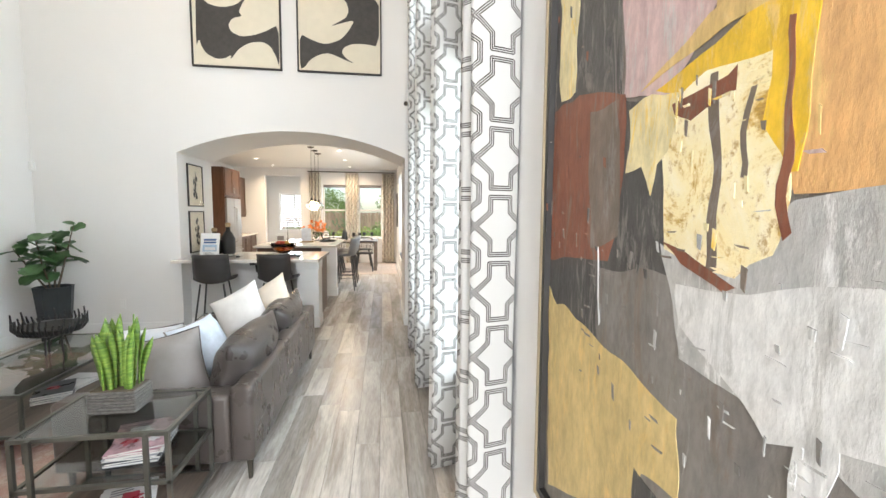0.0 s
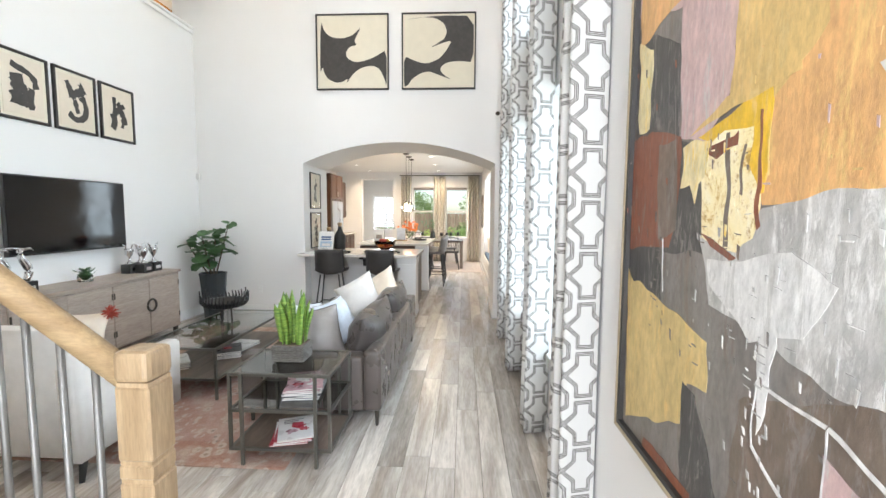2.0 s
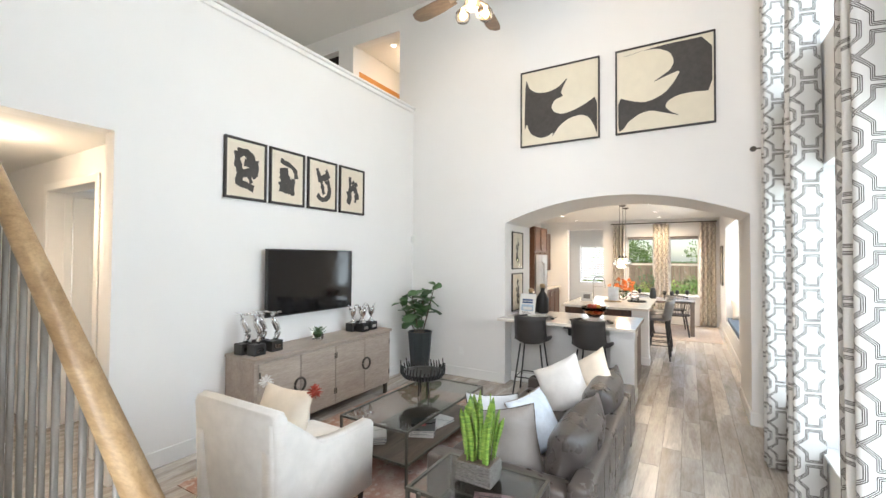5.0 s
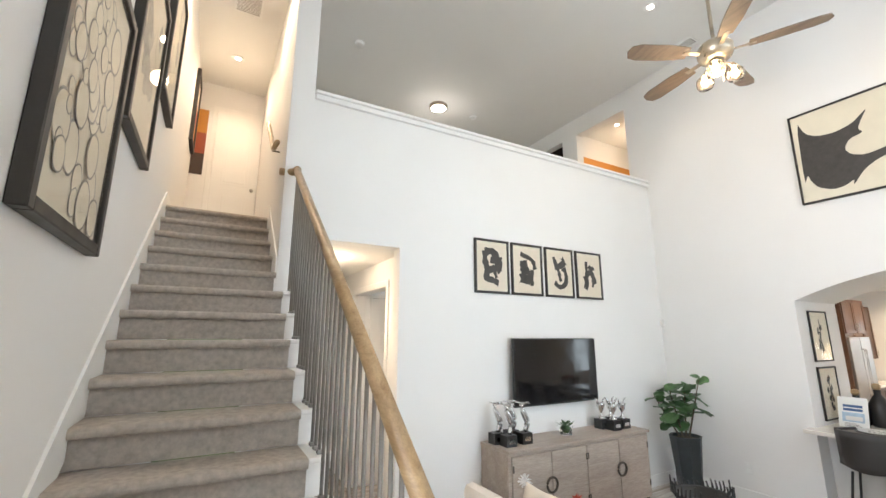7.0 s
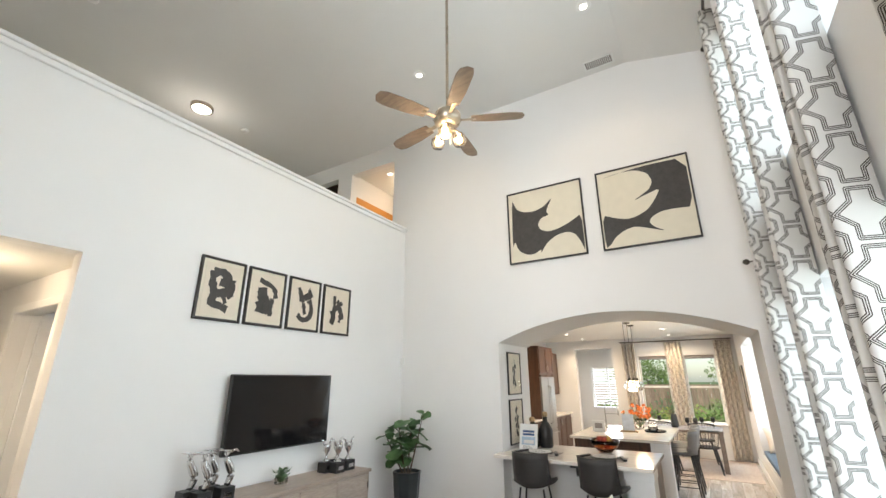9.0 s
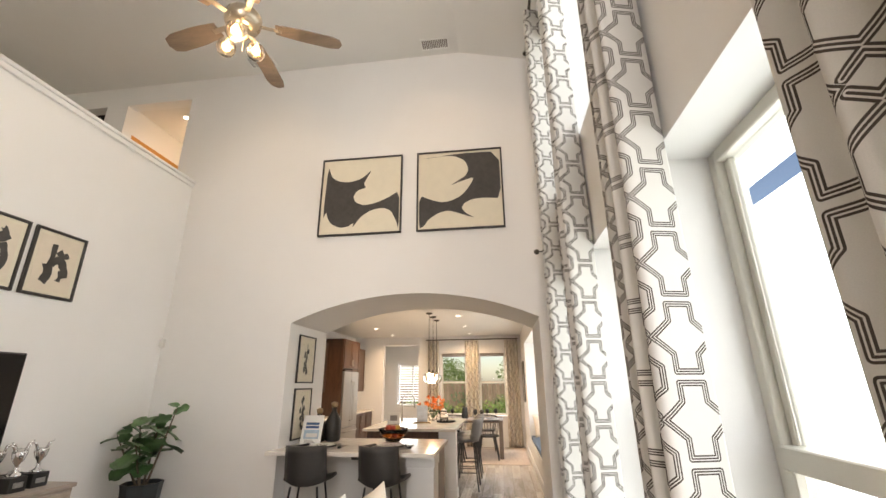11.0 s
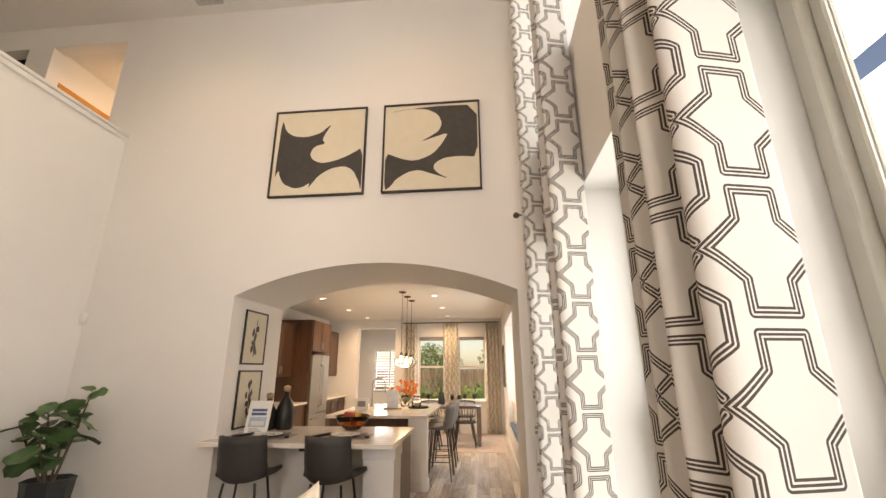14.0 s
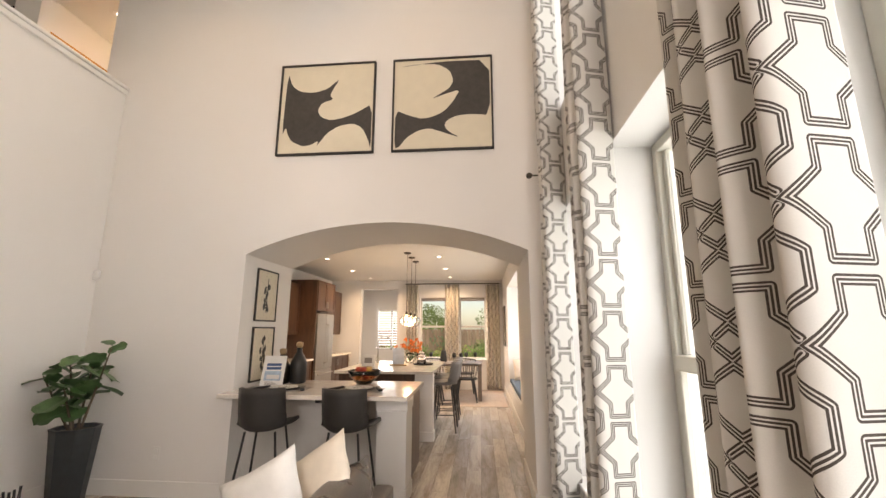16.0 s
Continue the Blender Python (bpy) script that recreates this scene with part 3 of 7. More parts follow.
for n, (a, b) in enumerate(WIN_Y):
    window(n * 2 + 1, a, b, 0.54, 2.262, 1.32, "almond vinyl sash window in a deep white reveal")
    window(n * 2 + 2, a, b, 3.0, 4.7, None, "fixed almond vinyl transom window high in the wall")
    setting("trim_window_sill", box(B(), RX - 0.025, RX + 0.189, a + 0.002, b - 0.002, 0.5405, 0.56, 0.005), TRIM, "white window sill")

# ---------------------------------------------------------------- patterned curtains
def lattice_cloth(name, P=0.0956, base=(0.66, 0.645, 0.615), line=(0.075, 0.062, 0.054)):
    """Cream cloth with an interlaced star and hexagon lattice in triple lines; u, v of the cloth are in metres."""
    m, nt, b = nodes_of(name, base, 0.85, 0, 0.2)
    uv = nt.nodes.new("ShaderNodeUVMap")
    sp = node(nt, "ShaderNodeSeparateXYZ", [(0, uv.outputs[0])])
    def M(op, a, c=None, d=None):
        n = nt.nodes.new("ShaderNodeMath")
        n.operation = op
        for i, v in enumerate((a, c, d)):
            if v is None:
                continue
            if hasattr(v, "is_linked"):
                nt.links.new(v, n.inputs[i])
            else:
                n.inputs[i].default_value = v
        return n.outputs[0]
    u, v = M("PINGPONG", sp.outputs[0], P * 1.25), M("PINGPONG", sp.outputs[1], P * 1.08)
    u, v = M("DIVIDE", u, P), M("DIVIDE", v, P)
    def seg(x0, y0, x1, y1):
        dx, dy = x1 - x0, y1 - y0
        l2 = dx * dx + dy * dy
        pu, pv = M("SUBTRACT", u, x0), M("SUBTRACT", v, y0)
        t = M("DIVIDE", M("ADD", M("MULTIPLY", pu, dx), M("MULTIPLY", pv, dy)), l2)
        t = M("MINIMUM", M("MAXIMUM", t, 0.0), 1.0)
        qu, qv = M("SUBTRACT", pu, M("MULTIPLY", t, dx)), M("SUBTRACT", pv, M("MULTIPLY", t, dy))
        return M("SQRT", M("ADD", M("MULTIPLY", qu, qu), M("MULTIPLY", qv, qv)))
    star = M("MINIMUM", seg(-0.5, 0.93, 0.36, 0.93), M("MINIMUM", seg(0.36, 0.93, 0.36, 0.46), seg(0.36, 0.46, 1.0, -0.10)))
    star = M("MINIMUM", star, seg(1.0, -0.10, 1.4, -0.45))
    hexa = M("MINIMUM", seg(0.76, 1.3, 0.76, 0.80), seg(0.76, 0.80, 1.4, 0.32))
    hexa = M("MINIMUM", hexa, seg(1.0, 0.10, 1.4, 0.45))
    def lines(d):
        a = M("LESS_THAN", d, 0.019)
        c = M("MULTIPLY", M("GREATER_THAN", d, 0.046), M("LESS_THAN", d, 0.086))
        return M("MAXIMUM", a, c)
    over = M("MULTIPLY", lines(hexa), M("GREATER_THAN", star, 0.095))
    ink = M("MAXIMUM", lines(star), over)
    nz = node(nt, "ShaderNodeTexNoise", [(0, uv.outputs[0])], noise=(500, 2, 0.6))
    tone = ramp(nt, nz.outputs[0], [(0.3, [c * 0.93 for c in base]), (0.7, base)]).outputs[0]
    col = mix(nt, ink, tone, line)
    nt.links.new(col, b.inputs["Base Color"])
    bp = node(nt, "ShaderNodeBump", [("Height", nz.outputs[0])])
    bp.inputs["Strength"].default_value, bp.inputs["Distance"].default_value = 0.2, 0.001
    nt.links.new(bp.outputs[0], b.inputs["Normal"])
    tr = nt.nodes.new("ShaderNodeBsdfTranslucent")
    nt.links.new(col, tr.inputs["Color"])
    ms = nt.nodes.new("ShaderNodeMixShader")
    ms.inputs[0].default_value = 0.16
    nt.links.new(b.outputs[0], ms.inputs[1])
    nt.links.new(tr.outputs[0], ms.inputs[2])
    nt.links.new(ms.outputs[0], nt.nodes["Material Output"].inputs["Surface"])
    return m


CLOTH = lattice_cloth("lattice_curtain_cloth")


def curtain(loc, plan, z0, z1, label, group, seed=0, fine=10, cloth=None):
    """Hanging cloth. plan: corners of the folds in x, y, from loc; smoothed into round pleats."""
    cur = thing("curtain", loc, label, "curtain", group)
    pts = [Vector((x, y, 0)) for x, y in plan]
    path = []
    for i in range(len(pts) - 1):
        p0, p1, p2, p3 = pts[max(i - 1, 0)], pts[i], pts[i + 1], pts[min(i + 2, len(pts) - 1)]
        for k in range(fine):
            t = k / fine
            path.append(0.5 * ((2 * p1) + (p2 - p0) * t + (2 * p0 - 5 * p1 + 4 * p2 - p3) * t * t + (3 * p1 - p0 - 3 * p2 + p3) * t ** 3))
    path.append(pts[-1])
    mid = sum(path, Vector()) / len(path)
    bm = B()
    uvl = bm.loops.layers.uv.new("UVMap")
    us = [0.0]
    for a, b_ in zip(path, path[1:]):
        us.append(us[-1] + (b_ - a).length)
    rows = 22
    grid = []
    for r in range(rows + 1):
        z = z0 + (z1 - z0) * r / rows
        s = 1.0 + 0.03 * (1 - r / rows) + 0.008 * math.sin(r * 0.9 + seed)
        row = []
        for i, p in enumerate(path):
            q = mid + (p - mid) * s
            w = 0.010 * noise.noise(Vector((us[i] * 3 + seed, z * 0.9, seed * 3.1)))
            row.append(bm.verts.new((q.x + w, q.y + w * 0.6, z)))
        grid.append(row)
    for r in range(rows):
        for i in range(len(path) - 1):
            f = bm.faces.new((grid[r][i], grid[r][i + 1], grid[r + 1][i + 1], grid[r + 1][i]))
            f.smooth = True
            for lp, (ri, ii) in zip(f.loops, ((r, i), (r, i + 1), (r + 1, i + 1), (r + 1, i))):
                lp[uvl].uv = (us[ii] - 0.062, z0 + (z1 - z0) * ri / rows - 0.185)
    ob = part("cloth", bm, cloth or CLOTH, cur)
    md = ob.modifiers.new("thick", "SOLIDIFY")
    md.thickness = 0.003
    return cur


def folds():
    """Plan of a panel: a flat leading edge square to the wall, then narrow pleats drawn back along it."""
    return [(0.0, 0.02), (-0.07, 0.0), (-0.135, -0.012), (-0.150, 0.012), (-0.105, 0.055), (-0.155, 0.115), (-0.110, 0.165), (-0.140, 0.23), (-0.095, 0.28), (-0.115, 0.34), (-0.05, 0.385)]


for i, y0 in enumerate((1.875, 2.85, 3.94, 4.95)):
    curtain((RX - 0.013, y0, 0), folds(), 0.03, 5.06, "full-length cream curtain panel with a charcoal lattice pattern", "lattice curtains of the tall windows", seed=i * 1.7)
rod = thing("curtain_rod", (RX - 0.11, 3.8, 5.1), "long dark bronze curtain rod with ball finials", "curtain rod")
part("pole", cyl(B(), (0, -1.75, 0), (0, 1.75, 0), 0.014), BRONZE, rod, "", True)
for s in (-1, 1):
    part("finial", lathe(B(), (0, 1.77 * s, -0.03), [(0.004, 0), (0.028, 0.015), (0.034, 0.03), (0.028, 0.045), (0.004, 0.06)], 14), BRONZE, rod, "", True)
for y in (-1.6, -0.6, 0.45, 1.6):
    part("bracket", box(B(), -0.01, 0.11, y - 0.008, y + 0.008, -0.012, 0.0, 0.002), BRONZE, rod)
hb = thing("curtain_holdback", (RX, 5.72, 2.77), "dark bronze curtain holdback knob", "holdback")
part("stem", cyl(B(), (0, 0, 0), (-0.14, 0, 0), 0.007), BRONZE, hb)
part("knob", lathe(B(), (-0.15, 0, -0.028), [(0.004, 0), (0.022, 0.01), (0.03, 0.028), (0.022, 0.046), (0.004, 0.056)], 14), BRONZE, hb, "", True)
# ---------------------------------------------------------------- pictures and wall things of the living room
def blob(c, rx, ry, seed=0, n=40, rough=0.12, a0=0.0, a1=2 * math.pi):
    """A round, uneven outline."""
    out = []
    for k in range(n):
        a = a0 + (a1 - a0) * k / n
        s = 1 + rough * noise.noise(Vector((math.cos(a) * 1.3 + seed, math.sin(a) * 1.3, seed * 1.7)))
        out.append((c[0] + rx * s * math.cos(a), c[1] + ry * s * math.sin(a)))
    return out


def clip_poly(poly, u0, u1, v0, v1):
    for ax, lim, keep in ((0, u0, 1), (0, u1, -1), (1, v0, 1), (1, v1, -1)):
        out = []
        for i, p in enumerate(poly):
            q = poly[(i + 1) % len(poly)]
            pin, qin = keep * (p[ax] - lim) >= 0, keep * (q[ax] - lim) >= 0
            if pin:
                out.append(p)
            if pin != qin:
                t = (lim - p[ax]) / (q[ax] - p[ax])
                out.append((p[0] + t * (q[0] - p[0]), p[1] + t * (q[1] - p[1])))
        poly = out
        if not poly:
            return poly
    return poly


def picture(name, m, w, h, fr, depth, frame_mat, ground, shapes, label, group="", mat_w=0.0, glazed=False, category="picture"):
    """A framed picture in its own plane: x to the right, y up, z out of the wall; shapes: (outline, material)."""
    p = new(name)
    p.matrix_world = m
    tagged(p, label, category, group)
    for nm, a in (("frame_side", (-w / 2, -w / 2 + fr, -h / 2, h / 2)), ("frame_side", (w / 2 - fr, w / 2, -h / 2, h / 2)),
                  ("frame_rail", (-w / 2 + fr, w / 2 - fr, -h / 2, -h / 2 + fr)), ("frame_rail", (-w / 2 + fr, w / 2 - fr, h / 2 - fr, h / 2))):
        part(nm, box(B(), a[0], a[1], a[2], a[3], 0.001, depth, min(0.004, fr / 4)), frame_mat, p)
    iw, ih = w / 2 - fr, h / 2 - fr
    part("canvas", box(B(), -iw, iw, -ih, ih, 0.001, depth * 0.55), ground, p)
    z = depth * 0.55
    if mat_w:
        part("sheet", box(B(), -iw + mat_w, iw - mat_w, -ih + mat_w, ih - mat_w, z, z + 0.002), PAPER, p)
        z += 0.002
    for k, (poly, mt) in enumerate(shapes):
        poly = clip_poly(poly, -iw + 0.002, iw - 0.002, -ih + 0.002, ih - 0.002)
        if len(poly) < 3:
            continue
        bm = B()
        prism(bm, poly, "z", z + 0.00008 * k, z + 0.0012 + 0.00008 * k)
        bmesh.ops.triangulate(bm, faces=[f for f in bm.faces if len(f.verts) > 4])
        part("painted_shape", bm, mt, p)
    if glazed:
        g = part("glazing", box(B(), -iw, iw, -ih, ih, depth * 0.8, depth * 0.8 + 0.002), PANEG, p)
        g.visible_shadow = False
    return p


def facing(x, y, z, way):
    """A pose in a wall's plane. way: where the picture faces."""
    return pose(x, y, z, 90, 0, {"-y": 0, "+x": 90, "-x": -90, "+y": 180}[way])


# two large abstracts on the arch wall: dark ground with cream forms
def cut(poly, half=0.47):
    """A smoothed outline from fractions across and down a square sheet."""
    p = [((u - 0.5) * 2 * half, (0.5 - v) * 2 * half) for u, v in poly]
    out = []
    for k in range(len(p)):
        a, b_ = p[k], p[(k + 1) % len(p)]
        out += [(a[0] * 0.8 + b_[0] * 0.2, a[1] * 0.8 + b_[1] * 0.2), (a[0] * 0.2 + b_[0] * 0.8, a[1] * 0.2 + b_[1] * 0.8)]
    return out


art1 = [(cut([(0.04, 0.05), (0.10, 0.22), (0.2, 0.29), (0.35, 0.31), (0.5, 0.27), (0.60, 0.18), (0.625, 0.165), (0.57, 0.26), (0.53, 0.35), (0.57, 0.40), (0.45, 0.43), (0.40, 0.52), (0.44, 0.60), (0.55, 0.645), (0.7, 0.62), (0.85, 0.56), (1.0, 0.47), (1.0, 1.0), (0.97, 0.88), (0.90, 0.74), (0.8, 0.69), (0.65, 0.71), (0.52, 0.79), (0.44, 0.90), (0.415, 0.93), (0.43, 0.87), (0.35, 0.92), (0.25, 0.93), (0.13, 0.87), (0.08, 0.78), (0.06, 0.70), (0.02, 0.80)]), INK)]
art2 = [(cut([(0.0, 0.06), (0.25, 0.03), (0.45, 0.04), (0.58, 0.12), (0.62, 0.24), (0.58, 0.33), (0.5, 0.38), (0.38, 0.45), (0.52, 0.40), (0.69, 0.35), (0.62, 0.48), (0.52, 0.60), (0.38, 0.66), (0.28, 0.67), (0.15, 0.63), (0.0, 0.56), (0.0, 1.0), (0.06, 0.97), (0.12, 0.88), (0.25, 0.80), (0.37, 0.78), (0.5, 0.83), (0.69, 0.90), (0.57, 0.83), (0.52, 0.76), (0.55, 0.70), (0.65, 0.65), (0.8, 0.64), (1.0, 0.66), (1.0, 0.02), (0.5, 0.01)]), INK)]
picture("abstract_painting", facing(-1.935, AY, 3.655, "-y"), 1.0, 1.0, 0.018, 0.04, FRAMEBLK, CANVASC, art1, "square abstract canvas of a black form on cream, black frame", "pair of square abstracts")
picture("abstract_painting", facing(-0.757, AY, 3.655, "-y"), 1.0, 1.0, 0.018, 0.04, FRAMEBLK, CANVASC, art2, "square abstract canvas of cream forms on black, thin black frame", "pair of square abstracts")

# four ink prints above the television
def rag(poly, seed, amp=0.018, step=0.05):
    """Rough brush edges on an outline."""
    out = []
    for i, p in enumerate(poly):
        q = poly[(i + 1) % len(poly)]
        n = max(1, int(math.dist(p, q) / step))
        for k in range(n):
            t = k / n
            x, y = p[0] + (q[0] - p[0]) * t, p[1] + (q[1] - p[1]) * t
            v = noise.noise_vector(Vector((x * 14 + seed, y * 14, seed)))
            out.append((x + v.x * amp, y + v.y * amp))
    return out


def stroke(pts, w, seed):
    """A brush stroke: a ribbon of uneven width along points."""
    pts = [Vector(p) for p in pts]
    fine = []
    for k in range(len(pts) - 1):
        for q in range(5):
            t = q / 5
            p0, p1, p2, p3 = pts[max(k - 1, 0)], pts[k], pts[k + 1], pts[min(k + 2, len(pts) - 1)]
            fine.append(0.5 * ((2 * p1) + (p2 - p0) * t + (2 * p0 - 5 * p1 + 4 * p2 - p3) * t * t + (3 * p1 - p0 - 3 * p2 + p3) * t ** 3))
    fine.append(pts[-1])
    left, right = [], []
    for k, p in enumerate(fine):
        d = (fine[min(k + 1, len(fine) - 1)] - fine[max(k - 1, 0)]).normalized()
        n = Vector((-d.y, d.x)) * w * (1 + 0.55 * noise.noise(Vector((k * 0.45, seed, 0))))
        left.append(tuple(p + n))
        right.append(tuple(p - n * (1 + 0.3 * noise.noise(Vector((k * 0.5, seed, 5))))))
    return left + right[::-1]


STROKES = [
    [([(-0.09, 0.15), (0.0, 0.16), (0.07, 0.09), (0.09, 0.0), (0.0, -0.03), (-0.06, -0.05)], 0.026), ([(-0.09, 0.16), (-0.09, 0.05), (-0.06, -0.05), (-0.08, -0.13), (0.0, -0.15), (0.08, -0.18)], 0.022), ([(-0.02, 0.07), (0.05, 0.06)], 0.024), ([(0.02, -0.04), (0.05, -0.12)], 0.016), ([(0.11, 0.11), (0.115, 0.08)], 0.014), ([(0.07, -0.07), (0.12, -0.03)], 0.010)],
    [([(-0.09, 0.17), (0.02, 0.14), (0.09, 0.09), (0.11, 0.01)], 0.017), ([(-0.05, 0.10), (-0.04, 0.0), (-0.05, -0.08), (-0.06, -0.16)], 0.034), ([(-0.09, 0.07), (-0.06, 0.04)], 0.022), ([(0.0, 0.02), (0.02, -0.08), (-0.02, -0.15)], 0.017), ([(0.07, 0.0), (0.06, -0.10), (0.06, -0.18)], 0.017), ([(0.0, -0.16), (0.05, -0.13)], 0.012)],
    [([(-0.09, 0.18), (-0.05, 0.09), (-0.02, 0.02)], 0.014), ([(0.09, 0.14), (0.03, 0.09), (-0.03, 0.07), (-0.08, 0.06)], 0.024), ([(0.06, 0.06), (0.10, -0.03), (0.08, -0.13), (0.0, -0.17), (-0.08, -0.12)], 0.019), ([(-0.02, 0.02), (0.0, -0.05), (0.02, -0.11)], 0.014), ([(0.08, 0.17), (0.04, 0.15)], 0.016)],
    [([(-0.04, 0.17), (-0.04, 0.05), (-0.06, -0.05)], 0.014), ([(-0.07, -0.01), (-0.05, -0.09), (-0.07, -0.17)], 0.022), ([(0.0, 0.12), (0.04, 0.08), (0.09, 0.10)], 0.018), ([(-0.04, -0.01), (0.03, 0.05), (0.07, -0.02), (0.10, -0.10)], 0.019), ([(0.07, -0.05), (0.05, -0.14)], 0.016)]]
for i, yc in enumerate((3.175, 3.655, 4.145, 4.635)):
    sh = [(rag(stroke(p, w * 1.55, i * 7 + k), i * 5 + k, 0.010, 0.016), INK) for k, (p, w) in enumerate(STROKES[i])]
    picture("ink_print", facing(LX, yc, 2.525, "+x"), 0.445, 0.58, 0.024, 0.03, FRAMEBLK, CANVASC, sh, "black brushstroke print on cream paper in a black frame", "four prints above the television", mat_w=0.03)

# framed prints in the arch's jamb
for zc in (1.80, 1.21):
    rr = random.Random(int(zc * 100))
    sh = [(blob((rr.uniform(-0.05, 0.05), rr.uniform(-0.16, 0.16)), 0.022, 0.03, k, 14, 0.5), INK) for k in range(13)]
    sh.append(([(-0.01, -0.18), (0.006, -0.18), (0.012, 0.18), (0.002, 0.18)], INK))
    picture("botanical_print", facing(AX0, 6.44, zc, "+x"), 0.43, 0.535, 0.016, 0.022, FRAMEBLK, PAPER, sh, "black botanical print on cream paper in a thin black frame", "two botanical prints", glazed=True)

# pictures climbing the stair wall
TAUPE = surface("taupe_board", (0.42, 0.38, 0.33), 0.7, vary=0.1)
for i, (x0, x1, z0, z1) in enumerate(((-2.80, -1.985, 2.12, 3.22), (-3.68, -2.89, 2.82, 3.93), (-4.52, -3.82, 3.50, 4.60))):
    w, hh = x1 - x0, z1 - z0
    rr = random.Random(50 + i)
    sh = []
    if i == 0:
        for k in range(46):
            r = rr.uniform(0.025, 0.085)
            c = (rr.uniform(-w / 2 + 0.12, w / 2 - 0.12), rr.uniform(-hh / 2 + 0.12, hh / 2 - 0.12))
            sh.append((blob(c, r, r * 1.15, k, 22, 0.1), GREYCL))
            sh.append((blob(c, r * 0.88, r * 1.03, k, 22, 0.1), PAPER))
    else:
        for k in range(9):
            c = (rr.uniform(-w / 2 + 0.15, w / 2 - 0.15), rr.uniform(-hh / 2 + 0.15, hh / 2 - 0.15))
            sh.append((blob(c, rr.uniform(0.05, 0.16), rr.uniform(0.05, 0.2), k, 24, 0.6), (TAUPE, GREYCL, PAPER)[k % 3]))
    picture("stair_picture", facing((x0 + x1) / 2, SY0, (z0 + z1) / 2, "+y"), w, hh, 0.045, 0.05, FRAMEBLK, PAPER, sh, ("large framed print of overlapping pale circles" if i == 0 else "large framed abstract print in taupe and cream") + " on the stair wall", "pictures along the stairs", glazed=True)
ST = [([(-0.3, 0.1), (0.3, 0.1), (0.3, 0.7), (-0.3, 0.7)], CREAM), ([(-0.3, -0.2), (0.3, -0.2), (0.3, 0.1), (-0.3, 0.1)], BAND1)]
picture("stair_picture", facing(-6.92, SY0, 4.86, "+y"), 0.55, 1.05, 0.04, 0.05, FRAMEBLK, ORANGE, ST, "tall framed picture at the head of the stairs", "pictures along the stairs")

# striped paint and the door on the landing wall
for nm, mt, z0, z1 in (("trim_band_dark", UMBER, 4.12, 4.45), ("trim_band_rust", BAND1, 4.45, 4.78), ("trim_band_orange", ORANGE, 4.78, 5.16)):
    bm = box(B(), -7.4, -7.392, SY0, 0.27, z0, z1)
    setting(nm, bm, mt, "band of colour painted on the wall")
    setting(nm, box(B(), -7.4, -7.392, 1.035, 1.03 + 0.204, z0, z1), mt, "band of colour painted on the wall")


def panel_door(n, m, w, h, label, knob_side=1):
    d = new(f"door_{n}")
    d.matrix_world = m
    tagged(d, label, "door", "", "structure")
    part("leaf", box(B(), -w / 2, w / 2, 0, h, 0.002, 0.035, 0.003), TRIM, d)
    for z0, z1 in ((0.18, h * 0.40), (h * 0.46, h - 0.16)):
        bm = box(B(), -w / 2 + 0.13, w / 2 - 0.13, z0, z1, 0.035, 0.039, 0.003)
        part("panel_moulding", bm, TRIM, d)
        part("panel", box(B(), -w / 2 + 0.17, w / 2 - 0.17, z0 + 0.04, z1 - 0.04, 0.0385, 0.044, 0.004), TRIM, d)
    kx = knob_side * (w / 2 - 0.07)
    bm = cyl(B(), (kx, 0.95, 0.035), (kx, 0.95, 0.075), 0.012)
    lathe(bm, (kx, 0.95, 0.07), [(0.004, 0), (0.024, 0.01), (0.028, 0.024), (0.018, 0.036), (0.003, 0.04)], 14)
    part("knob", bm, STEEL, d, "", True)
    for a in ((-w / 2 - 0.07, -w / 2 - 0.004, 0, h + 0.07), (w / 2 + 0.004, w / 2 + 0.07, 0, h + 0.07), (-w / 2 - 0.004, w / 2 + 0.004, h + 0.004, h + 0.07)):
        part("casing", box(B(), a[0], a[1], a[2], a[3], 0.001, 0.018, 0.004), TRIM, d)
    return d


panel_door(1, pose(-7.4, 0.705, LOFT, 90, 0, 90), 0.63, 2.18, "closed white two-panel door at the head of the stairs")

# the large painting beside the windows
PC = {"char": (0.085, 0.08, 0.075), "grey": (0.24, 0.22, 0.20), "pale": (0.50, 0.49, 0.47), "ochre": (0.72, 0.50, 0.19), "gold": (0.85, 0.54, 0.03), "pink": (0.64, 0.46, 0.44),
      "rust": (0.27, 0.095, 0.05), "peach": (0.76, 0.44, 0.18), "cream": (0.86, 0.74, 0.42), "sand": (0.66, 0.50, 0.22), "taupe": (0.20, 0.155, 0.12), "white": (0.78, 0.77, 0.75)}


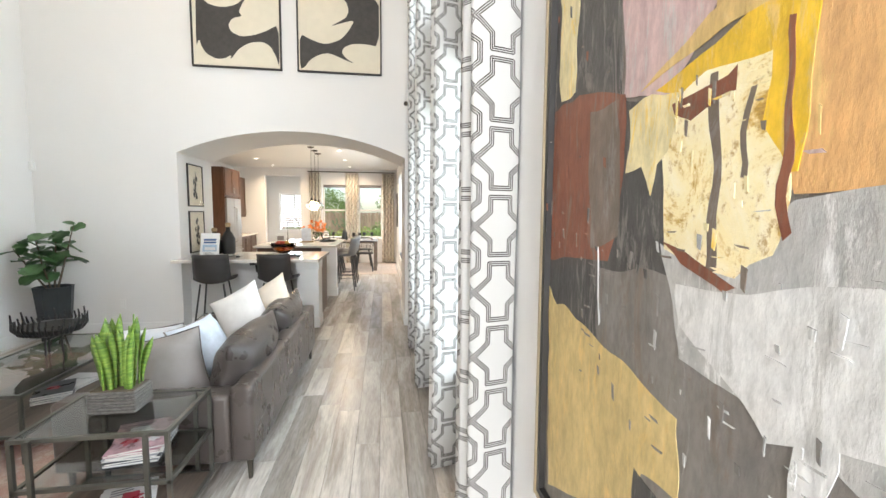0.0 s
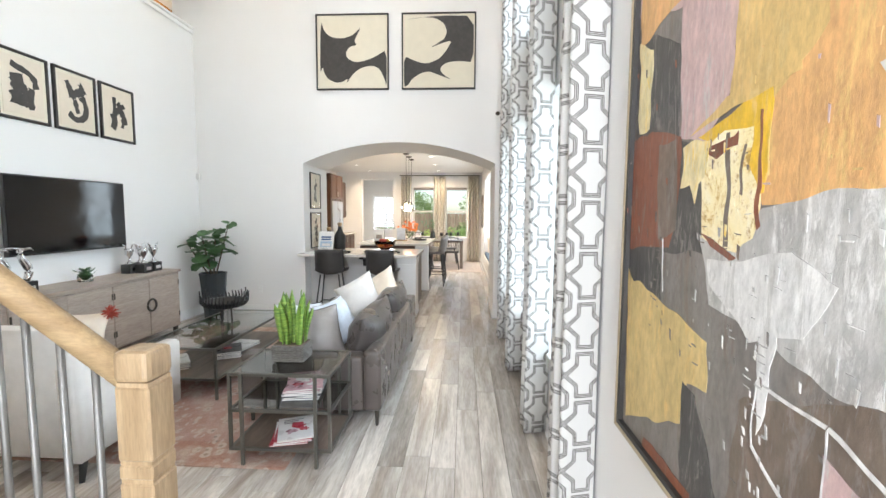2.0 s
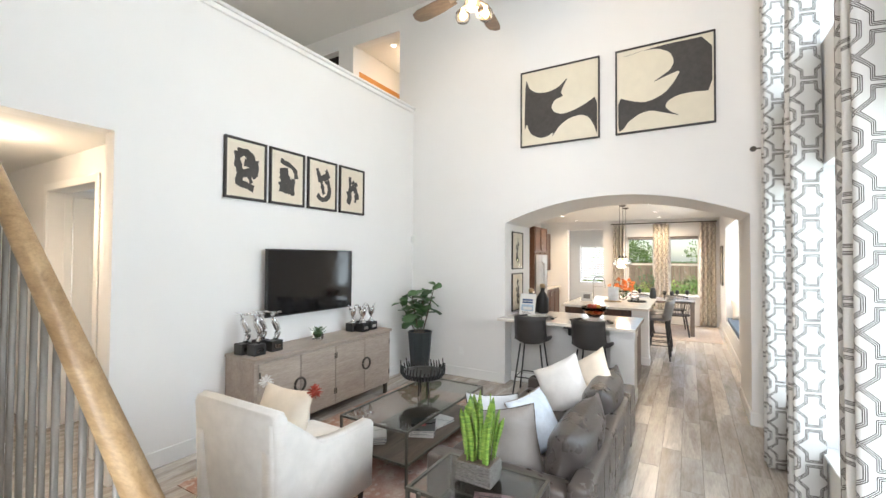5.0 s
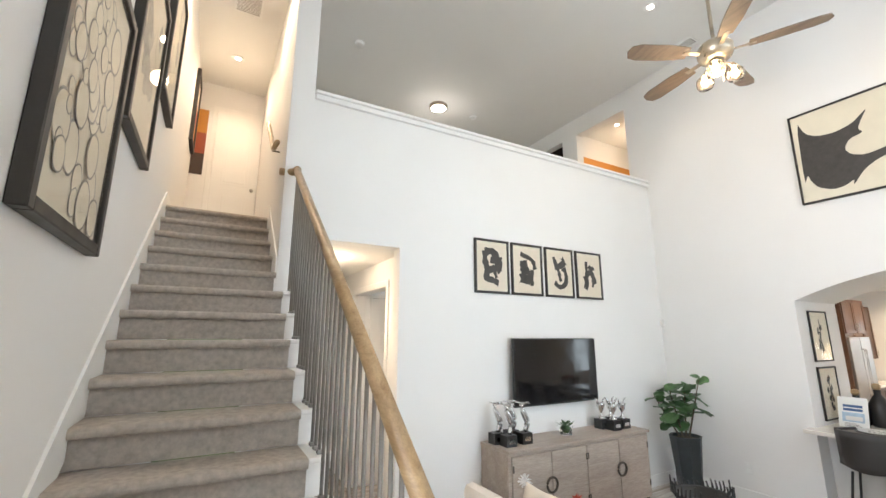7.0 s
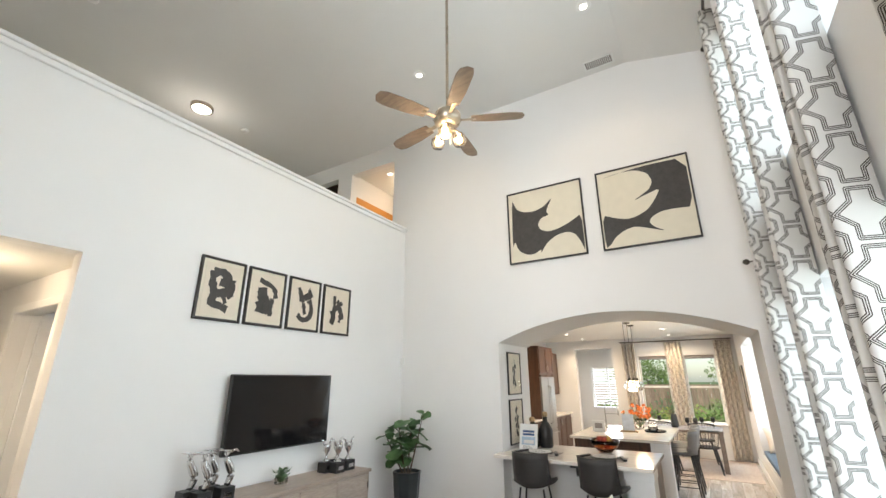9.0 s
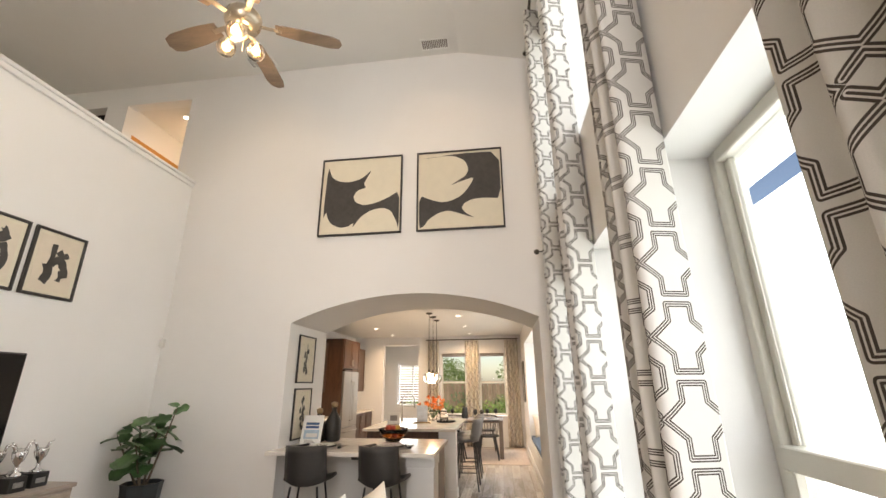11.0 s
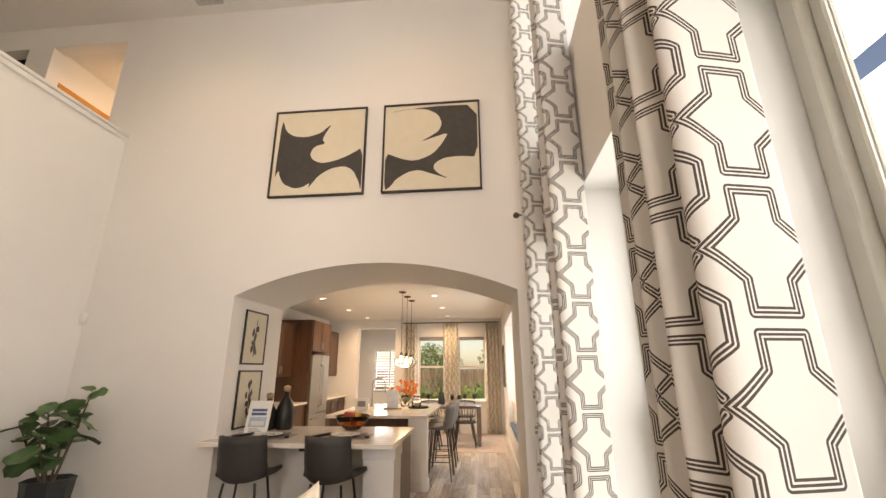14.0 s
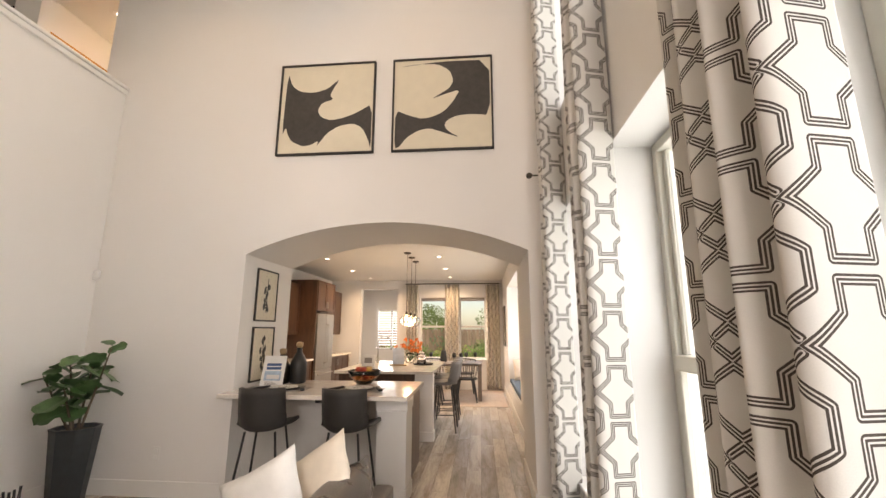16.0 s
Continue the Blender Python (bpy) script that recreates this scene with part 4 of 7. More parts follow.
def oil(name, c, second):
    """Thick oil paint, dragged with a knife: two colours broken into each other."""
    m, nt, b = nodes_of(name, c, 0.5)
    tc = nt.nodes.new("ShaderNodeTexCoord")
    mp = node(nt, "ShaderNodeMapping", [(0, tc.outputs["Object"])], values={3: (1, 0.35, 1)})
    n1 = node(nt, "ShaderNodeTexNoise", [(0, mp.outputs[0])], noise=(5.0, 8, 0.72))
    n2 = node(nt, "ShaderNodeTexNoise", [(0, mp.outputs[0])], noise=(55, 5, 0.7))
    n3 = node(nt, "ShaderNodeTexNoise", [(0, node(nt, "ShaderNodeMapping", [(0, tc.outputs["Object"])], values={3: (1, 0.18, 1)}).outputs[0])], noise=(26, 9, 0.8))
    n3.inputs["Distortion"].default_value = 0.8
    c1 = ramp(nt, n1.outputs[0], [(0.38, c), (0.52, [a * 0.80 for a in c]), (0.60, c), (0.74, second)]).outputs[0]
    c1 = mix(nt, ramp(nt, n3.outputs[0], [(0.53, (0, 0, 0)), (0.60, (0.8,) * 3)]).outputs[0], c1, second)
    f = ramp(nt, n2.outputs[0], [(0.3, (0.74,) * 3), (0.62, (1.05,) * 3)]).outputs[0]
    nt.links.new(mix(nt, 1.0, c1, f, "MULTIPLY"), b.inputs["Base Color"])
    bp = node(nt, "ShaderNodeBump", [("Height", n2.outputs[0])])
    bp.inputs["Strength"].default_value, bp.inputs["Distance"].default_value = 0.5, 0.004
    nt.links.new(bp.outputs[0], b.inputs["Normal"])
    return m


OIL = {k: oil("oil_" + k, PC[k], PC[s2]) for k, s2 in (("char", "grey"), ("grey", "taupe"), ("pale", "white"), ("ochre", "sand"), ("gold", "ochre"), ("pink", "pale"), ("rust", "taupe"), ("peach", "ochre"), ("cream", "gold"), ("sand", "ochre"), ("taupe", "grey"), ("white", "pale"))}
PW, PH, PY0, PZ0 = 1.45, 1.85, 1.60, 0.74


def pp(*yz):
    """Outline in the painting's plane from y, z on the wall."""
    return [((PY0 - y) - PW / 2, (z - PZ0) - PH / 2) for y, z in yz]


def leaf_foil(name):
    """Crumpled gold leaf over dark paint: pale foil, yellow glaze and brown cracks."""
    m, nt, b = nodes_of(name, PC["cream"], 0.38)
    tc = nt.nodes.new("ShaderNodeTexCoord")
    mp = node(nt, "ShaderNodeMapping", [(0, tc.outputs["Object"])], values={3: (1, 0.8, 1)})
    n1 = node(nt, "ShaderNodeTexNoise", [(0, mp.outputs[0])], noise=(11, 9, 0.78))
    n1.inputs["Distortion"].default_value = 0.5
    n2 = node(nt, "ShaderNodeTexNoise", [(0, mp.outputs[0])], noise=(60, 6, 0.75))
    c1 = ramp(nt, n1.outputs[0], [(0.30, (0.14, 0.06, 0.02)), (0.385, (0.55, 0.33, 0.06)), (0.45, PC["cream"]), (0.60, (0.90, 0.82, 0.60))]).outputs[0]
    c1 = mix(nt, ramp(nt, n2.outputs[0], [(0.56, (0, 0, 0)), (0.66, (0.85,) * 3)]).outputs[0], c1, (0.42, 0.24, 0.05))
    nt.links.new(c1, b.inputs["Base Color"])
    bp = node(nt, "ShaderNodeBump", [("Height", n2.outputs[0])])
    bp.inputs["Strength"].default_value, bp.inputs["Distance"].default_value = 0.6, 0.004
    nt.links.new(bp.outputs[0], b.inputs["Normal"])
    return m


OIL["foil"] = leaf_foil("gold_leaf_foil")
PSH = [("grey", pp((1.62, 1.3), (0.1, 1.3), (0.1, 0.7), (1.62, 0.7))), ("taupe", pp((1.0, 1.10), (0.7, 1.22), (0.15, 1.20), (0.15, 0.7), (1.05, 0.7))),
       ("pink", pp((1.62, 2.62), (1.02, 2.62), (1.07, 1.90), (1.62, 2.1))), ("peach", pp((1.06, 2.62), (0.1, 2.62), (0.1, 1.50), (0.97, 1.49), (1.05, 1.66))),
       ("char", pp((1.62, 2.08), (1.50, 2.0), (1.31, 1.90), (1.29, 1.66), (1.16, 1.60), (1.14, 1.36), (1.16, 1.14), (1.30, 1.12), (1.45, 1.2), (1.62, 1.25))),
       ("grey", pp((1.34, 1.36), (1.14, 1.38), (1.10, 1.18), (1.12, 0.95), (1.34, 1.14))), ("pink", pp((1.31, 2.0), (1.07, 2.05), (1.08, 1.73), (1.18, 1.63), (1.28, 1.66), (1.29, 1.80))),
       ("peach", pp((1.58, 2.3), (1.33, 2.3), (1.28, 2.02), (1.55, 1.98))), ("ochre", pp((1.08, 2.02), (0.88, 2.06), (0.86, 1.76), (0.97, 1.66), (1.09, 1.71))),
       ("rust", pp((1.60, 1.70), (1.44, 1.71), (1.28, 1.66), (1.27, 1.55), (1.31, 1.38), (1.60, 1.36))), ("taupe", pp((1.40, 1.66), (1.30, 1.66), (1.28, 1.42), (1.38, 1.40))),
       ("cream", pp((1.56, 2.0), (1.46, 1.95), (1.47, 1.72), (1.54, 1.71))), ("ochre", pp((0.92, 2.2), (0.55, 2.25), (0.5, 1.9), (0.85, 1.82))),
       ("gold", pp((1.20, 1.645), (1.05, 1.685), (0.965, 1.70), (0.955, 1.66), (0.975, 1.50), (1.03, 1.50), (1.06, 1.61))), ("ochre", pp((1.24, 1.655), (1.10, 1.705), (0.90, 1.72), (0.90, 1.70), (1.08, 1.68))),
       ("pale", pp((1.17, 1.42), (1.05, 1.39), (0.98, 1.48), (0.6, 1.53), (0.15, 1.50), (0.15, 1.28), (0.55, 1.22), (0.82, 1.20), (0.95, 1.24), (1.12, 1.26))),
       ("foil", pp((1.175, 1.615), (1.10, 1.64), (1.02, 1.635), (1.01, 1.56), (0.985, 1.50), (0.995, 1.42), (1.04, 1.385), (1.10, 1.40), (1.165, 1.425))),
       ("cream", pp((1.27, 1.635), (1.20, 1.64), (1.145, 1.635), (1.165, 1.55), (1.19, 1.53), (1.205, 1.485), (1.225, 1.535), (1.265, 1.53))),
       ("taupe", pp((1.085, 1.63), (1.072, 1.63), (1.062, 1.40), (1.078, 1.395))), ("taupe", pp((1.035, 1.60), (1.028, 1.60), (1.030, 1.50), (1.040, 1.50))),
       ("rust", pp((1.16, 1.612), (1.07, 1.622), (1.05, 1.635), (1.055, 1.60), (1.12, 1.585), (1.15, 1.597))), ("rust", pp((1.165, 1.425), (1.09, 1.40), (1.03, 1.382), (1.05, 1.372), (1.12, 1.388))),
       ("rust", pp((0.992, 1.66), (0.984, 1.66), (0.978, 1.44), (0.988, 1.43))), ("white", pp((1.13, 1.37), (1.03, 1.375), (0.90, 1.40), (0.80, 1.36), (0.86, 1.27), (0.98, 1.22), (1.06, 1.27), (1.12, 1.31))),
       ("white", pp((0.96, 1.34), (0.91, 1.34), (0.93, 1.10), (0.95, 1.06))), ("white", pp((0.78, 1.66), (0.3, 1.72), (0.25, 1.55), (0.7, 1.56))),
       ("sand", pp((1.57, 1.30), (1.53, 1.26), (1.40, 1.24), (1.24, 1.205), (1.12, 1.185), (1.11, 1.07), (1.19, 1.055), (1.205, 0.94), (1.55, 0.80))), ("char", pp((1.205, 1.055), (1.15, 1.05), (1.08, 0.92), (0.98, 0.74), (1.20, 0.74))),
       ("pink", pp((0.80, 1.10), (0.55, 1.0), (0.35, 0.75), (0.80, 0.74))), ("rust", pp((1.40, 0.80), (1.15, 0.80), (1.15, 0.74), (1.42, 0.74)))]
for a, c in (((0.955, 1.155), (0.80, 1.145)), ((0.80, 1.145), (0.45, 1.02)), ((0.955, 1.155), (0.955, 1.03)), ((0.955, 1.03), (0.80, 0.93)), ((0.80, 1.145), (0.80, 0.75)), ((1.345, 1.40), (1.33, 1.26))):
    n = 0.0035
    PSH.append(("white", pp((a[0], a[1] + n), (c[0], c[1] + n), (c[0] + n, c[1] - n), (a[0] + n, a[1] - n))))
N_LARGE = len(PSH)
rr = random.Random(77)
ZONES = [((0.72, 1.18, 1.20, 1.48), ("white", "pale", "pale"), 36), ((0.55, 1.12, 0.80, 1.25), ("pale", "grey", "grey"), 30), ((1.13, 1.40, 1.12, 1.40), ("grey", "char", "grey"), 30),
         ((1.0, 1.16, 1.39, 1.63), ("foil", "taupe", "cream"), 34), ((0.4, 1.0, 1.50, 2.1), ("peach", "ochre", "pink"), 40), ((1.28, 1.58, 1.36, 1.95), ("char", "rust", "taupe"), 26), ((0.90, 0.96, 0.95, 1.25), ("white", "pale"), 26)]
for (y0, y1, z0, z1), kinds, count in ZONES:
    for k in range(count):
        y, z = rr.uniform(y0, y1), rr.uniform(z0, z1)
        w_, h_ = rr.uniform(0.001, 0.0045), rr.uniform(0.003, 0.016)
        if rr.random() < 0.4:
            w_, h_ = h_ * 0.8, w_ * 0.5
        a_ = rr.uniform(-0.5, 0.5) * w_
        PSH.append((rr.choice(kinds), pp((y + w_, z + h_), (y - w_ + a_, z + h_ * 0.8), (y - w_, z - h_), (y + w_ * 0.4, z - h_ * 0.7))))
GOLDF = surface("champagne_frame", (0.46, 0.38, 0.26), 0.35, 0.6, vary=0.08)
picture("abstract_painting", facing(RX, PY0 - PW / 2, PZ0 + PH / 2, "-x"), PW, PH, 0.014, 0.045, GOLDF, OIL["grey"], [(rag(rag(p, i * 3.1, 0.014 if i < N_LARGE - 6 else 0.004, 0.02), i * 1.7 + 40, 0.005, 0.006), OIL[k]) for i, (k, p) in enumerate(PSH)], "huge abstract oil painting in ochre, grey and rust, champagne frame")
liner = bpy.data.objects["abstract_painting.002"]
for a in ((-PW / 2 + 0.0145, -PW / 2 + 0.030, -PH / 2 + 0.0145, PH / 2 - 0.0145), (PW / 2 - 0.030, PW / 2 - 0.0145, -PH / 2 + 0.0145, PH / 2 - 0.0145), (-PW / 2 + 0.030, PW / 2 - 0.030, -PH / 2 + 0.0145, -PH / 2 + 0.030), (-PW / 2 + 0.030, PW / 2 - 0.030, PH / 2 - 0.030, PH / 2 - 0.0145)):
    part("liner", box(B(), a[0], a[1], a[2], a[3], 0.0255, 0.052 * 0.8), FRAMEBLK, liner, "black inner liner")

# television
tv = thing("television", (LX, 3.96, 1.085), "large black flat-screen television mounted on the wall", "television")
part("body", box(B(), 0.06, 0.10, -0.60, 0.60, 0, 0.685, 0.006), BLACK, tv)
part("screen", box(B(), 0.1005, 0.103, -0.588, 0.588, 0.016, 0.672), SCREEN, tv, "glossy black screen")
part("wall_mount", box(B(), 0.0, 0.06, -0.2, 0.2, 0.2, 0.5, 0.004), BLACK, tv)

# sideboard
SB0, SB1, SBX, SBH = 3.0, 4.90, -3.74, 0.80
sb = thing("sideboard", (LX + 0.01, (SB0 + SB1) / 2, 0), "long limed-wood sideboard with four doors and bronze ring pulls", "sideboard")
W, D = (SB1 - SB0) / 2, SBX - LX - 0.01
part("body", box(B(), 0, D - 0.02, -W, W, 0.13, SBH - 0.03, 0.004), SIDEB, sb)
part("top", box(B(), 0, D + 0.008, -W - 0.008, W + 0.008, SBH - 0.03, SBH, 0.005), SIDEB, sb)
for k in range(4):
    y0, y1 = -W + 0.03 + k * (2 * W - 0.06) / 4, -W + 0.03 + (k + 1) * (2 * W - 0.06) / 4
    d = part("door", box(B(), D - 0.02, D, y0 + 0.003, y1 - 0.003, 0.15, SBH - 0.05, 0.004), SIDEB, sb, "textured wooden door")
    hy = y0 + 0.012 if k in (0, 2) else y1 - 0.012
    for z in (0.25, 0.62):
        part("hinge", box(B(), D, D + 0.006, hy - 0.008, hy + 0.008, z, z + 0.06, 0.002), BRONZE, d)
for y in (-W / 2, W / 2):
    bm = B()
    n = 28
    tube(bm, [(D + 0.012, y + 0.062 * math.cos(a), 0.47 + 0.062 * math.sin(a)) for a in [2 * math.pi * k / n for k in range(n + 1)]], 0.011, 8)
    part("ring_pull", bm, BRONZE, sb, "dark bronze ring pull", True)
for x in (0.04, D - 0.05):
    for y in (-W + 0.05, W - 0.05):
        part("leg", box(B(), x - 0.02, x + 0.02, y - 0.02, y + 0.02, 0, 0.13, 0.003), BRONZE, sb)


def trophy(loc, h, seed, group, label):
    t = thing("trophy", loc, label, "trophy", group)
    part("plinth", box(B(), -0.055, 0.055, -0.06, 0.06, 0, 0.10, 0.003), BLACK, t, "black plinth")
    part("plate", box(B(), 0.0555, 0.057, -0.035, 0.035, 0.03, 0.065), CHROME, t)
    bm = B()
    if seed == 0:
        pts, rs = [], []
        for k in range(12):
            u = k / 11
            pts.append((0, 0.03 * math.sin(u * 5.2) + 0.01, 0.10 + u * h))
            rs.append(0.022 * (0.75 + 0.6 * math.sin(u * 3.1)) * (1 - 0.25 * u) + 0.004)
        tube(bm, pts, rs, 10)
        tube(bm, [(0, -0.02, 0.10 + h * 0.93), (0, 0.035, 0.10 + h * 0.99), (0, -0.09, 0.10 + h * 1.06)][1:], [0.012, 0.004], 8)
        tube(bm, [(0, 0.0, 0.10 + h * 0.98), (0, 0.06, 0.10 + h * 1.02), (0, 0.09, 0.10 + h * 0.94)], [0.012, 0.009, 0.003], 8)
    else:
        lathe(bm, (0, 0, 0.10), [(0.045, 0), (0.04, 0.015), (0.015, 0.03), (0.013, h * 0.35), (0.035, h * 0.5), (0.047, h * 0.75), (0.043, h * 0.8), (0.0, h * 0.78)], 16)
        for sgn in (-1, 1):
            tube(bm, [(0, sgn * 0.03, 0.10 + h * 0.72), (0, sgn * 0.05, 0.10 + h * 0.95), (0, sgn * 0.085, 0.10 + h * 1.05)], [0.008, 0.01, 0.003], 8)
    part("figure", bm, CHROME, t, "polished silver figure", True)
    return t


for x, y in ((-4.03, 3.08), (-3.90, 3.12), (-4.05, 3.27), (-3.92, 3.32)):
    trophy((x, y, SBH), 0.26, 0, "trophies on the sideboard", "silver trophy with a curved upright on a black plinth")
for x, y in ((-4.02, 4.50), (-3.9, 4.55), (-4.03, 4.66), (-3.92, 4.72)):
    trophy((x, y, SBH), 0.21, 1, "trophies on the sideboard", "silver cup-shaped trophy on a black plinth")
suc = thing("potted_succulent", (-3.98, 3.92, SBH), "small green succulent in a clear glass cube", "plant")
part("glass_pot", box(B(), -0.045, 0.045, -0.045, 0.045, 0, 0.06, 0.006), CLEAR, suc)
bm = B()
rr = random.Random(3)
for k in range(60):
    a, r, z = rr.uniform(0, 6.28), rr.uniform(0.01, 0.085), 0.07 + rr.uniform(0, 0.05)
    d = Vector((math.cos(a), math.sin(a), rr.uniform(0.2, 1.0))).normalized() * 0.035
    c = Vector((r * math.cos(a), r * math.sin(a), z))
    s = d.cross(Vector((0, 0, 1))).normalized() * 0.012
    vs = [bm.verts.new(c - d * 0.4), bm.verts.new(c + s), bm.verts.new(c + d), bm.verts.new(c - s)]
    bm.faces.new(vs)
lathe(bm, (0, 0, 0.02), [(0.01, 0), (0.03, 0.02), (0.06, 0.05), (0.03, 0.07), (0.005, 0.075)], 10)
part("leaves", bm, LEAFG, suc)


# fiddle-leaf fig in a tall pot
def leaf_mesh(length, width):
    bm = B()
    prof = [(0.0, 0.02), (0.15, 0.34), (0.35, 0.42), (0.55, 0.40), (0.78, 0.50), (0.92, 0.34), (1.0, 0.03)]
    rows = []
    for t, w in prof:
        z = -0.14 * length * t * t + 0.02
        rows.append([bm.verts.new((t * length, sx * w * width, z + (0.10 * width if sx else 0.0) + 0.02 * width * math.sin(9 * t) * sx)) for sx in (-1, -0.5, 0, 0.5, 1)])
    for a, b_ in zip(rows, rows[1:]):
        for k in range(4):
            f = bm.faces.new((a[k], a[k + 1], b_[k + 1], b_[k]))
            f.smooth = True
    me = bpy.data.meshes.new("leaf")
    bm.to_mesh(me)
    bm.free()
    me.materials.append(LEAFG)
    return me


fig = thing("fiddle_leaf_fig", (-3.81, 5.66, 0), "leafy fiddle-leaf fig in a tall tapered slate-black pot", "potted plant")
bm = lathe(B(), (0, 0, 0), [(0.11, 0), (0.125, 0.05), (0.172, 0.62), (0.180, 0.645), (0.160, 0.645), (0.155, 0.60)], 8)
part("pot", bm, POTBLK, fig, "tall tapered slate-black pot")
part("soil", lathe(B(), (0, 0, 0.59), [(0.15, 0), (0.152, 0.02), (0.02, 0.025)], 8), BARK, fig)
LEAVES = [leaf_mesh(0.22, 0.21), leaf_mesh(0.27, 0.25), leaf_mesh(0.17, 0.17)]
rr = random.Random(11)
for si, (tx, ty, hh) in enumerate(((-0.30, -0.08, 0.46), (0.02, -0.20, 0.42), (0.27, -0.06, 0.70), (0.02, 0.05, 0.60), (-0.14, -0.02, 0.60))):
    pts = [Vector((tx * 0.15, ty * 0.15, 0.60)), Vector((tx * 0.5, ty * 0.5, 0.60 + hh * 0.4)), Vector((tx, ty, 0.60 + hh))]
    part("stem", tube(B(), pts, [0.011, 0.009, 0.005], 8), BARK, fig)
    for k in range(9):
        u = 0.42 + 0.58 * k / 8
        p = pts[0] * (1 - u) ** 2 + pts[1] * 2 * u * (1 - u) + pts[2] * u * u
        a = k * 2.4 + si * 1.3
        ob = new("leaf", rr.choice(LEAVES))
        ob.matrix_local = Matrix.Translation(p) @ Euler((radians(rr.uniform(-35, 35)), radians(rr.uniform(-50, 22)), a)).to_matrix().to_4x4() @ Matrix.Scale(rr.uniform(0.58, 0.86), 4)
        ob.parent = fig

# sofa
sofa = thing("sofa", (-1.40, 3.91, 0), "grey-brown leather sofa with loose back cushions on short legs", "sofa")
SW, SX0, SX1 = 1.02, -0.50, 0.455
part("base", box(B(), SX0, SX1 - 0.02, -SW + 0.02, SW - 0.02, 0.11, 0.27, 0.015, 2), LEATHER, sofa)
bm = box(B(), SX1 - 0.12, SX1, -SW, SW, 0.115, 0.535, 0.028, 3)
part("back_frame", bm, LEATHER, sofa, "", True)
for s in (-1, 1):
    y0, y1 = (SW - 0.16, SW) if s > 0 else (-SW, -SW + 0.16)
    part("arm", box(B(), SX0 - 0.02, SX1 - 0.121, y0, y1, 0.112, 0.49, 0.028, 3), LEATHER, sofa, "", True)
    cy = s * (SW - 0.16) / 2
    part("seat_cushion", box(B(), SX0 - 0.015, SX1 - 0.13, cy - 0.425, cy + 0.425, 0.271, 0.41, 0.04, 4), LEATHER, sofa, "", True)
    bm = cushion(B(), (SX1 - 0.19, cy * 1.08, 0.535), 0.90, 0.38, 0.27, rot=Matrix.Rotation(radians(90), 4, "Z") @ Matrix.Rotation(radians(104), 4, "X"), n=12)
    part("back_cushion", bm, LEATHERD, sofa, "plump dark leather back cushion", True)
for x in (SX0 + 0.04, SX1 - 0.035):
    for y in (-SW + 0.04, SW - 0.09):
        part("leg", cyl(B(), (x, y, 0), (x, y, 0.112), 0.011, 0.018, 8), BRONZE, sofa)
for y in (-0.62, -0.2, 0.22, 0.64):
    part("seam", box(B(), SX1 - 0.0005, SX1 + 0.0018, y - 0.002, y + 0.002, 0.15, 0.50), LEATHER, sofa)


def throw_pillow(loc, w, mat_, label, rot, thick=0.17, trim=None):
    p = thing("throw_pillow", loc, label, "pillow", "pillows on the sofa")
    part("cover", cushion(B(), (0, 0, 0), w, w, thick, rot=rot, n=12), mat_, p, "", True)
    if trim:
        n = 10
        pts = []
        for (a, c) in (((-1, -1), (1, -1)), ((1, -1), (1, 1)), ((1, 1), (-1, 1)), ((-1, 1), (-1, -1))):
            for k in range(n):
                t = k / n
                u, v = a[0] + (c[0] - a[0]) * t, a[1] + (c[1] - a[1]) * t
                kk = 1 - 0.07 * (u * u * (1 - v * v) + v * v * (1 - u * u)) * 1.3
                pts.append(rot @ Vector((u * w / 2 * kk, v * w / 2 * kk, 0)))
        part("piping", tube(B(), pts + pts[:1], 0.006, 6), trim, p)
    return p


def tip(rz, rx, rs=0):
    return Matrix.Rotation(radians(rz), 4, "Z") @ Matrix.Rotation(radians(rx), 4, "X") @ Matrix.Rotation(radians(rs), 4, "Z")


throw_pillow((-1.50, 3.16, 0.545), 0.42, GREYCL, "dark grey cloth throw pillow with piping", tip(25, 65, 8), 0.18, LEATHERD)
throw_pillow((-1.66, 3.36, 0.56), 0.40, SILVERCL, "pale silver-grey throw pillow with dark piping", tip(50, 62, -6), 0.17, LEATHERD)
throw_pillow((-1.43, 3.52, 0.56), 0.40, BLUEW, "pale blue and white throw pillow with piping", tip(70, 60, 5), 0.16, GREYCL)
throw_pillow((-1.46, 4.34, 0.60), 0.43, LINEN, "plump cream throw pillow standing on its corner", tip(-12, 68, 32), 0.18)
throw_pillow((-1.27, 4.55, 0.64), 0.42, CREAM, "beige throw pillow standing on its corner", tip(-28, 66, 38), 0.16)

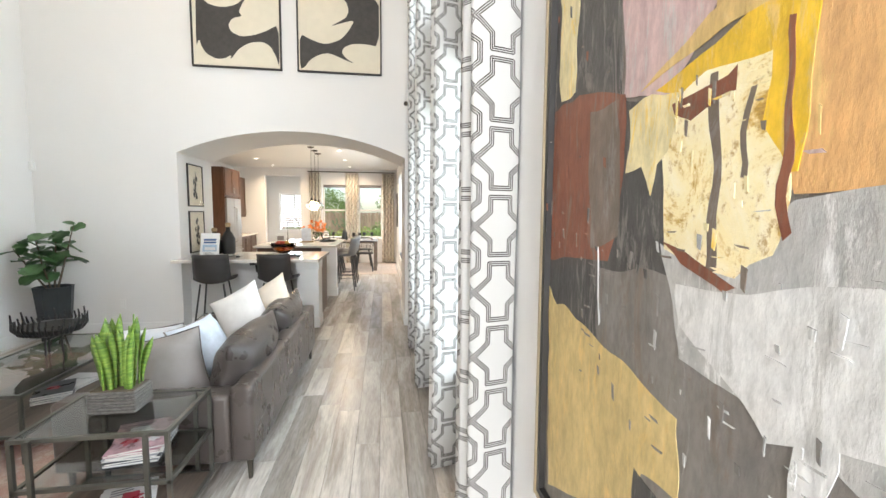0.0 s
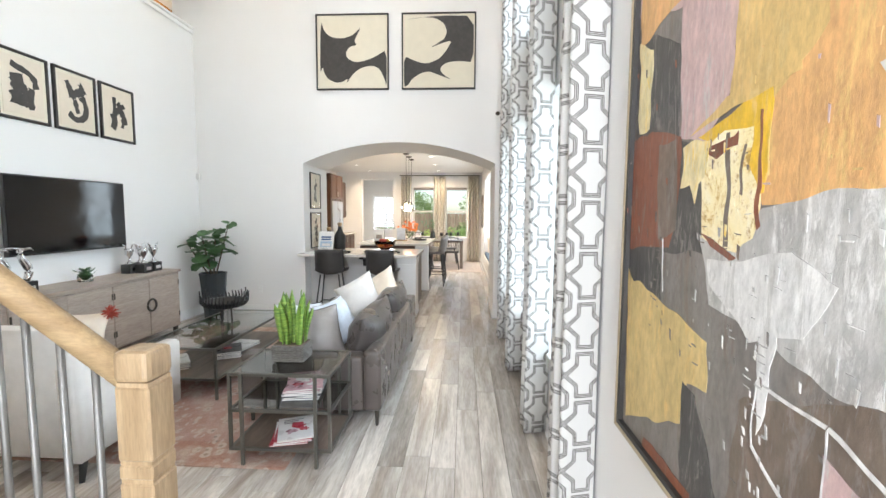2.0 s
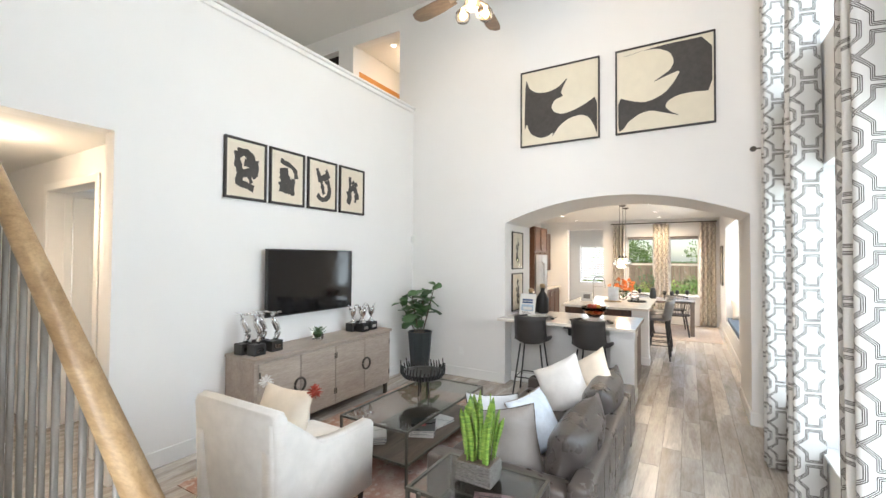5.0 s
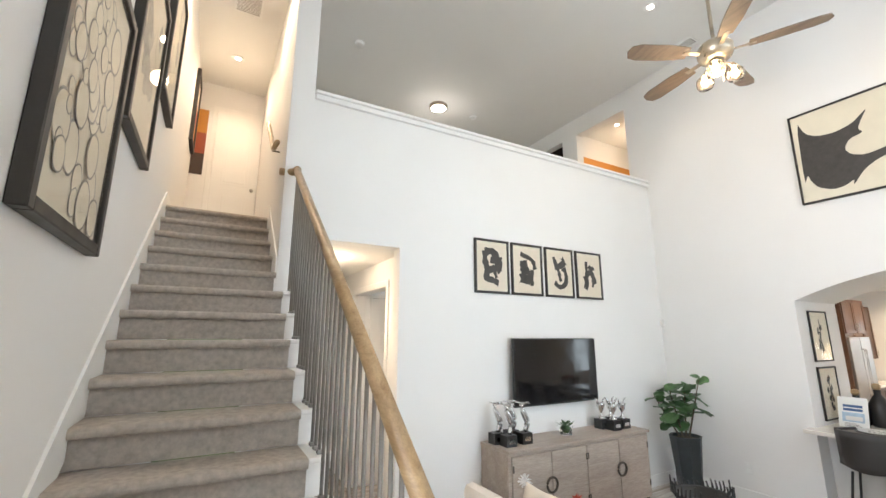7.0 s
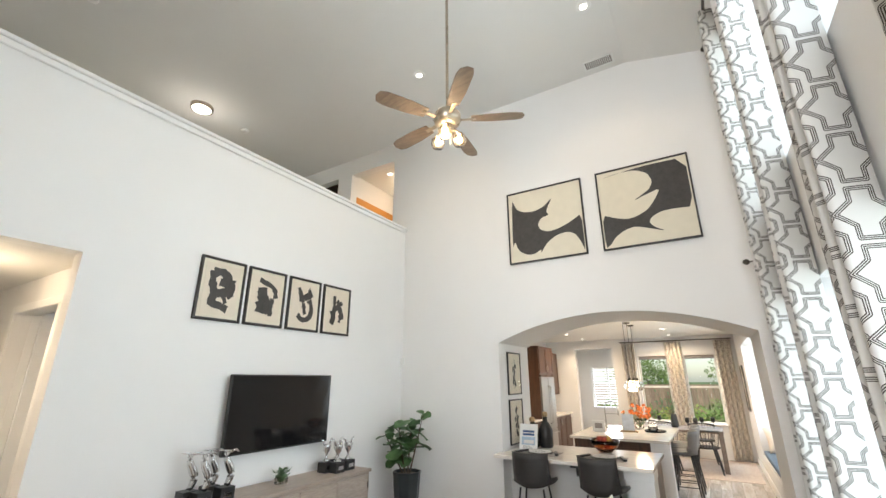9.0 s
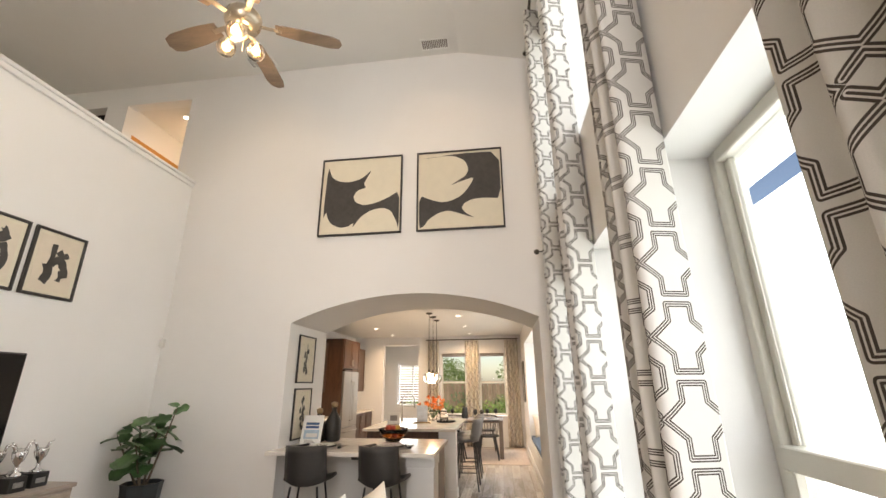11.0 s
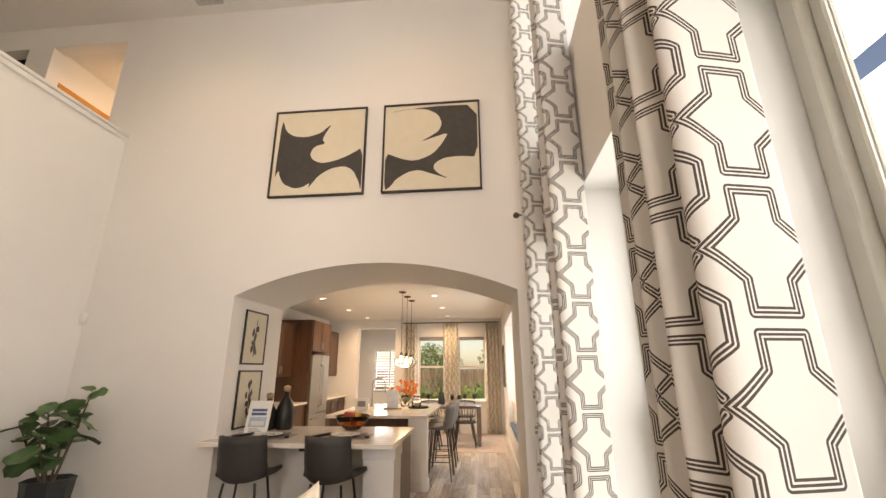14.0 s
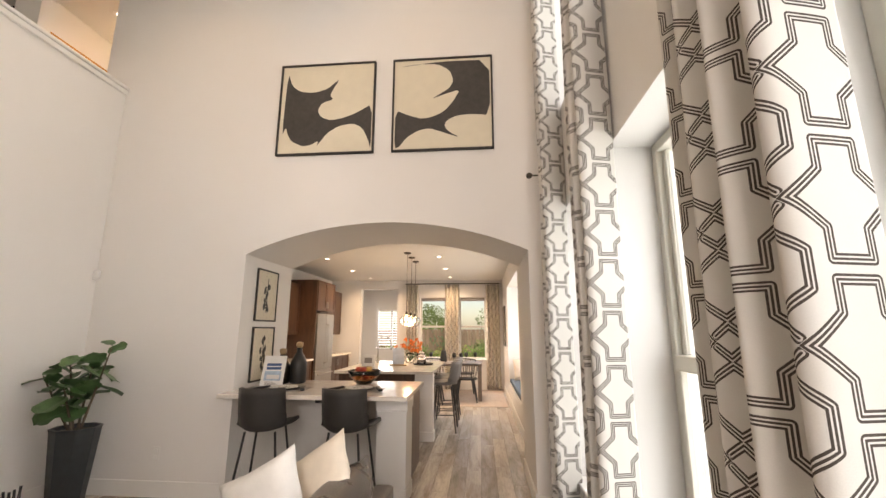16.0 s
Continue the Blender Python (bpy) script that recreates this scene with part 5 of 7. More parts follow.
# armchair
chair = thing("armchair", (-2.75, 2.55, 0), "white linen armchair with square arms on dark tapered legs", "armchair")
CW = 0.365
part("seat_base", box(B(), -CW + 0.02, CW - 0.02, -0.30, 0.38, 0.13, 0.34, 0.02, 2), LINEN, chair, "", True)
bm = B()
prism(bm, [(-0.36, 0.14), (-0.24, 0.14), (-0.22, 0.45), (-0.30, 0.83), (-0.335, 0.865), (-0.385, 0.87), (-0.42, 0.84)], "x", -CW + 0.01, CW - 0.01)
bmesh.ops.bevel(bm, geom=bm.edges[:], offset=0.018, segments=3, affect="EDGES")
part("backrest", bm, LINEN, chair, "", True)
for s in (-1, 1):
    bm = B()
    prism(bm, [(-0.385, 0.13), (0.40, 0.13), (0.415, 0.575), (0.10, 0.575), (-0.06, 0.60), (-0.20, 0.72), (-0.30, 0.80), (-0.41, 0.82)], "x", s * CW, s * (CW - 0.11))
    bmesh.ops.bevel(bm, geom=bm.edges[:], offset=0.016, segments=3, affect="EDGES")
    part("arm", bm, LINEN, chair, "", True)
    for y in (-0.31, 0.34):
        part("leg", cyl(B(), (s * (CW - 0.06), y - (0.02 if y < 0 else 0), 0), (s * (CW - 0.06), y, 0.135), 0.017, 0.03, 4), BLACK, chair)
part("seat_cushion", box(B(), -CW + 0.12, CW - 0.12, -0.22, 0.41, 0.342, 0.47, 0.045, 4), LINEN, chair, "", True)
cp = thing("tasselled_pillow", (-2.73, 2.47, 0.66), "cream pillow with red and cream corner tassels", "pillow")
rot = tip(4, 72, 0)
part("cover", cushion(B(), (0, 0, 0), 0.42, 0.42, 0.15, rot=rot, n=12), CREAM, cp, "", True)
REDT = surface("red_yarn", (0.42, 0.075, 0.05), 0.95, vary=0.2, bump=0.5)
for c, mt in ((Vector((0.215, 0.205, 0)), REDT), (Vector((-0.215, 0.205, 0)), LINEN)):
    c = rot @ c
    bm = B()
    rr = random.Random(5)
    for k in range(90):
        d = Vector((rr.gauss(0, 1), rr.gauss(0, 1), rr.gauss(0, 1))).normalized() * rr.uniform(0.035, 0.05)
        tube(bm, [c, c + d], [0.004, 0.0025], 4)
    part("tassel", bm, mt, cp)
# ---------------------------------------------------------------- rug and tables
def rug_cloth(name, base, accent, deep):
    m, nt, b = nodes_of(name, base, 0.95, 0, 0.1)
    tc = nt.nodes.new("ShaderNodeTexCoord")
    v1 = node(nt, "ShaderNodeTexVoronoi", [(0, tc.outputs["Object"])], values={"Scale": 13.0})
    n1 = node(nt, "ShaderNodeTexNoise", [(0, tc.outputs["Object"])], noise=(4.0, 6, 0.7))
    n2 = node(nt, "ShaderNodeTexNoise", [(0, tc.outputs["Object"])], noise=(160, 3, 0.6))
    w = node(nt, "ShaderNodeTexWave", [(0, tc.outputs["Object"])], values={"Scale": 3.5, "Distortion": 9.0, "Detail": 3.0})
    c = ramp(nt, v1.outputs["Distance"], [(0.12, deep), (0.2, base), (0.42, base), (0.5, accent)]).outputs[0]
    c = mix(nt, ramp(nt, w.outputs["Fac"], [(0.62, (0, 0, 0)), (0.7, (0.75,) * 3)]).outputs[0], c, accent)
    c = mix(nt, ramp(nt, n1.outputs[0], [(0.42, (0, 0, 0)), (0.62, (0.8,) * 3)]).outputs[0], c, base)
    f = ramp(nt, n2.outputs[0], [(0.3, (0.75,) * 3), (0.65, (1.05,) * 3)]).outputs[0]
    nt.links.new(mix(nt, 1.0, c, f, "MULTIPLY"), b.inputs["Base Color"])
    bp = node(nt, "ShaderNodeBump", [("Height", n2.outputs[0])])
    bp.inputs["Strength"].default_value, bp.inputs["Distance"].default_value = 0.5, 0.003
    nt.links.new(bp.outputs[0], b.inputs["Normal"])
    return m


RUGM = rug_cloth("faded_rug", (0.55, 0.44, 0.38), (0.46, 0.29, 0.24), (0.27, 0.22, 0.21))
RUGB = rug_cloth("faded_rug_border", (0.58, 0.47, 0.39), (0.45, 0.26, 0.20), (0.34, 0.25, 0.21))
rug = thing("area_rug", (-2.60, 3.82, 0), "faded rose and beige oriental rug with a floral pattern", "rug")
part("field", box(B(), -0.92, 0.95, -1.18, 1.2, 0.001, 0.009), RUGM, rug)
for a in ((-1.17, 1.2, -1.43, -1.1805), (-1.17, 1.2, 1.2005, 1.45), (-1.17, -0.9205, -1.18, 1.2), (0.9505, 1.2, -1.18, 1.2)):
    part("border", box(B(), *a, 0.001, 0.0085), RUGB, rug)


def bar_frame(bm, x0, x1, y0, y1, z, t=0.011):
    for a in ((x0, x1, y0, y0 + 2 * t), (x0, x1, y1 - 2 * t, y1), (x0, x0 + 2 * t, y0 + 2 * t, y1 - 2 * t), (x1 - 2 * t, x1, y0 + 2 * t, y1 - 2 * t)):
        box(bm, *a, z - 2 * t, z)
    return bm


et = thing("end_table", (-1.44, 2.645, 0), "gunmetal end table with smoked glass top and two lower shelves", "table")
ex, ey, eh, t = 0.30, 0.22, 0.549, 0.0085
for z, nm in ((eh, "top_rim"), (0.335, "shelf_rim"), (0.105, "shelf_rim")):
    part(nm, bar_frame(B(), -ex, ex, -ey, ey, z, t), GUNMETAL, et)
part("glass_top", box(B(), -ex + 0.017, ex - 0.017, -ey + 0.017, ey - 0.017, eh - 0.012, eh - 0.003), SMOKEGLASS, et, "smoked glass")
part("glass_shelf", box(B(), -ex + 0.017, ex - 0.017, -ey + 0.017, ey - 0.017, 0.322, 0.331), SMOKEGLASS, et, "smoked glass")
part("wood_shelf", box(B(), -ex + 0.017, ex - 0.017, -ey + 0.017, ey - 0.017, 0.089, 0.103), SHELFWOOD, et, "dark wooden shelf")
for sx in (-1, 1):
    for sy in (-1, 1):
        x, y = sx * (ex - t), sy * (ey - t)
        part("upright", box(B(), x - t, x + t, y - t, y + t, 0.105, eh - 2 * t), GUNMETAL, et)
        x = sx * (ex - 0.085)
        y = sy * (ey + t)
        part("leg", box(B(), x - t, x + t, y - t, y + t, 0, eh - 0.002), GUNMETAL, et)

ct = thing("coffee_table", (-2.62, 3.86, 0.009), "gunmetal coffee table with smoked glass top and a wooden lower shelf", "table")
cx_, cy_, ch = 0.33, 0.65, 0.41
for z, nm in ((ch, "top_rim"), (0.17, "shelf_rim")):
    part(nm, bar_frame(B(), -cx_, cx_, -cy_, cy_, z, t), GUNMETAL, ct)
part("glass_top", box(B(), -cx_ + 0.017, cx_ - 0.017, -cy_ + 0.017, cy_ - 0.017, ch - 0.012, ch - 0.003), SMOKEGLASS, ct, "smoked glass")
part("wood_shelf", box(B(), -cx_ + 0.017, cx_ - 0.017, -cy_ + 0.017, cy_ - 0.017, 0.15, 0.168), SHELFWOOD, ct, "dark wooden shelf")
for sx in (-1, 1):
    for sy in (-1, 1):
        x, y = sx * (cx_ - t), sy * (cy_ - t)
        part("leg", box(B(), x - t, x + t, y - t, y + t, 0, ch - 2 * t), GUNMETAL, ct)

# branch bowl on the coffee table
bw = thing("twig_bowl", (-2.66, 3.98, ch + 0.009), "black metal twig bowl on thin legs", "bowl")
bw.scale = (1.15, 1.15, 1.1)
bm = lathe(B(), (0, 0, 0.12), [(0.03, 0.0), (0.11, 0.015), (0.165, 0.06), (0.17, 0.075), (0.155, 0.07), (0.10, 0.03), (0.02, 0.012)], 28)
part("dish", bm, BLACK, bw, "", True)
rr = random.Random(8)
for k in range(40):
    a = 2 * math.pi * k / 40
    p0 = (0.150 * math.cos(a), 0.150 * math.sin(a), 0.155)
    hh = rr.uniform(0.06, 0.13)
    part("twig", tube(B(), [p0, (0.178 * math.cos(a), 0.178 * math.sin(a), 0.155 + hh * 0.5), (0.180 * math.cos(a + 0.05), 0.180 * math.sin(a + 0.05), 0.155 + hh)], [0.009, 0.007, 0.005], 6), BLACK, bw)
for a in (0.4, 2.5, 4.6):
    part("leg", cyl(B(), (0.05 * math.cos(a), 0.05 * math.sin(a), 0), (0.045 * math.cos(a), 0.045 * math.sin(a), 0.13), 0.006, seg=8), BLACK, bw)


# books and magazines
COV = [surface("cover_white", (0.72, 0.70, 0.68), 0.3, vary=0.05), surface("cover_red", (0.42, 0.04, 0.06), 0.3, vary=0.2, scale=20), surface("cover_grey", (0.33, 0.34, 0.36), 0.3, vary=0.1), surface("cover_dark", (0.06, 0.06, 0.065), 0.3), surface("cover_pink", (0.55, 0.33, 0.36), 0.3, vary=0.4, scale=25)]
PAGES = surface("page_edges", (0.74, 0.72, 0.67), 0.8, vary=0.1, grain=600, stretch=(1, 1, 30))


def book(loc, w, d, h, rz, cover, label, art=None):
    b_ = thing("magazine", loc, label, "magazine", "magazines on the tables", rz)
    part("page_block", box(B(), -w / 2 + 0.003, w / 2 - 0.003, -d / 2 + 0.002, d / 2 - 0.003, 0.0015, h - 0.0015), PAGES, b_)
    for z in (0, h - 0.0015):
        part("cover", box(B(), -w / 2, w / 2, -d / 2, d / 2, z, z + 0.0015), cover, b_)
    if art:
        for k, (mt, u, v, r) in enumerate(art):
            bm = B()
            prism(bm, blob((u, v), r, r * 0.9, k + w * 9, 26, 0.9), "z", h, h + 0.0006)
            bmesh.ops.triangulate(bm, faces=[f for f in bm.faces if len(f.verts) > 4])
            part("cover_picture", bm, mt, b_)
        for k in range(3):
            part("title_bar", box(B(), -w * 0.35, w * 0.2 - 0.03 * k, d * 0.36 - 0.02 * k, d * 0.37 - 0.02 * k + 0.004, h, h + 0.0005), COV[3], b_)
    return b_


z = 0.105
for k, (rz, cov) in enumerate(((14, 1), (20, 0), (16, 1), (22, 0))):
    book((-1.44 + 0.01 * k, 2.60, z), 0.215, 0.28, 0.009, rz, COV[cov], "glossy magazine with a red flower on its white cover" if k == 3 else "glossy magazine in a stack", [(COV[1], 0.02, 0.02, 0.05), (COV[4], -0.03, -0.04, 0.03), (COV[1], 0.05, -0.03, 0.025)] if k == 3 else None)
    z += 0.0105
z = 0.335
for k, (rz, cov) in enumerate(((8, 2), (12, 3), (6, 2), (15, 0), (10, 4), (19, 4))):
    book((-1.39, 2.70, z), 0.215, 0.28, 0.010, rz, COV[cov], "magazine with a pink and white cover" if k == 5 else "magazine in a stack", [(COV[0], 0.0, 0.03, 0.06), (COV[1], -0.04, -0.05, 0.03), (COV[0], 0.05, -0.06, 0.03)] if k == 5 else None)
    z += 0.0115
for (x, y, z0, covs, rz) in ((-2.80, 3.45, 0.179, (3, 2, 2, 0), 35), (-2.52, 3.78, 0.179, (0, 3, 0, 3), 25), (-2.52, 4.0, 0.179, (2, 0), -10)):
    z = z0
    for k, cov in enumerate(covs):
        book((x, y, z), 0.21, 0.27, 0.013, rz + 5 * (k % 2), COV[cov], "thick magazine on the table's lower shelf", [(COV[1], 0.0, 0.0, 0.04)] if cov == 3 and k == 3 else None)
        z += 0.0145

# snake plant in a square basket pot
sp_ = thing("snake_plant", (-1.46, 2.68, eh), "green snake plant in a grey woven square planter", "potted plant")
WEAVE = surface("grey_weave", (0.17, 0.16, 0.145), 0.8, vary=0.3, scale=60, grain=150, bump=0.8, stretch=(1, 1, 2.5), dist=0.006)
for k in range(7):
    part("weave_band", box(B(), -0.100 - (k % 2) * 0.002, 0.100 + (k % 2) * 0.002, -0.075 - (k % 2) * 0.002, 0.075 + (k % 2) * 0.002, 0.003 + k * 0.0145, 0.003 + (k + 1) * 0.0145 - 0.001, 0.005), WEAVE, sp_)
part("soil", box(B(), -0.09, 0.09, -0.065, 0.065, 0.1035, 0.108), BARK, sp_)
SNAKE, snt, sbs = nodes_of("snake_leaf", (0.16, 0.30, 0.05), 0.35)
stc = snt.nodes.new("ShaderNodeTexCoord")
sw = node(snt, "ShaderNodeTexNoise", [(0, node(snt, "ShaderNodeMapping", [(0, stc.outputs["Object"])], values={3: (1, 1, 5)}).outputs[0])], noise=(16, 4, 0.6))
snt.links.new(ramp(snt, sw.outputs[0], [(0.34, (0.085, 0.18, 0.03)), (0.52, (0.19, 0.32, 0.05)), (0.7, (0.32, 0.42, 0.09))]).outputs[0], sbs.inputs["Base Color"])
rr = random.Random(2)
for k in range(24):
    x, y = rr.uniform(-0.075, 0.075), rr.uniform(-0.05, 0.05)
    hh, w, a = rr.uniform(0.20, 0.33), rr.uniform(0.015, 0.023), rr.uniform(0, 3.14)
    lean = Vector((x * 0.5 + rr.uniform(-0.02, 0.02), y * 0.5 + rr.uniform(-0.02, 0.02), 0))
    bm = B()
    rows = []
    for j in range(7):
        u = j / 6
        ww = w * (0.75 + 0.5 * math.sin(u * 2.6)) * (1 if u < 0.8 else max(0.04, (1 - u) / 0.2))
        tw = a + u * 0.6
        c = Vector((x, y, 0.106 + hh * u)) + lean * u * u
        dx = Vector((math.cos(tw), math.sin(tw), 0))
        dn = Vector((-math.sin(tw), math.cos(tw), 0)) * 0.005
        rows.append([bm.verts.new(c - dx * ww), bm.verts.new(c - dn), bm.verts.new(c + dx * ww), bm.verts.new(c + dn * 0.4)])
    for p, q in zip(rows, rows[1:]):
        for i in range(4):
            f = bm.faces.new((p[i], p[(i + 1) % 4], q[(i + 1) % 4], q[i]))
            f.smooth = True
    part("leaf", bm, SNAKE, sp_)

# ---------------------------------------------------------------- ceiling fan, lamps and vents of the living room
fan = thing("ceiling_fan", (-1.96, 3.6, 3.80), "five-blade ceiling fan with brown blades and three glass lamps", "ceiling fan")
NICKEL = surface("brushed_nickel", (0.42, 0.36, 0.28), 0.3, 0.9, vary=0.08)
BLADE = wood("fan_blade", (0.12, 0.085, 0.06), (0.22, 0.165, 0.12), 0.45, "X", 4, 9)
part("downrod", cyl(B(), (0, 0, 0.10), (0, 0, CZ - 3.80), 0.013), NICKEL, fan)
part("motor", lathe(B(), (0, 0, -0.06), [(0.05, 0), (0.10, 0.02), (0.115, 0.05), (0.115, 0.10), (0.09, 0.135), (0.03, 0.165)], 24), NICKEL, fan, "", True)
part("canopy", lathe(B(), (0, 0, CZ - 3.80 - 0.06), [(0.02, 0), (0.06, 0.02), (0.07, 0.06)], 18), NICKEL, fan)
for k in range(5):
    a = radians(72 * k + 26)
    R = Matrix.Rotation(a, 4, "Z") @ Matrix.Rotation(radians(11), 4, "X")
    bm = B()
    out = [(0.20, -0.05), (0.36, -0.067), (0.56, -0.068), (0.62, -0.05), (0.64, 0), (0.62, 0.05), (0.56, 0.068), (0.36, 0.067), (0.20, 0.05)]
    prism(bm, out, "z", -0.004, 0.004)
    bmesh.ops.transform(bm, matrix=R, verts=bm.verts)
    part("blade", bm, BLADE, fan, "brown wooden blade")
    bm = box(B(), 0.09, 0.24, -0.018, 0.018, -0.010, -0.0045, 0.002)
    bmesh.ops.transform(bm, matrix=R, verts=bm.verts)
    part("blade_arm", bm, NICKEL, fan)
part("light_hub", lathe(B(), (0, 0, -0.13), [(0.02, 0), (0.05, 0.02), (0.05, 0.07)], 18), NICKEL, fan, "", True)
BULB = glow("warm_bulb", (1.0, 0.72, 0.36), 22.0)
AMBER = glass("lamp_glass", (1.0, 0.93, 0.82), 0.12)
for k in range(3):
    a = radians(120 * k + 50)
    d = Vector((math.cos(a), math.sin(a), 0))
    c = d * 0.105 + Vector((0, 0, -0.15))
    part("lamp_arm", tube(B(), [d * 0.04 + Vector((0, 0, -0.09)), d * 0.08 + Vector((0, 0, -0.09)), c + Vector((0, 0, 0.03))], 0.012, 8), NICKEL, fan)
    bm = lathe(B(), (c.x, c.y, c.z - 0.07), [(0.045, 0), (0.058, 0.03), (0.055, 0.07), (0.03, 0.095), (0.026, 0.092), (0.050, 0.068), (0.053, 0.03), (0.041, 0.002)], 18)
    sh = part("glass_shade", bm, AMBER, fan, "ribbed glass shade", True)
    sh.visible_shadow = False
    part("bulb", lathe(B(), (c.x, c.y, c.z - 0.055), [(0.004, 0), (0.024, 0.02), (0.026, 0.04), (0.012, 0.07), (0.01, 0.08)], 12), BULB, sh, "", True)
part("pull_chain", cyl(B(), (0.03, 0, -0.24), (0.03, 0, -0.13), 0.002, seg=6), NICKEL, fan)
point("fan_light", (-1.96, 3.6, 3.60), 16, WARM, 0.10)


def can_light(x, y, z, watts, label="round recessed ceiling light, switched on", big=0.075, cone=140):
    c = thing("recessed_light", (x, y, z), label, "ceiling light", "recessed ceiling lights")
    part("trim_ring", lathe(B(), (0, 0, -0.008), [(big * 0.80, 0.0), (big, 0.0), (big * 1.08, 0.008), (big * 0.8, 0.0085)], 24), MIRRORISH, c)
    part("lens", lathe(B(), (0, 0, -0.006), [(big * 0.78, 0), (big * 0.5, -0.002), (0.003, -0.003)], 20), CAN, c, "glowing lens")
    spot("recessed_lamp", (x, y, z - 0.03), watts, WARM, cone)


can_light(-3.11, 4.79, CZ, 26)
can_light(-0.97, 4.85, CZ, 26)
can_light(-6.53, 0.575, CZ, 36)
can_light(-4.86, 0.62, CZ, 75)
can_light(-5.0, 6.54, 5.45, 18)
# three fill lamps without fixtures, added to brighten walls the spots miss
point("upper_room_light", (-5.0, 7.0, 5.1), 8, WARM, 0.1)
point("hall_light", (-4.97, 1.64, 2.40), 9, WARM, 0.1)
point("landing_light", (-6.53, 0.575, CZ - 0.6), 5, WARM, 0.1)
can_light(-4.97, 1.64, 2.62, 45)
flush = thing("flush_light", (-6.25, 3.63, CZ), "round flush ceiling light over the loft, switched on", "ceiling light")
part("rim", lathe(B(), (0, 0, -0.05), [(0.13, 0), (0.15, 0.0), (0.155, 0.05)], 28), NICKEL, flush)
part("diffuser", lathe(B(), (0, 0, -0.055), [(0.128, 0.004), (0.08, -0.004), (0.003, -0.006)], 24), CAN, flush)
spot("loft_lamp", (-6.25, 3.63, CZ - 0.08), 60, (1, 0.88, 0.74), 160)
# added fill under the flush light, to lift the loft ceiling
point("loft_glow", (-6.25, 3.63, CZ - 0.45), 6, (1, 0.90, 0.78), 0.15)
for x, y in ((-6.27, 4.34), (-5.395, 1.975)):
    sm = thing("smoke_detector", (x, y, CZ), "white round smoke detector on the ceiling", "smoke detector")
    part("base", cyl(B(), (0, 0, -0.012), (0, 0, 0), 0.065, seg=24), MIRRORISH, sm)
    part("cover", lathe(B(), (0, 0, -0.04), [(0.02, 0), (0.05, 0.004), (0.058, 0.028)], 20), MIRRORISH, sm, "", True)


def vent(x, y, z, w, d):
    v = thing("ceiling_vent", (x, y, z), "white louvred ceiling vent", "vent", "ceiling vents")
    part("backing", box(B(), -w / 2 + 0.02, w / 2 - 0.02, -d / 2 + 0.02, d / 2 - 0.02, -0.004, -0.001), GREYCL, v)
    for a in ((-w / 2, w / 2, -d / 2, -d / 2 + 0.02), (-w / 2, w / 2, d / 2 - 0.02, d / 2), (-w / 2, -w / 2 + 0.02, -d / 2 + 0.02, d / 2 - 0.02), (w / 2 - 0.02, w / 2, -d / 2 + 0.02, d / 2 - 0.02)):
        part("frame", box(B(), *a, -0.012, -0.001), MIRRORISH, v)
    n = int(w / 0.025)
    for k in range(1, n):
        xx = -w / 2 + 0.02 + (w - 0.04) * k / n
        part("slat", box(B(), xx - 0.004, xx + 0.003, -d / 2 + 0.02, d / 2 - 0.02, -0.010, -0.004), MIRRORISH, v)


vent(-1.017, 5.81, CZ, 0.36, 0.18)
vent(-3.35, 5.79, CZ, 0.36, 0.2)
vent(-5.39, 0.63, CZ, 0.32, 0.3)
mo = thing("motion_sensor", (LX, AY, 1.97), "small white motion sensor in the corner of the room", "sensor")
part("body", box(B(), 0.004, 0.05, -0.05, -0.004, -0.05, 0.05, 0.012, 2), MIRRORISH, mo)
part("arm", box(B(), 0.0, 0.02, -0.02, 0.0, -0.01, 0.01), MIRRORISH, mo)


def outlet(x, y, z):
    o = thing("wall_outlet", (x, y, z), "white wall outlet plate", "outlet")
    part("plate", box(B(), -0.035, 0.035, -0.006, 0, -0.058, 0.058, 0.002), MIRRORISH, o)
    for s in (-1, 1):
        part("socket", box(B(), -0.017, 0.017, -0.008, -0.0055, s * 0.026 - 0.014, s * 0.026 + 0.014, 0.002), TRIM, o)


outlet(-3.33, AY, 0.36)

# side hall: open door, dark curtain and blinds of the room beyond
panel_door(2, pose(-5.90, 2.80, 0, 90, 0, 84), 0.72, 2.28, "open white door in the side hall", 1)
for x in (-5.965, -4.805):
    setting("trim_hall_casing", box(B(), x - 0.035, x + 0.035, 2.232, 2.249, 0, 2.32, 0.004), TRIM)
setting("trim_hall_casing", box(B(), -6.0, -4.77, 2.232, 2.249, 2.3205, 2.39, 0.004), TRIM)
DARKCL = surface("dark_patterned_cloth", (0.022, 0.024, 0.028), 0.9, vary=0.9, scale=60, grain=200)
curtain((-6.50, 2.68, 0), [(0, 0.0), (-0.08, 0.04), (0.0, 0.09), (-0.08, 0.13), (0.0, 0.18), (-0.08, 0.22), (0, 0.27)], 0.03, 2.35, "dark patterned curtain in the room off the hall", "curtains", 2.2, 6, DARKCL)
bl = thing("window_blind", (-6.86, 3.15, 0.9), "white slatted blind over a bright window", "blind")
for k in range(24):
    part("slat", box(B(), -0.02, 0.02, -0.45, 0.45, 0.03 + k * 0.052, 0.034 + k * 0.052), TRIM, bl)
area("study_daylight", (-7.05, 3.15, 1.6), (-5, 3.15, 1.4), 0.9, 1.2, 30, DAY)
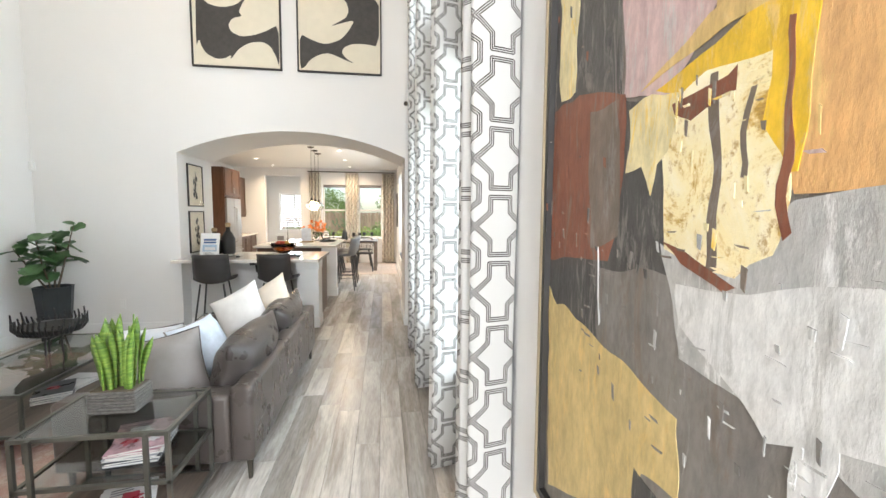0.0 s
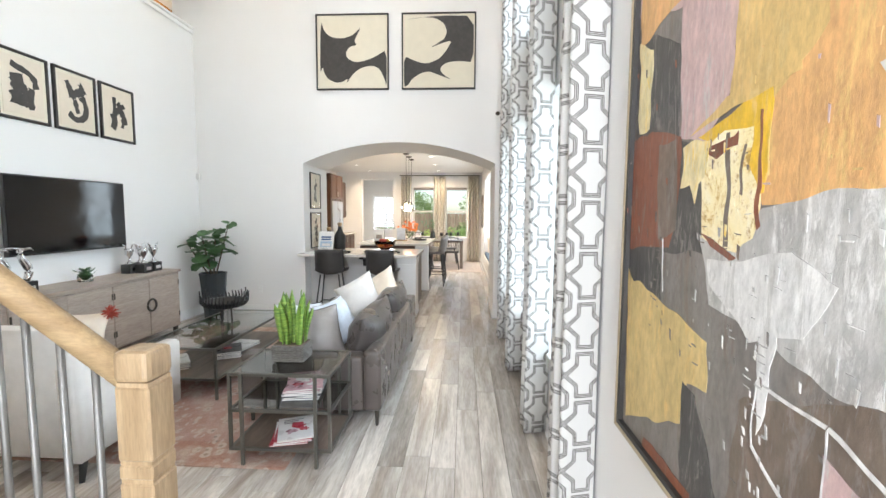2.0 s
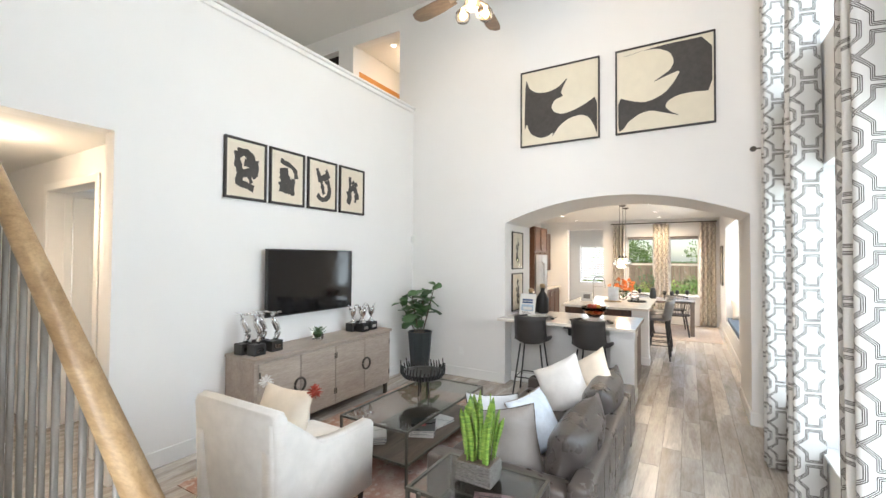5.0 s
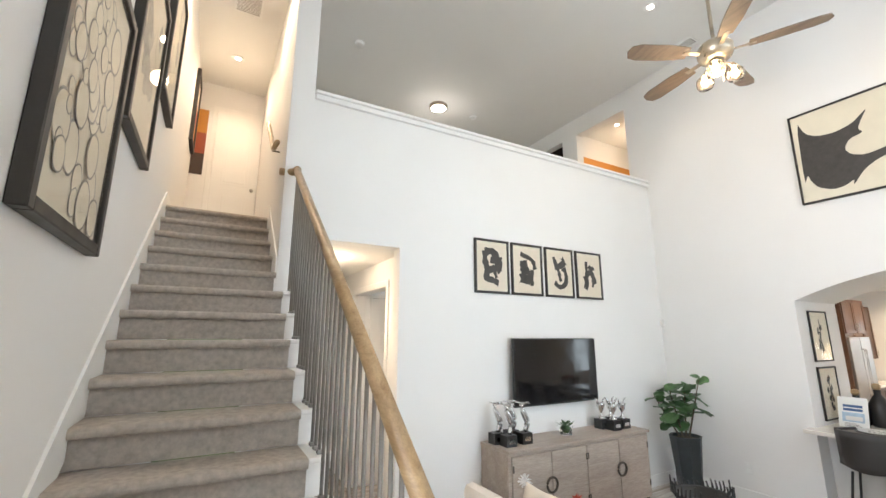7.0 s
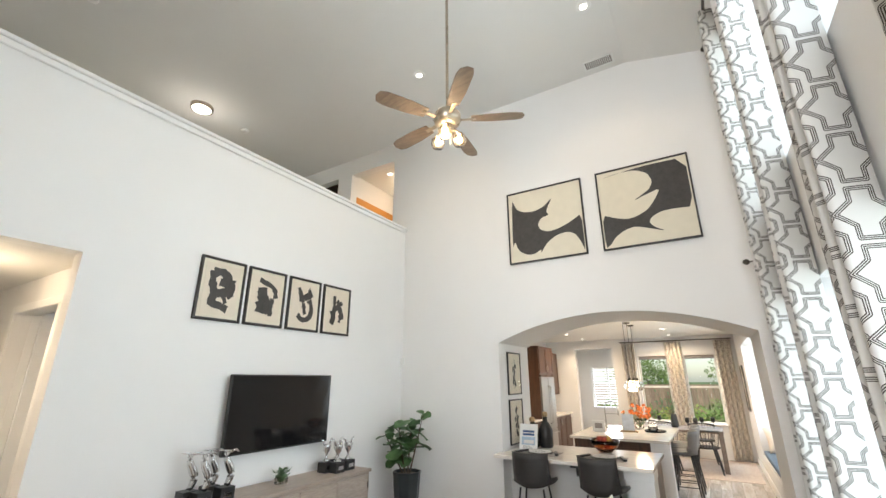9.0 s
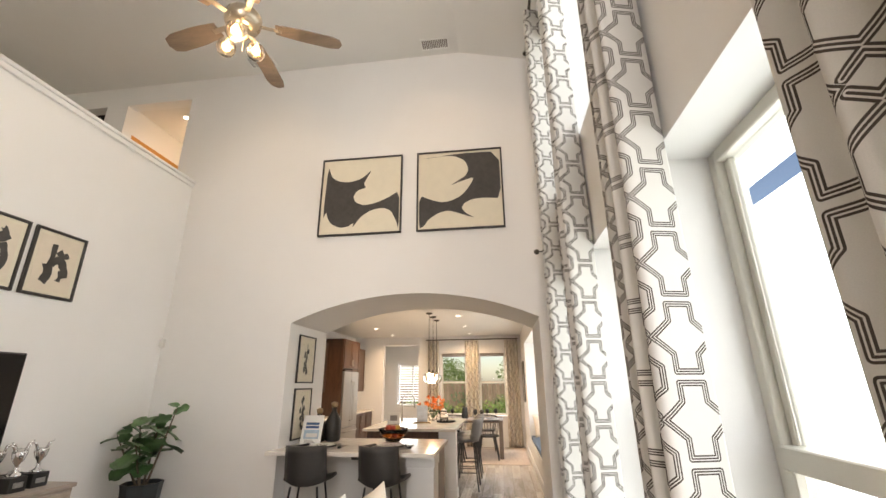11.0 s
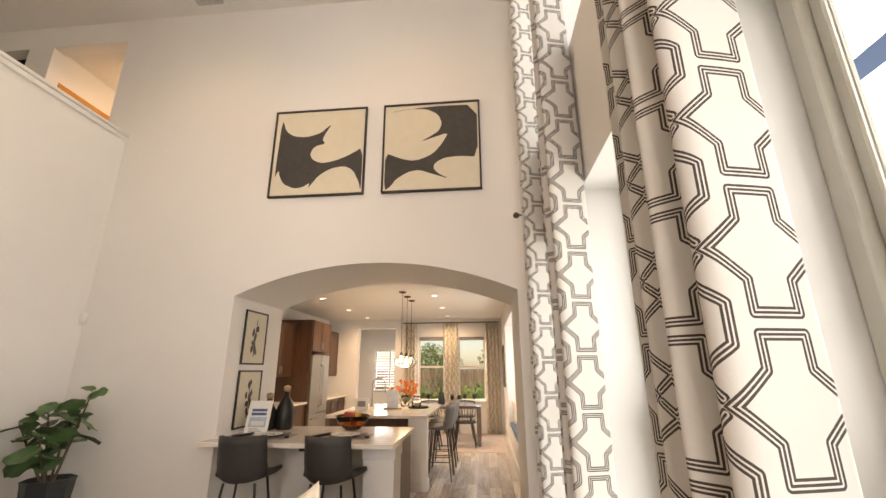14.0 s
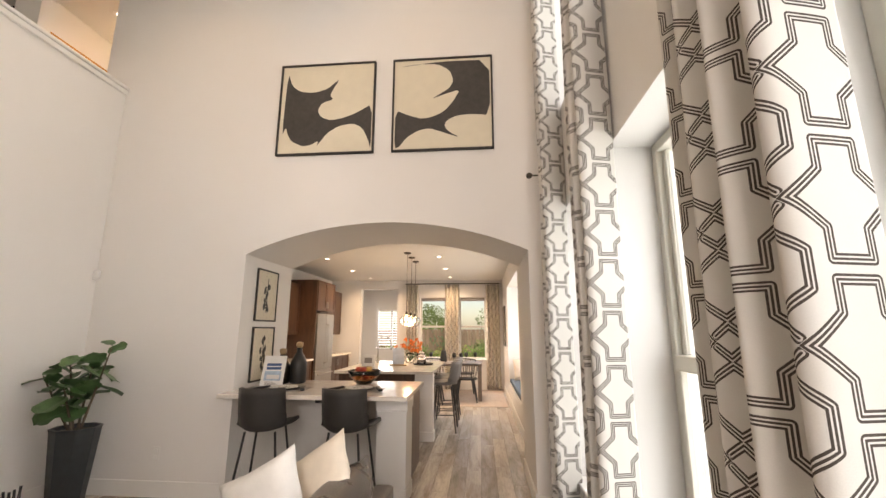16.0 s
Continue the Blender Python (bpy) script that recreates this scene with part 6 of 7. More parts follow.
# ---------------------------------------------------------------- kitchen
BARF = surface("grey_white_panel", (0.62, 0.61, 0.59), 0.6, vary=0.03)
bar = thing("bar_peninsula", (-2.66, 6.22, 0), "white breakfast bar with a square end post and brown cabinet side", "kitchen bar")
part("front_panel", box(B(), 0.002, 1.329, 0.0, 0.10, 0, 0.862), BARF, bar)
part("base_cabinet", box(B(), 0.002, 1.585, 0.101, 0.66, 0.1, 0.862), DARKWOOD, bar, "brown wooden cabinet")
part("end_post", box(B(), 1.33, 1.595, -0.20, 0.10, 0, 0.75, 0.004), TRIM, bar, "white square post")
part("post_base", box(B(), 1.32, 1.605, -0.212, 0.10, 0, 0.12, 0.004), TRIM, bar)
part("post_cap", box(B(), 1.322, 1.605, -0.21, 0.10, 0.75, 0.862, 0.004), TRIM, bar)
part("baseboard", box(B(), 0.002, 1.319, -0.014, -0.001, 0, 0.12, 0.003), TRIM, bar)
bm = B()
prism(bm, [(-0.30, 0.858), (-0.002, 0.858), (-0.002, 0.70), (-0.05, 0.70), (-0.07, 0.80), (-0.28, 0.82)], "x", 0.80, 0.86)
part("corbel", bm, BLACK, bar, "dark iron corbel")
ctop = single("bar_worktop", box(B(), -2.70, -1.035, 5.82, 6.90, 0.863, 0.90, 0.004, 2), QUARTZ, "polished cream quartz worktop on the bar", "worktop")

isl = thing("kitchen_island", (-2.44, 8.05, 0), "kitchen island with brown front and white end post", "kitchen island")
part("front_panel", box(B(), 0.05, 1.12, 0.05, 0.10, 0.1, 0.862), DARKWOOD, isl, "brown wooden panel")
part("cabinet", box(B(), 0.05, 1.0, 0.101, 1.85, 0.1, 0.862), DARKWOOD, isl)
part("toe_kick", box(B(), 0.1, 0.98, 0.12, 1.8, 0, 0.1), BLACK, isl)
part("end_panel", box(B(), 1.001, 1.05, 0.15, 1.85, 0, 0.862), BARF, isl)
part("end_post", box(B(), 1.121, 1.37, 0.03, 0.20, 0, 0.862, 0.004), TRIM, isl, "white post")
part("post_base", box(B(), 1.11, 1.382, 0.018, 0.21, 0, 0.12, 0.004), TRIM, isl)
single("island_worktop", box(B(), -2.43, -1.06, 8.0, 9.9, 0.863, 0.90, 0.004, 2), QUARTZ, "polished cream quartz worktop on the island", "worktop")


def bar_stool(loc, rz, hide_mat, label, group):
    s = thing("bar_stool", loc, label, "bar stool", group, rz)
    def shell(x0, x1):
        bm = B()
        rows = []
        for j in range(12):
            u = j / 11
            if u < 0.45:
                y, z = 0.20 - 0.40 * u / 0.45, 0.655 - 0.02 * math.sin(u / 0.45 * 3.1)
            else:
                v = (u - 0.45) / 0.55
                y, z = -0.20 - 0.055 * v, 0.655 + 0.035 * v * 2 + 0.26 * v
            row = []
            for i in range(9):
                w = i / 4 - 1
                side = abs(w) ** 2.2
                row.append(bm.verts.new((w * (0.205 - 0.015 * u), y + (0.11 * side if u > 0.4 else 0.02 * side), z + (0.07 * side * (0.4 + u) if u < 0.6 else 0.02 * side * (1 - u)))))
            rows.append(row)
        for a, b_ in zip(rows, rows[1:]):
            for i in range(8):
                f = bm.faces.new((a[i], a[i + 1], b_[i + 1], b_[i]))
                f.smooth = True
        return bm
    ob = part("bucket_seat", shell(0, 0), hide_mat, s, "leather bucket seat")
    md = ob.modifiers.new("thick", "SOLIDIFY")
    md.thickness = 0.028
    for sx in (-1, 1):
        for sy in (-1, 1):
            part("leg", cyl(B(), (sx * 0.20, sy * 0.19, 0), (sx * 0.12, sy * 0.12, 0.645), 0.010, seg=8), BLACK, s)
    z = 0.24
    k = 0.20 - 0.08 * z / 0.645
    k2 = 0.19 - 0.07 * z / 0.645
    for a, c in (((-k, -k2), (k, -k2)), ((-k, k2), (k, k2)), ((-k, -k2), (-k, k2)), ((k, -k2), (k, k2))):
        part("footrest", cyl(B(), (*a, z), (*c, z), 0.007, seg=6), BLACK, s)
    return s


STOOLL = surface("charcoal_leather", (0.036, 0.033, 0.031), 0.5, vary=0.15, grain=240, bump=0.15)
st1 = bar_stool((-2.20, 5.76, 0), 6, STOOLL, "charcoal leather bar stool on black metal legs", "stools at the bar")
copy_thing(st1, pose(-1.50, 5.78, 0, 0, 0, -4))
GREYL = surface("grey_leather", (0.16, 0.155, 0.15), 0.5, vary=0.12)
st2 = bar_stool((-0.98, 8.75, 0), 90, GREYL, "grey leather bar stool on black metal legs", "stools at the island")
for y in (9.25, 9.72):
    copy_thing(st2, pose(-0.98, y, 0, 0, 0, 90))

# things on the bar
for i, (x, y) in enumerate(((-2.26, 6.16), (-1.55, 6.20))):
    pm = thing("place_mat", (x, y, 0.90), "dark woven place mat on the bar", "place mat", "place settings on the bar")
    part("weave", box(B(), -0.22, 0.22, -0.15, 0.15, 0.0005, 0.004), GREYCL, pm)
    for nm, z0, r, mt in (("charger", 0.0045, 0.155, BLACK), ("plate", 0.013, 0.13, MIRRORISH)):
        pl = thing(nm, (x, y, 0.90 + z0), "round black charger plate" if nm == "charger" else "patterned black and white plate", "plate", "place settings on the bar")
        part("dish", lathe(B(), (0, 0, 0), [(r * 0.55, 0), (r * 0.7, 0.003), (r, 0.010), (r * 0.98, 0.013), (r * 0.6, 0.006), (0.003, 0.005)], 28), mt, pl, "", True)
        if nm == "plate":
            for k in range(8):
                a = k * math.pi / 4
                part("motif", box(B(), 0.05 * math.cos(a) - 0.008, 0.05 * math.cos(a) + 0.008, 0.05 * math.sin(a) - 0.008, 0.05 * math.sin(a) + 0.008, 0.0066, 0.0072), BLACK, pl)
    for sx in (-0.19, 0.17):
        nk = thing("napkin", (x + sx * 1.15, y - 0.02, 0.9045), "rolled dark cloth napkin beside a plate", "napkin", "place settings on the bar", 20 if sx > 0 else -20)
        part("roll", box(B(), -0.02, 0.02, -0.11, 0.11, 0, 0.022, 0.008, 2), BLACK, nk)
sg = thing("desk_sign", (-2.46, 6.30, 0.90), "white easel sign with a printed blue picture of a house", "sign")
m = Matrix.Rotation(radians(-14), 4, "X")
def tilted(bm):
    bmesh.ops.transform(bm, matrix=m, verts=bm.verts)
    return bm


part("board", tilted(box(B(), -0.115, 0.115, -0.004, 0.004, 0.004, 0.30, 0.002)), MIRRORISH, sg)
NAVY = surface("print_blue", (0.05, 0.11, 0.25), 0.5)
SKYB = surface("print_sky", (0.42, 0.55, 0.68), 0.5, vary=0.2, scale=20)
part("picture", tilted(box(B(), -0.085, 0.085, -0.0055, -0.0045, 0.06, 0.15)), SKYB, sg)
part("picture_house", tilted(box(B(), -0.06, 0.07, -0.0065, -0.0056, 0.075, 0.115)), COV[0], sg)
for k in range(2):
    part("title_bar", tilted(box(B(), -0.075, 0.075, -0.0055, -0.0045, 0.165 + k * 0.035, 0.19 + k * 0.035)), NAVY, sg)
for k in range(3):
    part("text_bar", tilted(box(B(), -0.07, 0.06 - 0.02 * k, -0.0055, -0.0045, 0.02 + k * 0.012, 0.025 + k * 0.012)), GREYCL, sg)
part("easel_leg", box(B(), -0.02, 0.02, 0.0, 0.10, 0.0, 0.006), BLACK, sg)
for i, (x, y, h_) in enumerate(((-2.50, 6.60, 0.34), (-2.34, 6.64, 0.42))):
    bo = thing("bottle", (x, y, 0.90), "tall matte black bottle with a wooden stopper", "bottle")
    part("glass_body", lathe(B(), (0, 0, 0), [(0.07, 0), (0.085, 0.02), (0.088, h_ * 0.5), (0.05, h_ * 0.68), (0.028, h_ * 0.75), (0.03, h_ * 0.86)], 20), BLACK, bo, "", True)
    part("stopper", lathe(B(), (0, 0, h_ * 0.861), [(0.024, 0), (0.036, 0.02), (0.036, 0.05), (0.015, 0.062)], 14), OAK, bo, "", True)
fb = thing("fruit_bowl", (-1.62, 6.62, 0.90), "amber glass bowl filled with apples and peaches", "bowl")
AMB = glass("amber_glass", (0.9, 0.45, 0.2), 0.05)
part("bowl", lathe(B(), (0, 0, 0), [(0.06, 0), (0.08, 0.01), (0.15, 0.08), (0.175, 0.14), (0.165, 0.14), (0.14, 0.08), (0.07, 0.02), (0.004, 0.016)], 26), AMB, fb, "", True)
FRUIT = [surface("fruit_red", (0.42, 0.06, 0.03), 0.3, vary=0.4, scale=14), surface("fruit_yellow", (0.60, 0.34, 0.06), 0.3, vary=0.3, scale=14)]
rr = random.Random(6)
for k in range(12):
    a, r = k * 2.4, 0.0 if k == 0 else (0.055 if k < 6 else 0.085)
    f = thing("fruit", (-1.62 + r * math.cos(a), 6.62 + r * math.sin(a), 0.90 + (0.085 if k >= 6 else 0.145)), "ripe red and yellow fruit", "fruit", "fruit in the bowl")
    part("flesh", lathe(B(), (0, 0, -0.03), [(0.006, 0.004), (0.028, 0.002), (0.040, 0.03), (0.030, 0.058), (0.006, 0.054)], 12), FRUIT[k % 2], f, "", True)

# island tap, flowers and tray
tap = thing("kitchen_tap", (-2.15, 9.35, 0.90), "brushed steel kitchen tap with a coiled spout", "tap")
part("base", cyl(B(), (0, 0, 0), (0, 0, 0.06), 0.026), STEEL, tap)
part("spout", tube(B(), [(0, 0, 0.05), (0, 0, 0.34)] + [(0.11 - 0.11 * math.cos(a), 0, 0.34 + 0.11 * math.sin(a)) for a in [math.pi * k / 10 for k in range(1, 11)]] + [(0.22, 0, 0.22)], 0.012, 8), STEEL, tap, "", True)
part("lever", tube(B(), [(0, -0.02, 0.08), (0, -0.09, 0.12)], 0.007), STEEL, tap)
part("support_bar", tube(B(), [(0, 0, 0.24), (0.21, 0, 0.24)], 0.006), STEEL, tap)
fl = thing("flower_vase", (-1.62, 9.45, 0.90), "glass vase with orange blossoms", "flowers")
part("vase", lathe(B(), (0, 0, 0), [(0.05, 0), (0.07, 0.02), (0.075, 0.12), (0.055, 0.17), (0.05, 0.17), (0.068, 0.11), (0.06, 0.012)], 18), CLEAR, fl, "", True)
ORFL = surface("orange_petal", (0.75, 0.20, 0.03), 0.6, vary=0.35, scale=30)
rr = random.Random(14)
for k in range(26):
    d = Vector((rr.gauss(0, 0.11), rr.gauss(0, 0.11), rr.uniform(0.20, 0.40)))
    part("stem", tube(B(), [(0, 0, 0.02), d * 0.6, d], 0.003, 5), LEAFG, fl)
    bm = B()
    for j in range(10):
        q = Vector((rr.gauss(0, 1), rr.gauss(0, 1), rr.gauss(0.3, 1))).normalized() * 0.045
        s_ = q.orthogonal().normalized() * 0.018
        bm.faces.new([bm.verts.new(d), bm.verts.new(d + q * 0.6 + s_), bm.verts.new(d + q), bm.verts.new(d + q * 0.6 - s_)])
    part("blossom", bm, ORFL, fl)
lt = thing("letter_stand", (-1.72, 8.95, 0.90), "white printed notice on a wooden stand", "sign")
part("sheet", box(B(), -0.09, 0.09, -0.003, 0.003, 0.02, 0.27), BLUEW, lt)
part("stand", box(B(), -0.14, 0.14, -0.05, 0.05, 0, 0.02, 0.004), OAK, lt)
pb = thing("photo_block", (-2.15, 8.75, 0.90), "small framed photograph on the island", "picture frame")
part("block", box(B(), -0.10, 0.10, -0.01, 0.01, 0, 0.17, 0.003), MIRRORISH, pb)
part("photo", box(B(), -0.06, 0.06, -0.0115, -0.0105, 0.05, 0.13), GREYCL, pb)
tr = thing("serving_tray", (-1.35, 9.15, 0.90), "dark round tray with a glass jar", "tray")
part("dish", lathe(B(), (0, 0, 0), [(0.15, 0), (0.17, 0.025), (0.165, 0.025), (0.14, 0.006), (0.003, 0.006)], 22), BLACK, tr)
jr = thing("glass_jar", (-1.38, 9.15, 0.906), "clear glass jar on the tray", "jar")
part("jar_body", lathe(B(), (0, 0, 0), [(0.06, 0), (0.07, 0.01), (0.07, 0.14), (0.045, 0.17), (0.042, 0.17), (0.066, 0.135), (0.066, 0.012)], 18), CLEAR, jr, "", True)
part("lid", lathe(B(), (0, 0, 0.171), [(0.05, 0), (0.05, 0.012), (0.015, 0.03), (0.012, 0.045)], 16), STEEL, jr)


# kitchen cabinets along the west wall
def cabinet(x0, x1, y0, y1, z0, z1, label, doors=2, base=False):
    c = thing("kitchen_cabinet", (x0, y0, z0), label, "cabinet", "brown kitchen cabinets")
    W_, D_, H_ = y1 - y0, x1 - x0, z1 - z0
    part("body", box(B(), 0, D_ - 0.02, 0.001, W_ - 0.001, 0, H_), DARKWOOD, c)
    for k in range(doors):
        a, b_ = W_ * k / doors + 0.006, W_ * (k + 1) / doors - 0.006
        d = part("door", box(B(), D_ - 0.02, D_ - 0.006, a, b_, 0.006, H_ - 0.006), DARKWOOD, c)
        for r in ((a, a + 0.055, 0.006, H_ - 0.006), (b_ - 0.055, b_, 0.006, H_ - 0.006), (a + 0.055, b_ - 0.055, 0.006, 0.061), (a + 0.055, b_ - 0.055, H_ - 0.061, H_ - 0.006)):
            part("door_rail", box(B(), D_ - 0.006, D_ + 0.004, *r, 0.002), DARKWOOD, d)
        hy = b_ - 0.03 if k % 2 == 0 else a + 0.03
        hz = H_ - 0.2 if base else 0.06
        part("handle", cyl(B(), (D_ + 0.025, hy, hz), (D_ + 0.025, hy, hz + 0.13), 0.006, seg=8), STEEL, d)
    return c


cabinet(KX0, -3.73, 8.2, 10.40, 0.1, 0.862, "brown wooden base cabinet", 4, True)
cabinet(KX0, -4.05, 8.2, 9.35, 1.36, 2.37, "brown wooden wall cabinet", 2)
cabinet(KX0, -4.05, 9.36, 10.40, 1.36, 2.37, "brown wooden wall cabinet beside the refrigerator", 2)
single("fridge_side_panel", box(B(), KX0, -3.70, 10.405, 10.43, 0, 2.46, 0.002), DARKWOOD, "tall brown wooden panel beside the refrigerator", "panel")
cabinet(KX0, -3.69, 10.435, 11.42, 1.84, 2.46, "brown wooden cabinet above the refrigerator", 2)
cabinet(KX0, -3.73, 11.44, 12.75, 0.1, 0.862, "brown wooden base cabinet", 3, True)
cabinet(KX0, -4.03, 11.44, 12.9, 1.34, 2.41, "brown wooden wall cabinet", 3)
for a, b_ in ((8.2, 10.40), (11.43, 12.8)):
    single("kitchen_worktop", box(B(), KX0 + 0.001, -3.69, a, b_, 0.863, 0.90, 0.003), QUARTZ, "cream quartz worktop on brown base cabinets", "worktop")
fr = thing("refrigerator", (KX0 + 0.02, 10.46, 0), "stainless steel French-door refrigerator", "refrigerator")
part("body", box(B(), 0, 0.62, 0, 0.92, 0.02, 1.78), GUNMETAL, fr)
for k in range(2):
    d = part("door", box(B(), 0.625, 0.69, 0.463 * k + 0.002, 0.463 * k + 0.455, 0.66, 1.78, 0.012, 2), STEEL, fr)
    yy = 0.42 if k == 0 else 0.50
    part("handle", tube(B(), [(0.69, yy, 0.78), (0.74, yy, 0.80), (0.74, yy, 1.56), (0.69, yy, 1.58)], 0.011, 8), STEEL, d, "", True)
d = part("drawer", box(B(), 0.625, 0.69, 0.002, 0.918, 0.05, 0.65, 0.012, 2), STEEL, fr)
part("handle", tube(B(), [(0.69, 0.08, 0.58), (0.74, 0.09, 0.58), (0.74, 0.83, 0.58), (0.69, 0.84, 0.58)], 0.011, 8), STEEL, d, "", True)

# ceiling lights and pendants
for x, y in ((-3.21, 9.55), (-3.21, 11.1), (-3.18, 12.5), (-1.14, 9.5), (-1.15, 11.0), (-1.15, 12.45)):
    can_light(x, y, 2.74, 66, cone=160)
can_light(-3.2, 14.6, 2.74, 22, cone=150)
vent(-3.95, 8.9, 2.74, 0.3, 0.15)
for y in (9.09, 9.54, 9.99):
    pn = thing("pendant_lamp", (-1.63, y, 2.74), "clear glass pendant lamp on a thin rod", "pendant lamp", "pendants over the island")
    part("ceiling_plate", lathe(B(), (0, 0, -0.03), [(0.02, 0), (0.06, 0.012), (0.062, 0.03)], 18), BRONZE, pn)
    part("rod", cyl(B(), (0, 0, -1.0), (0, 0, -0.03), 0.004, seg=6), BRONZE, pn)
    part("cap", cyl(B(), (0, 0, -1.05), (0, 0, -0.99), 0.022, 0.018), BRONZE, pn)
    g = part("glass_shade", lathe(B(), (0, 0, -1.22), [(0.045, 0), (0.10, 0.05), (0.11, 0.10), (0.07, 0.16), (0.025, 0.175), (0.022, 0.17), (0.066, 0.155), (0.105, 0.10), (0.096, 0.05), (0.042, 0.004)], 22), CLEAR, pn, "", True)
    g.visible_shadow = False
    part("bulb", lathe(B(), (0, 0, -1.15), [(0.004, 0), (0.028, 0.02), (0.03, 0.04), (0.012, 0.09)], 12), BULB, pn, "", True)
point("pendant_light", (-1.63, 9.54, 1.50), 10, WARM, 0.12)

# kitchen windows and curtains
for n, (a, b_) in enumerate(((-1.98, -1.31), (-0.96, -0.28))):
    w = thing(f"window_{7 + n}", (a, KY + 0.09, 0.74), "white sash window over the garden", "window")
    tagged(w, kind="structure")
    W_, H_ = b_ - a, 1.55
    for r in ((0, 0.04, 0, H_), (W_ - 0.04, W_, 0, H_), (0.04, W_ - 0.04, 0, 0.04), (0.04, W_ - 0.04, H_ - 0.04, H_), (0.04, W_ - 0.04, 0.78, 0.83)):
        part("sash_bar", box(B(), r[0], r[1], 0, 0.05, r[2], r[3], 0.003), SASH, w)
    for z0, z1 in ((0.04, 0.78), (0.83, H_ - 0.04)):
        g = part("pane", box(B(), 0.04, W_ - 0.04, 0.02, 0.024, z0, z1), PANEG, w)
        g.visible_shadow = False
    part("rolled_shade", cyl(B(), (0.03, -0.03, H_ - 0.05), (W_ - 0.03, -0.03, H_ - 0.05), 0.04, seg=14), GREYCL, w)
    setting("trim_window_sill", box(B(), a - 0.03, b_ + 0.03, KY - 0.05, KY + 0.089, 0.71, 0.7395, 0.004), TRIM)
KCLOTH = lattice_cloth("kitchen_curtain_cloth", 0.10, (0.80, 0.75, 0.66), (0.24, 0.20, 0.16))
def kfolds(w, n, d=0.09):
    out = []
    for k in range(n * 2 + 1):
        out.append((w * k / (n * 2), -d if k % 2 else 0.0))
    return out


for x, w in ((-2.33, 0.31), (-1.32, 0.37), (-0.28, 0.35)):
    curtain((x, KY - 0.05, 0), kfolds(w, 4), 0.02, 2.62, "floor-length lattice-patterned kitchen curtain", "kitchen curtains", x, 5, KCLOTH)
kr = thing("curtain_rod", (-1.13, KY - 0.09, 2.64), "bronze curtain rod above the kitchen windows", "curtain rod")
part("pole", cyl(B(), (-1.24, 0, 0), (1.22, 0, 0), 0.013), BRONZE, kr)
for x in (-1.18, 0, 1.16):
    part("bracket", box(B(), x - 0.008, x + 0.008, 0, 0.09, -0.01, 0.0), BRONZE, kr)

# dining corner
RUGP = rug_cloth("pale_rug", (0.60, 0.52, 0.45), (0.52, 0.42, 0.36), (0.42, 0.36, 0.32))
krug = single("kitchen_rug", box(B(), -2.3, 0.08, 10.7, 12.95, 0.001, 0.009), RUGP, "pale faded rug under the dining table", "rug")
dt = thing("dining_table", (-1.25, 11.75, 0.009), "dark wooden dining table on square legs", "table")
part("tabletop", box(B(), -0.85, 0.85, -0.48, 0.48, 0.70, 0.745, 0.005), SHELFWOOD, dt)
for sx in (-1, 1):
    for sy in (-1, 1):
        part("leg", box(B(), sx * 0.80 - 0.04, sx * 0.80 + 0.04, sy * 0.43 - 0.04, sy * 0.43 + 0.04, 0, 0.70, 0.004), SHELFWOOD, dt)


def dining_chair(loc, rz):
    c = thing("dining_chair", loc, "black spindle-back dining chair", "chair", "chairs round the dining table", rz)
    part("seat", lathe(B(), (0, 0, 0.43), [(0.10, 0), (0.22, 0.005), (0.225, 0.03), (0.10, 0.022), (0.004, 0.02)], 20), BLACK, c, "", True)
    for sx in (-1, 1):
        for sy in (-1, 1):
            part("leg", cyl(B(), (sx * 0.21, sy * 0.20, 0), (sx * 0.14, sy * 0.13, 0.435), 0.013, 0.016, 8), BLACK, c)
    arc_ = [(0.25 * math.cos(a), -0.02 - 0.24 * math.sin(a), 0.74 + 0.02 * math.sin(a)) for a in [math.pi * k / 12 for k in range(13)]]
    part("bow_rail", tube(B(), arc_, 0.015, 8), BLACK, c, "", True)
    for k in range(1, 12):
        a = math.pi * k / 12
        part("spindle", cyl(B(), (0.19 * math.cos(a), -0.01 - 0.18 * math.sin(a), 0.45), (0.25 * math.cos(a), -0.02 - 0.24 * math.sin(a), 0.74 + 0.02 * math.sin(a)), 0.006, seg=6), BLACK, c)
    return c


dc = dining_chair((-0.72, 11.3, 0.009), 0)
for x, y, rz in ((-1.4, 11.05, 0), (-0.8, 12.45, 180), (-1.6, 12.45, 180)):
    copy_thing(dc, pose(x, y, 0.009, 0, 0, rz))
rr = random.Random(17)
for k, (x, y) in enumerate(((-1.8, 11.6), (-1.55, 11.9), (-1.0, 11.55), (-0.75, 11.85), (-0.85, 11.5), (-0.55, 11.95))):
    g = thing("wine_glass", (x, y, 0.754), "dark smoked wine glass on the table", "glass", "glasses on the dining table")
    part("bowl", lathe(B(), (0, 0, 0.10), [(0.006, 0), (0.038, 0.03), (0.042, 0.07), (0.034, 0.11), (0.031, 0.11), (0.038, 0.07), (0.034, 0.032)], 14), BLACK, g, "", True)
    part("stem", cyl(B(), (0, 0, 0.004), (0, 0, 0.102), 0.004, seg=8), BLACK, g)
    part("foot", cyl(B(), (0, 0, 0), (0, 0, 0.004), 0.034, seg=14), BLACK, g)
br = thing("branch_vase", (-1.25, 11.75, 0.754), "tall vase of leafy branches on the dining table", "vase")
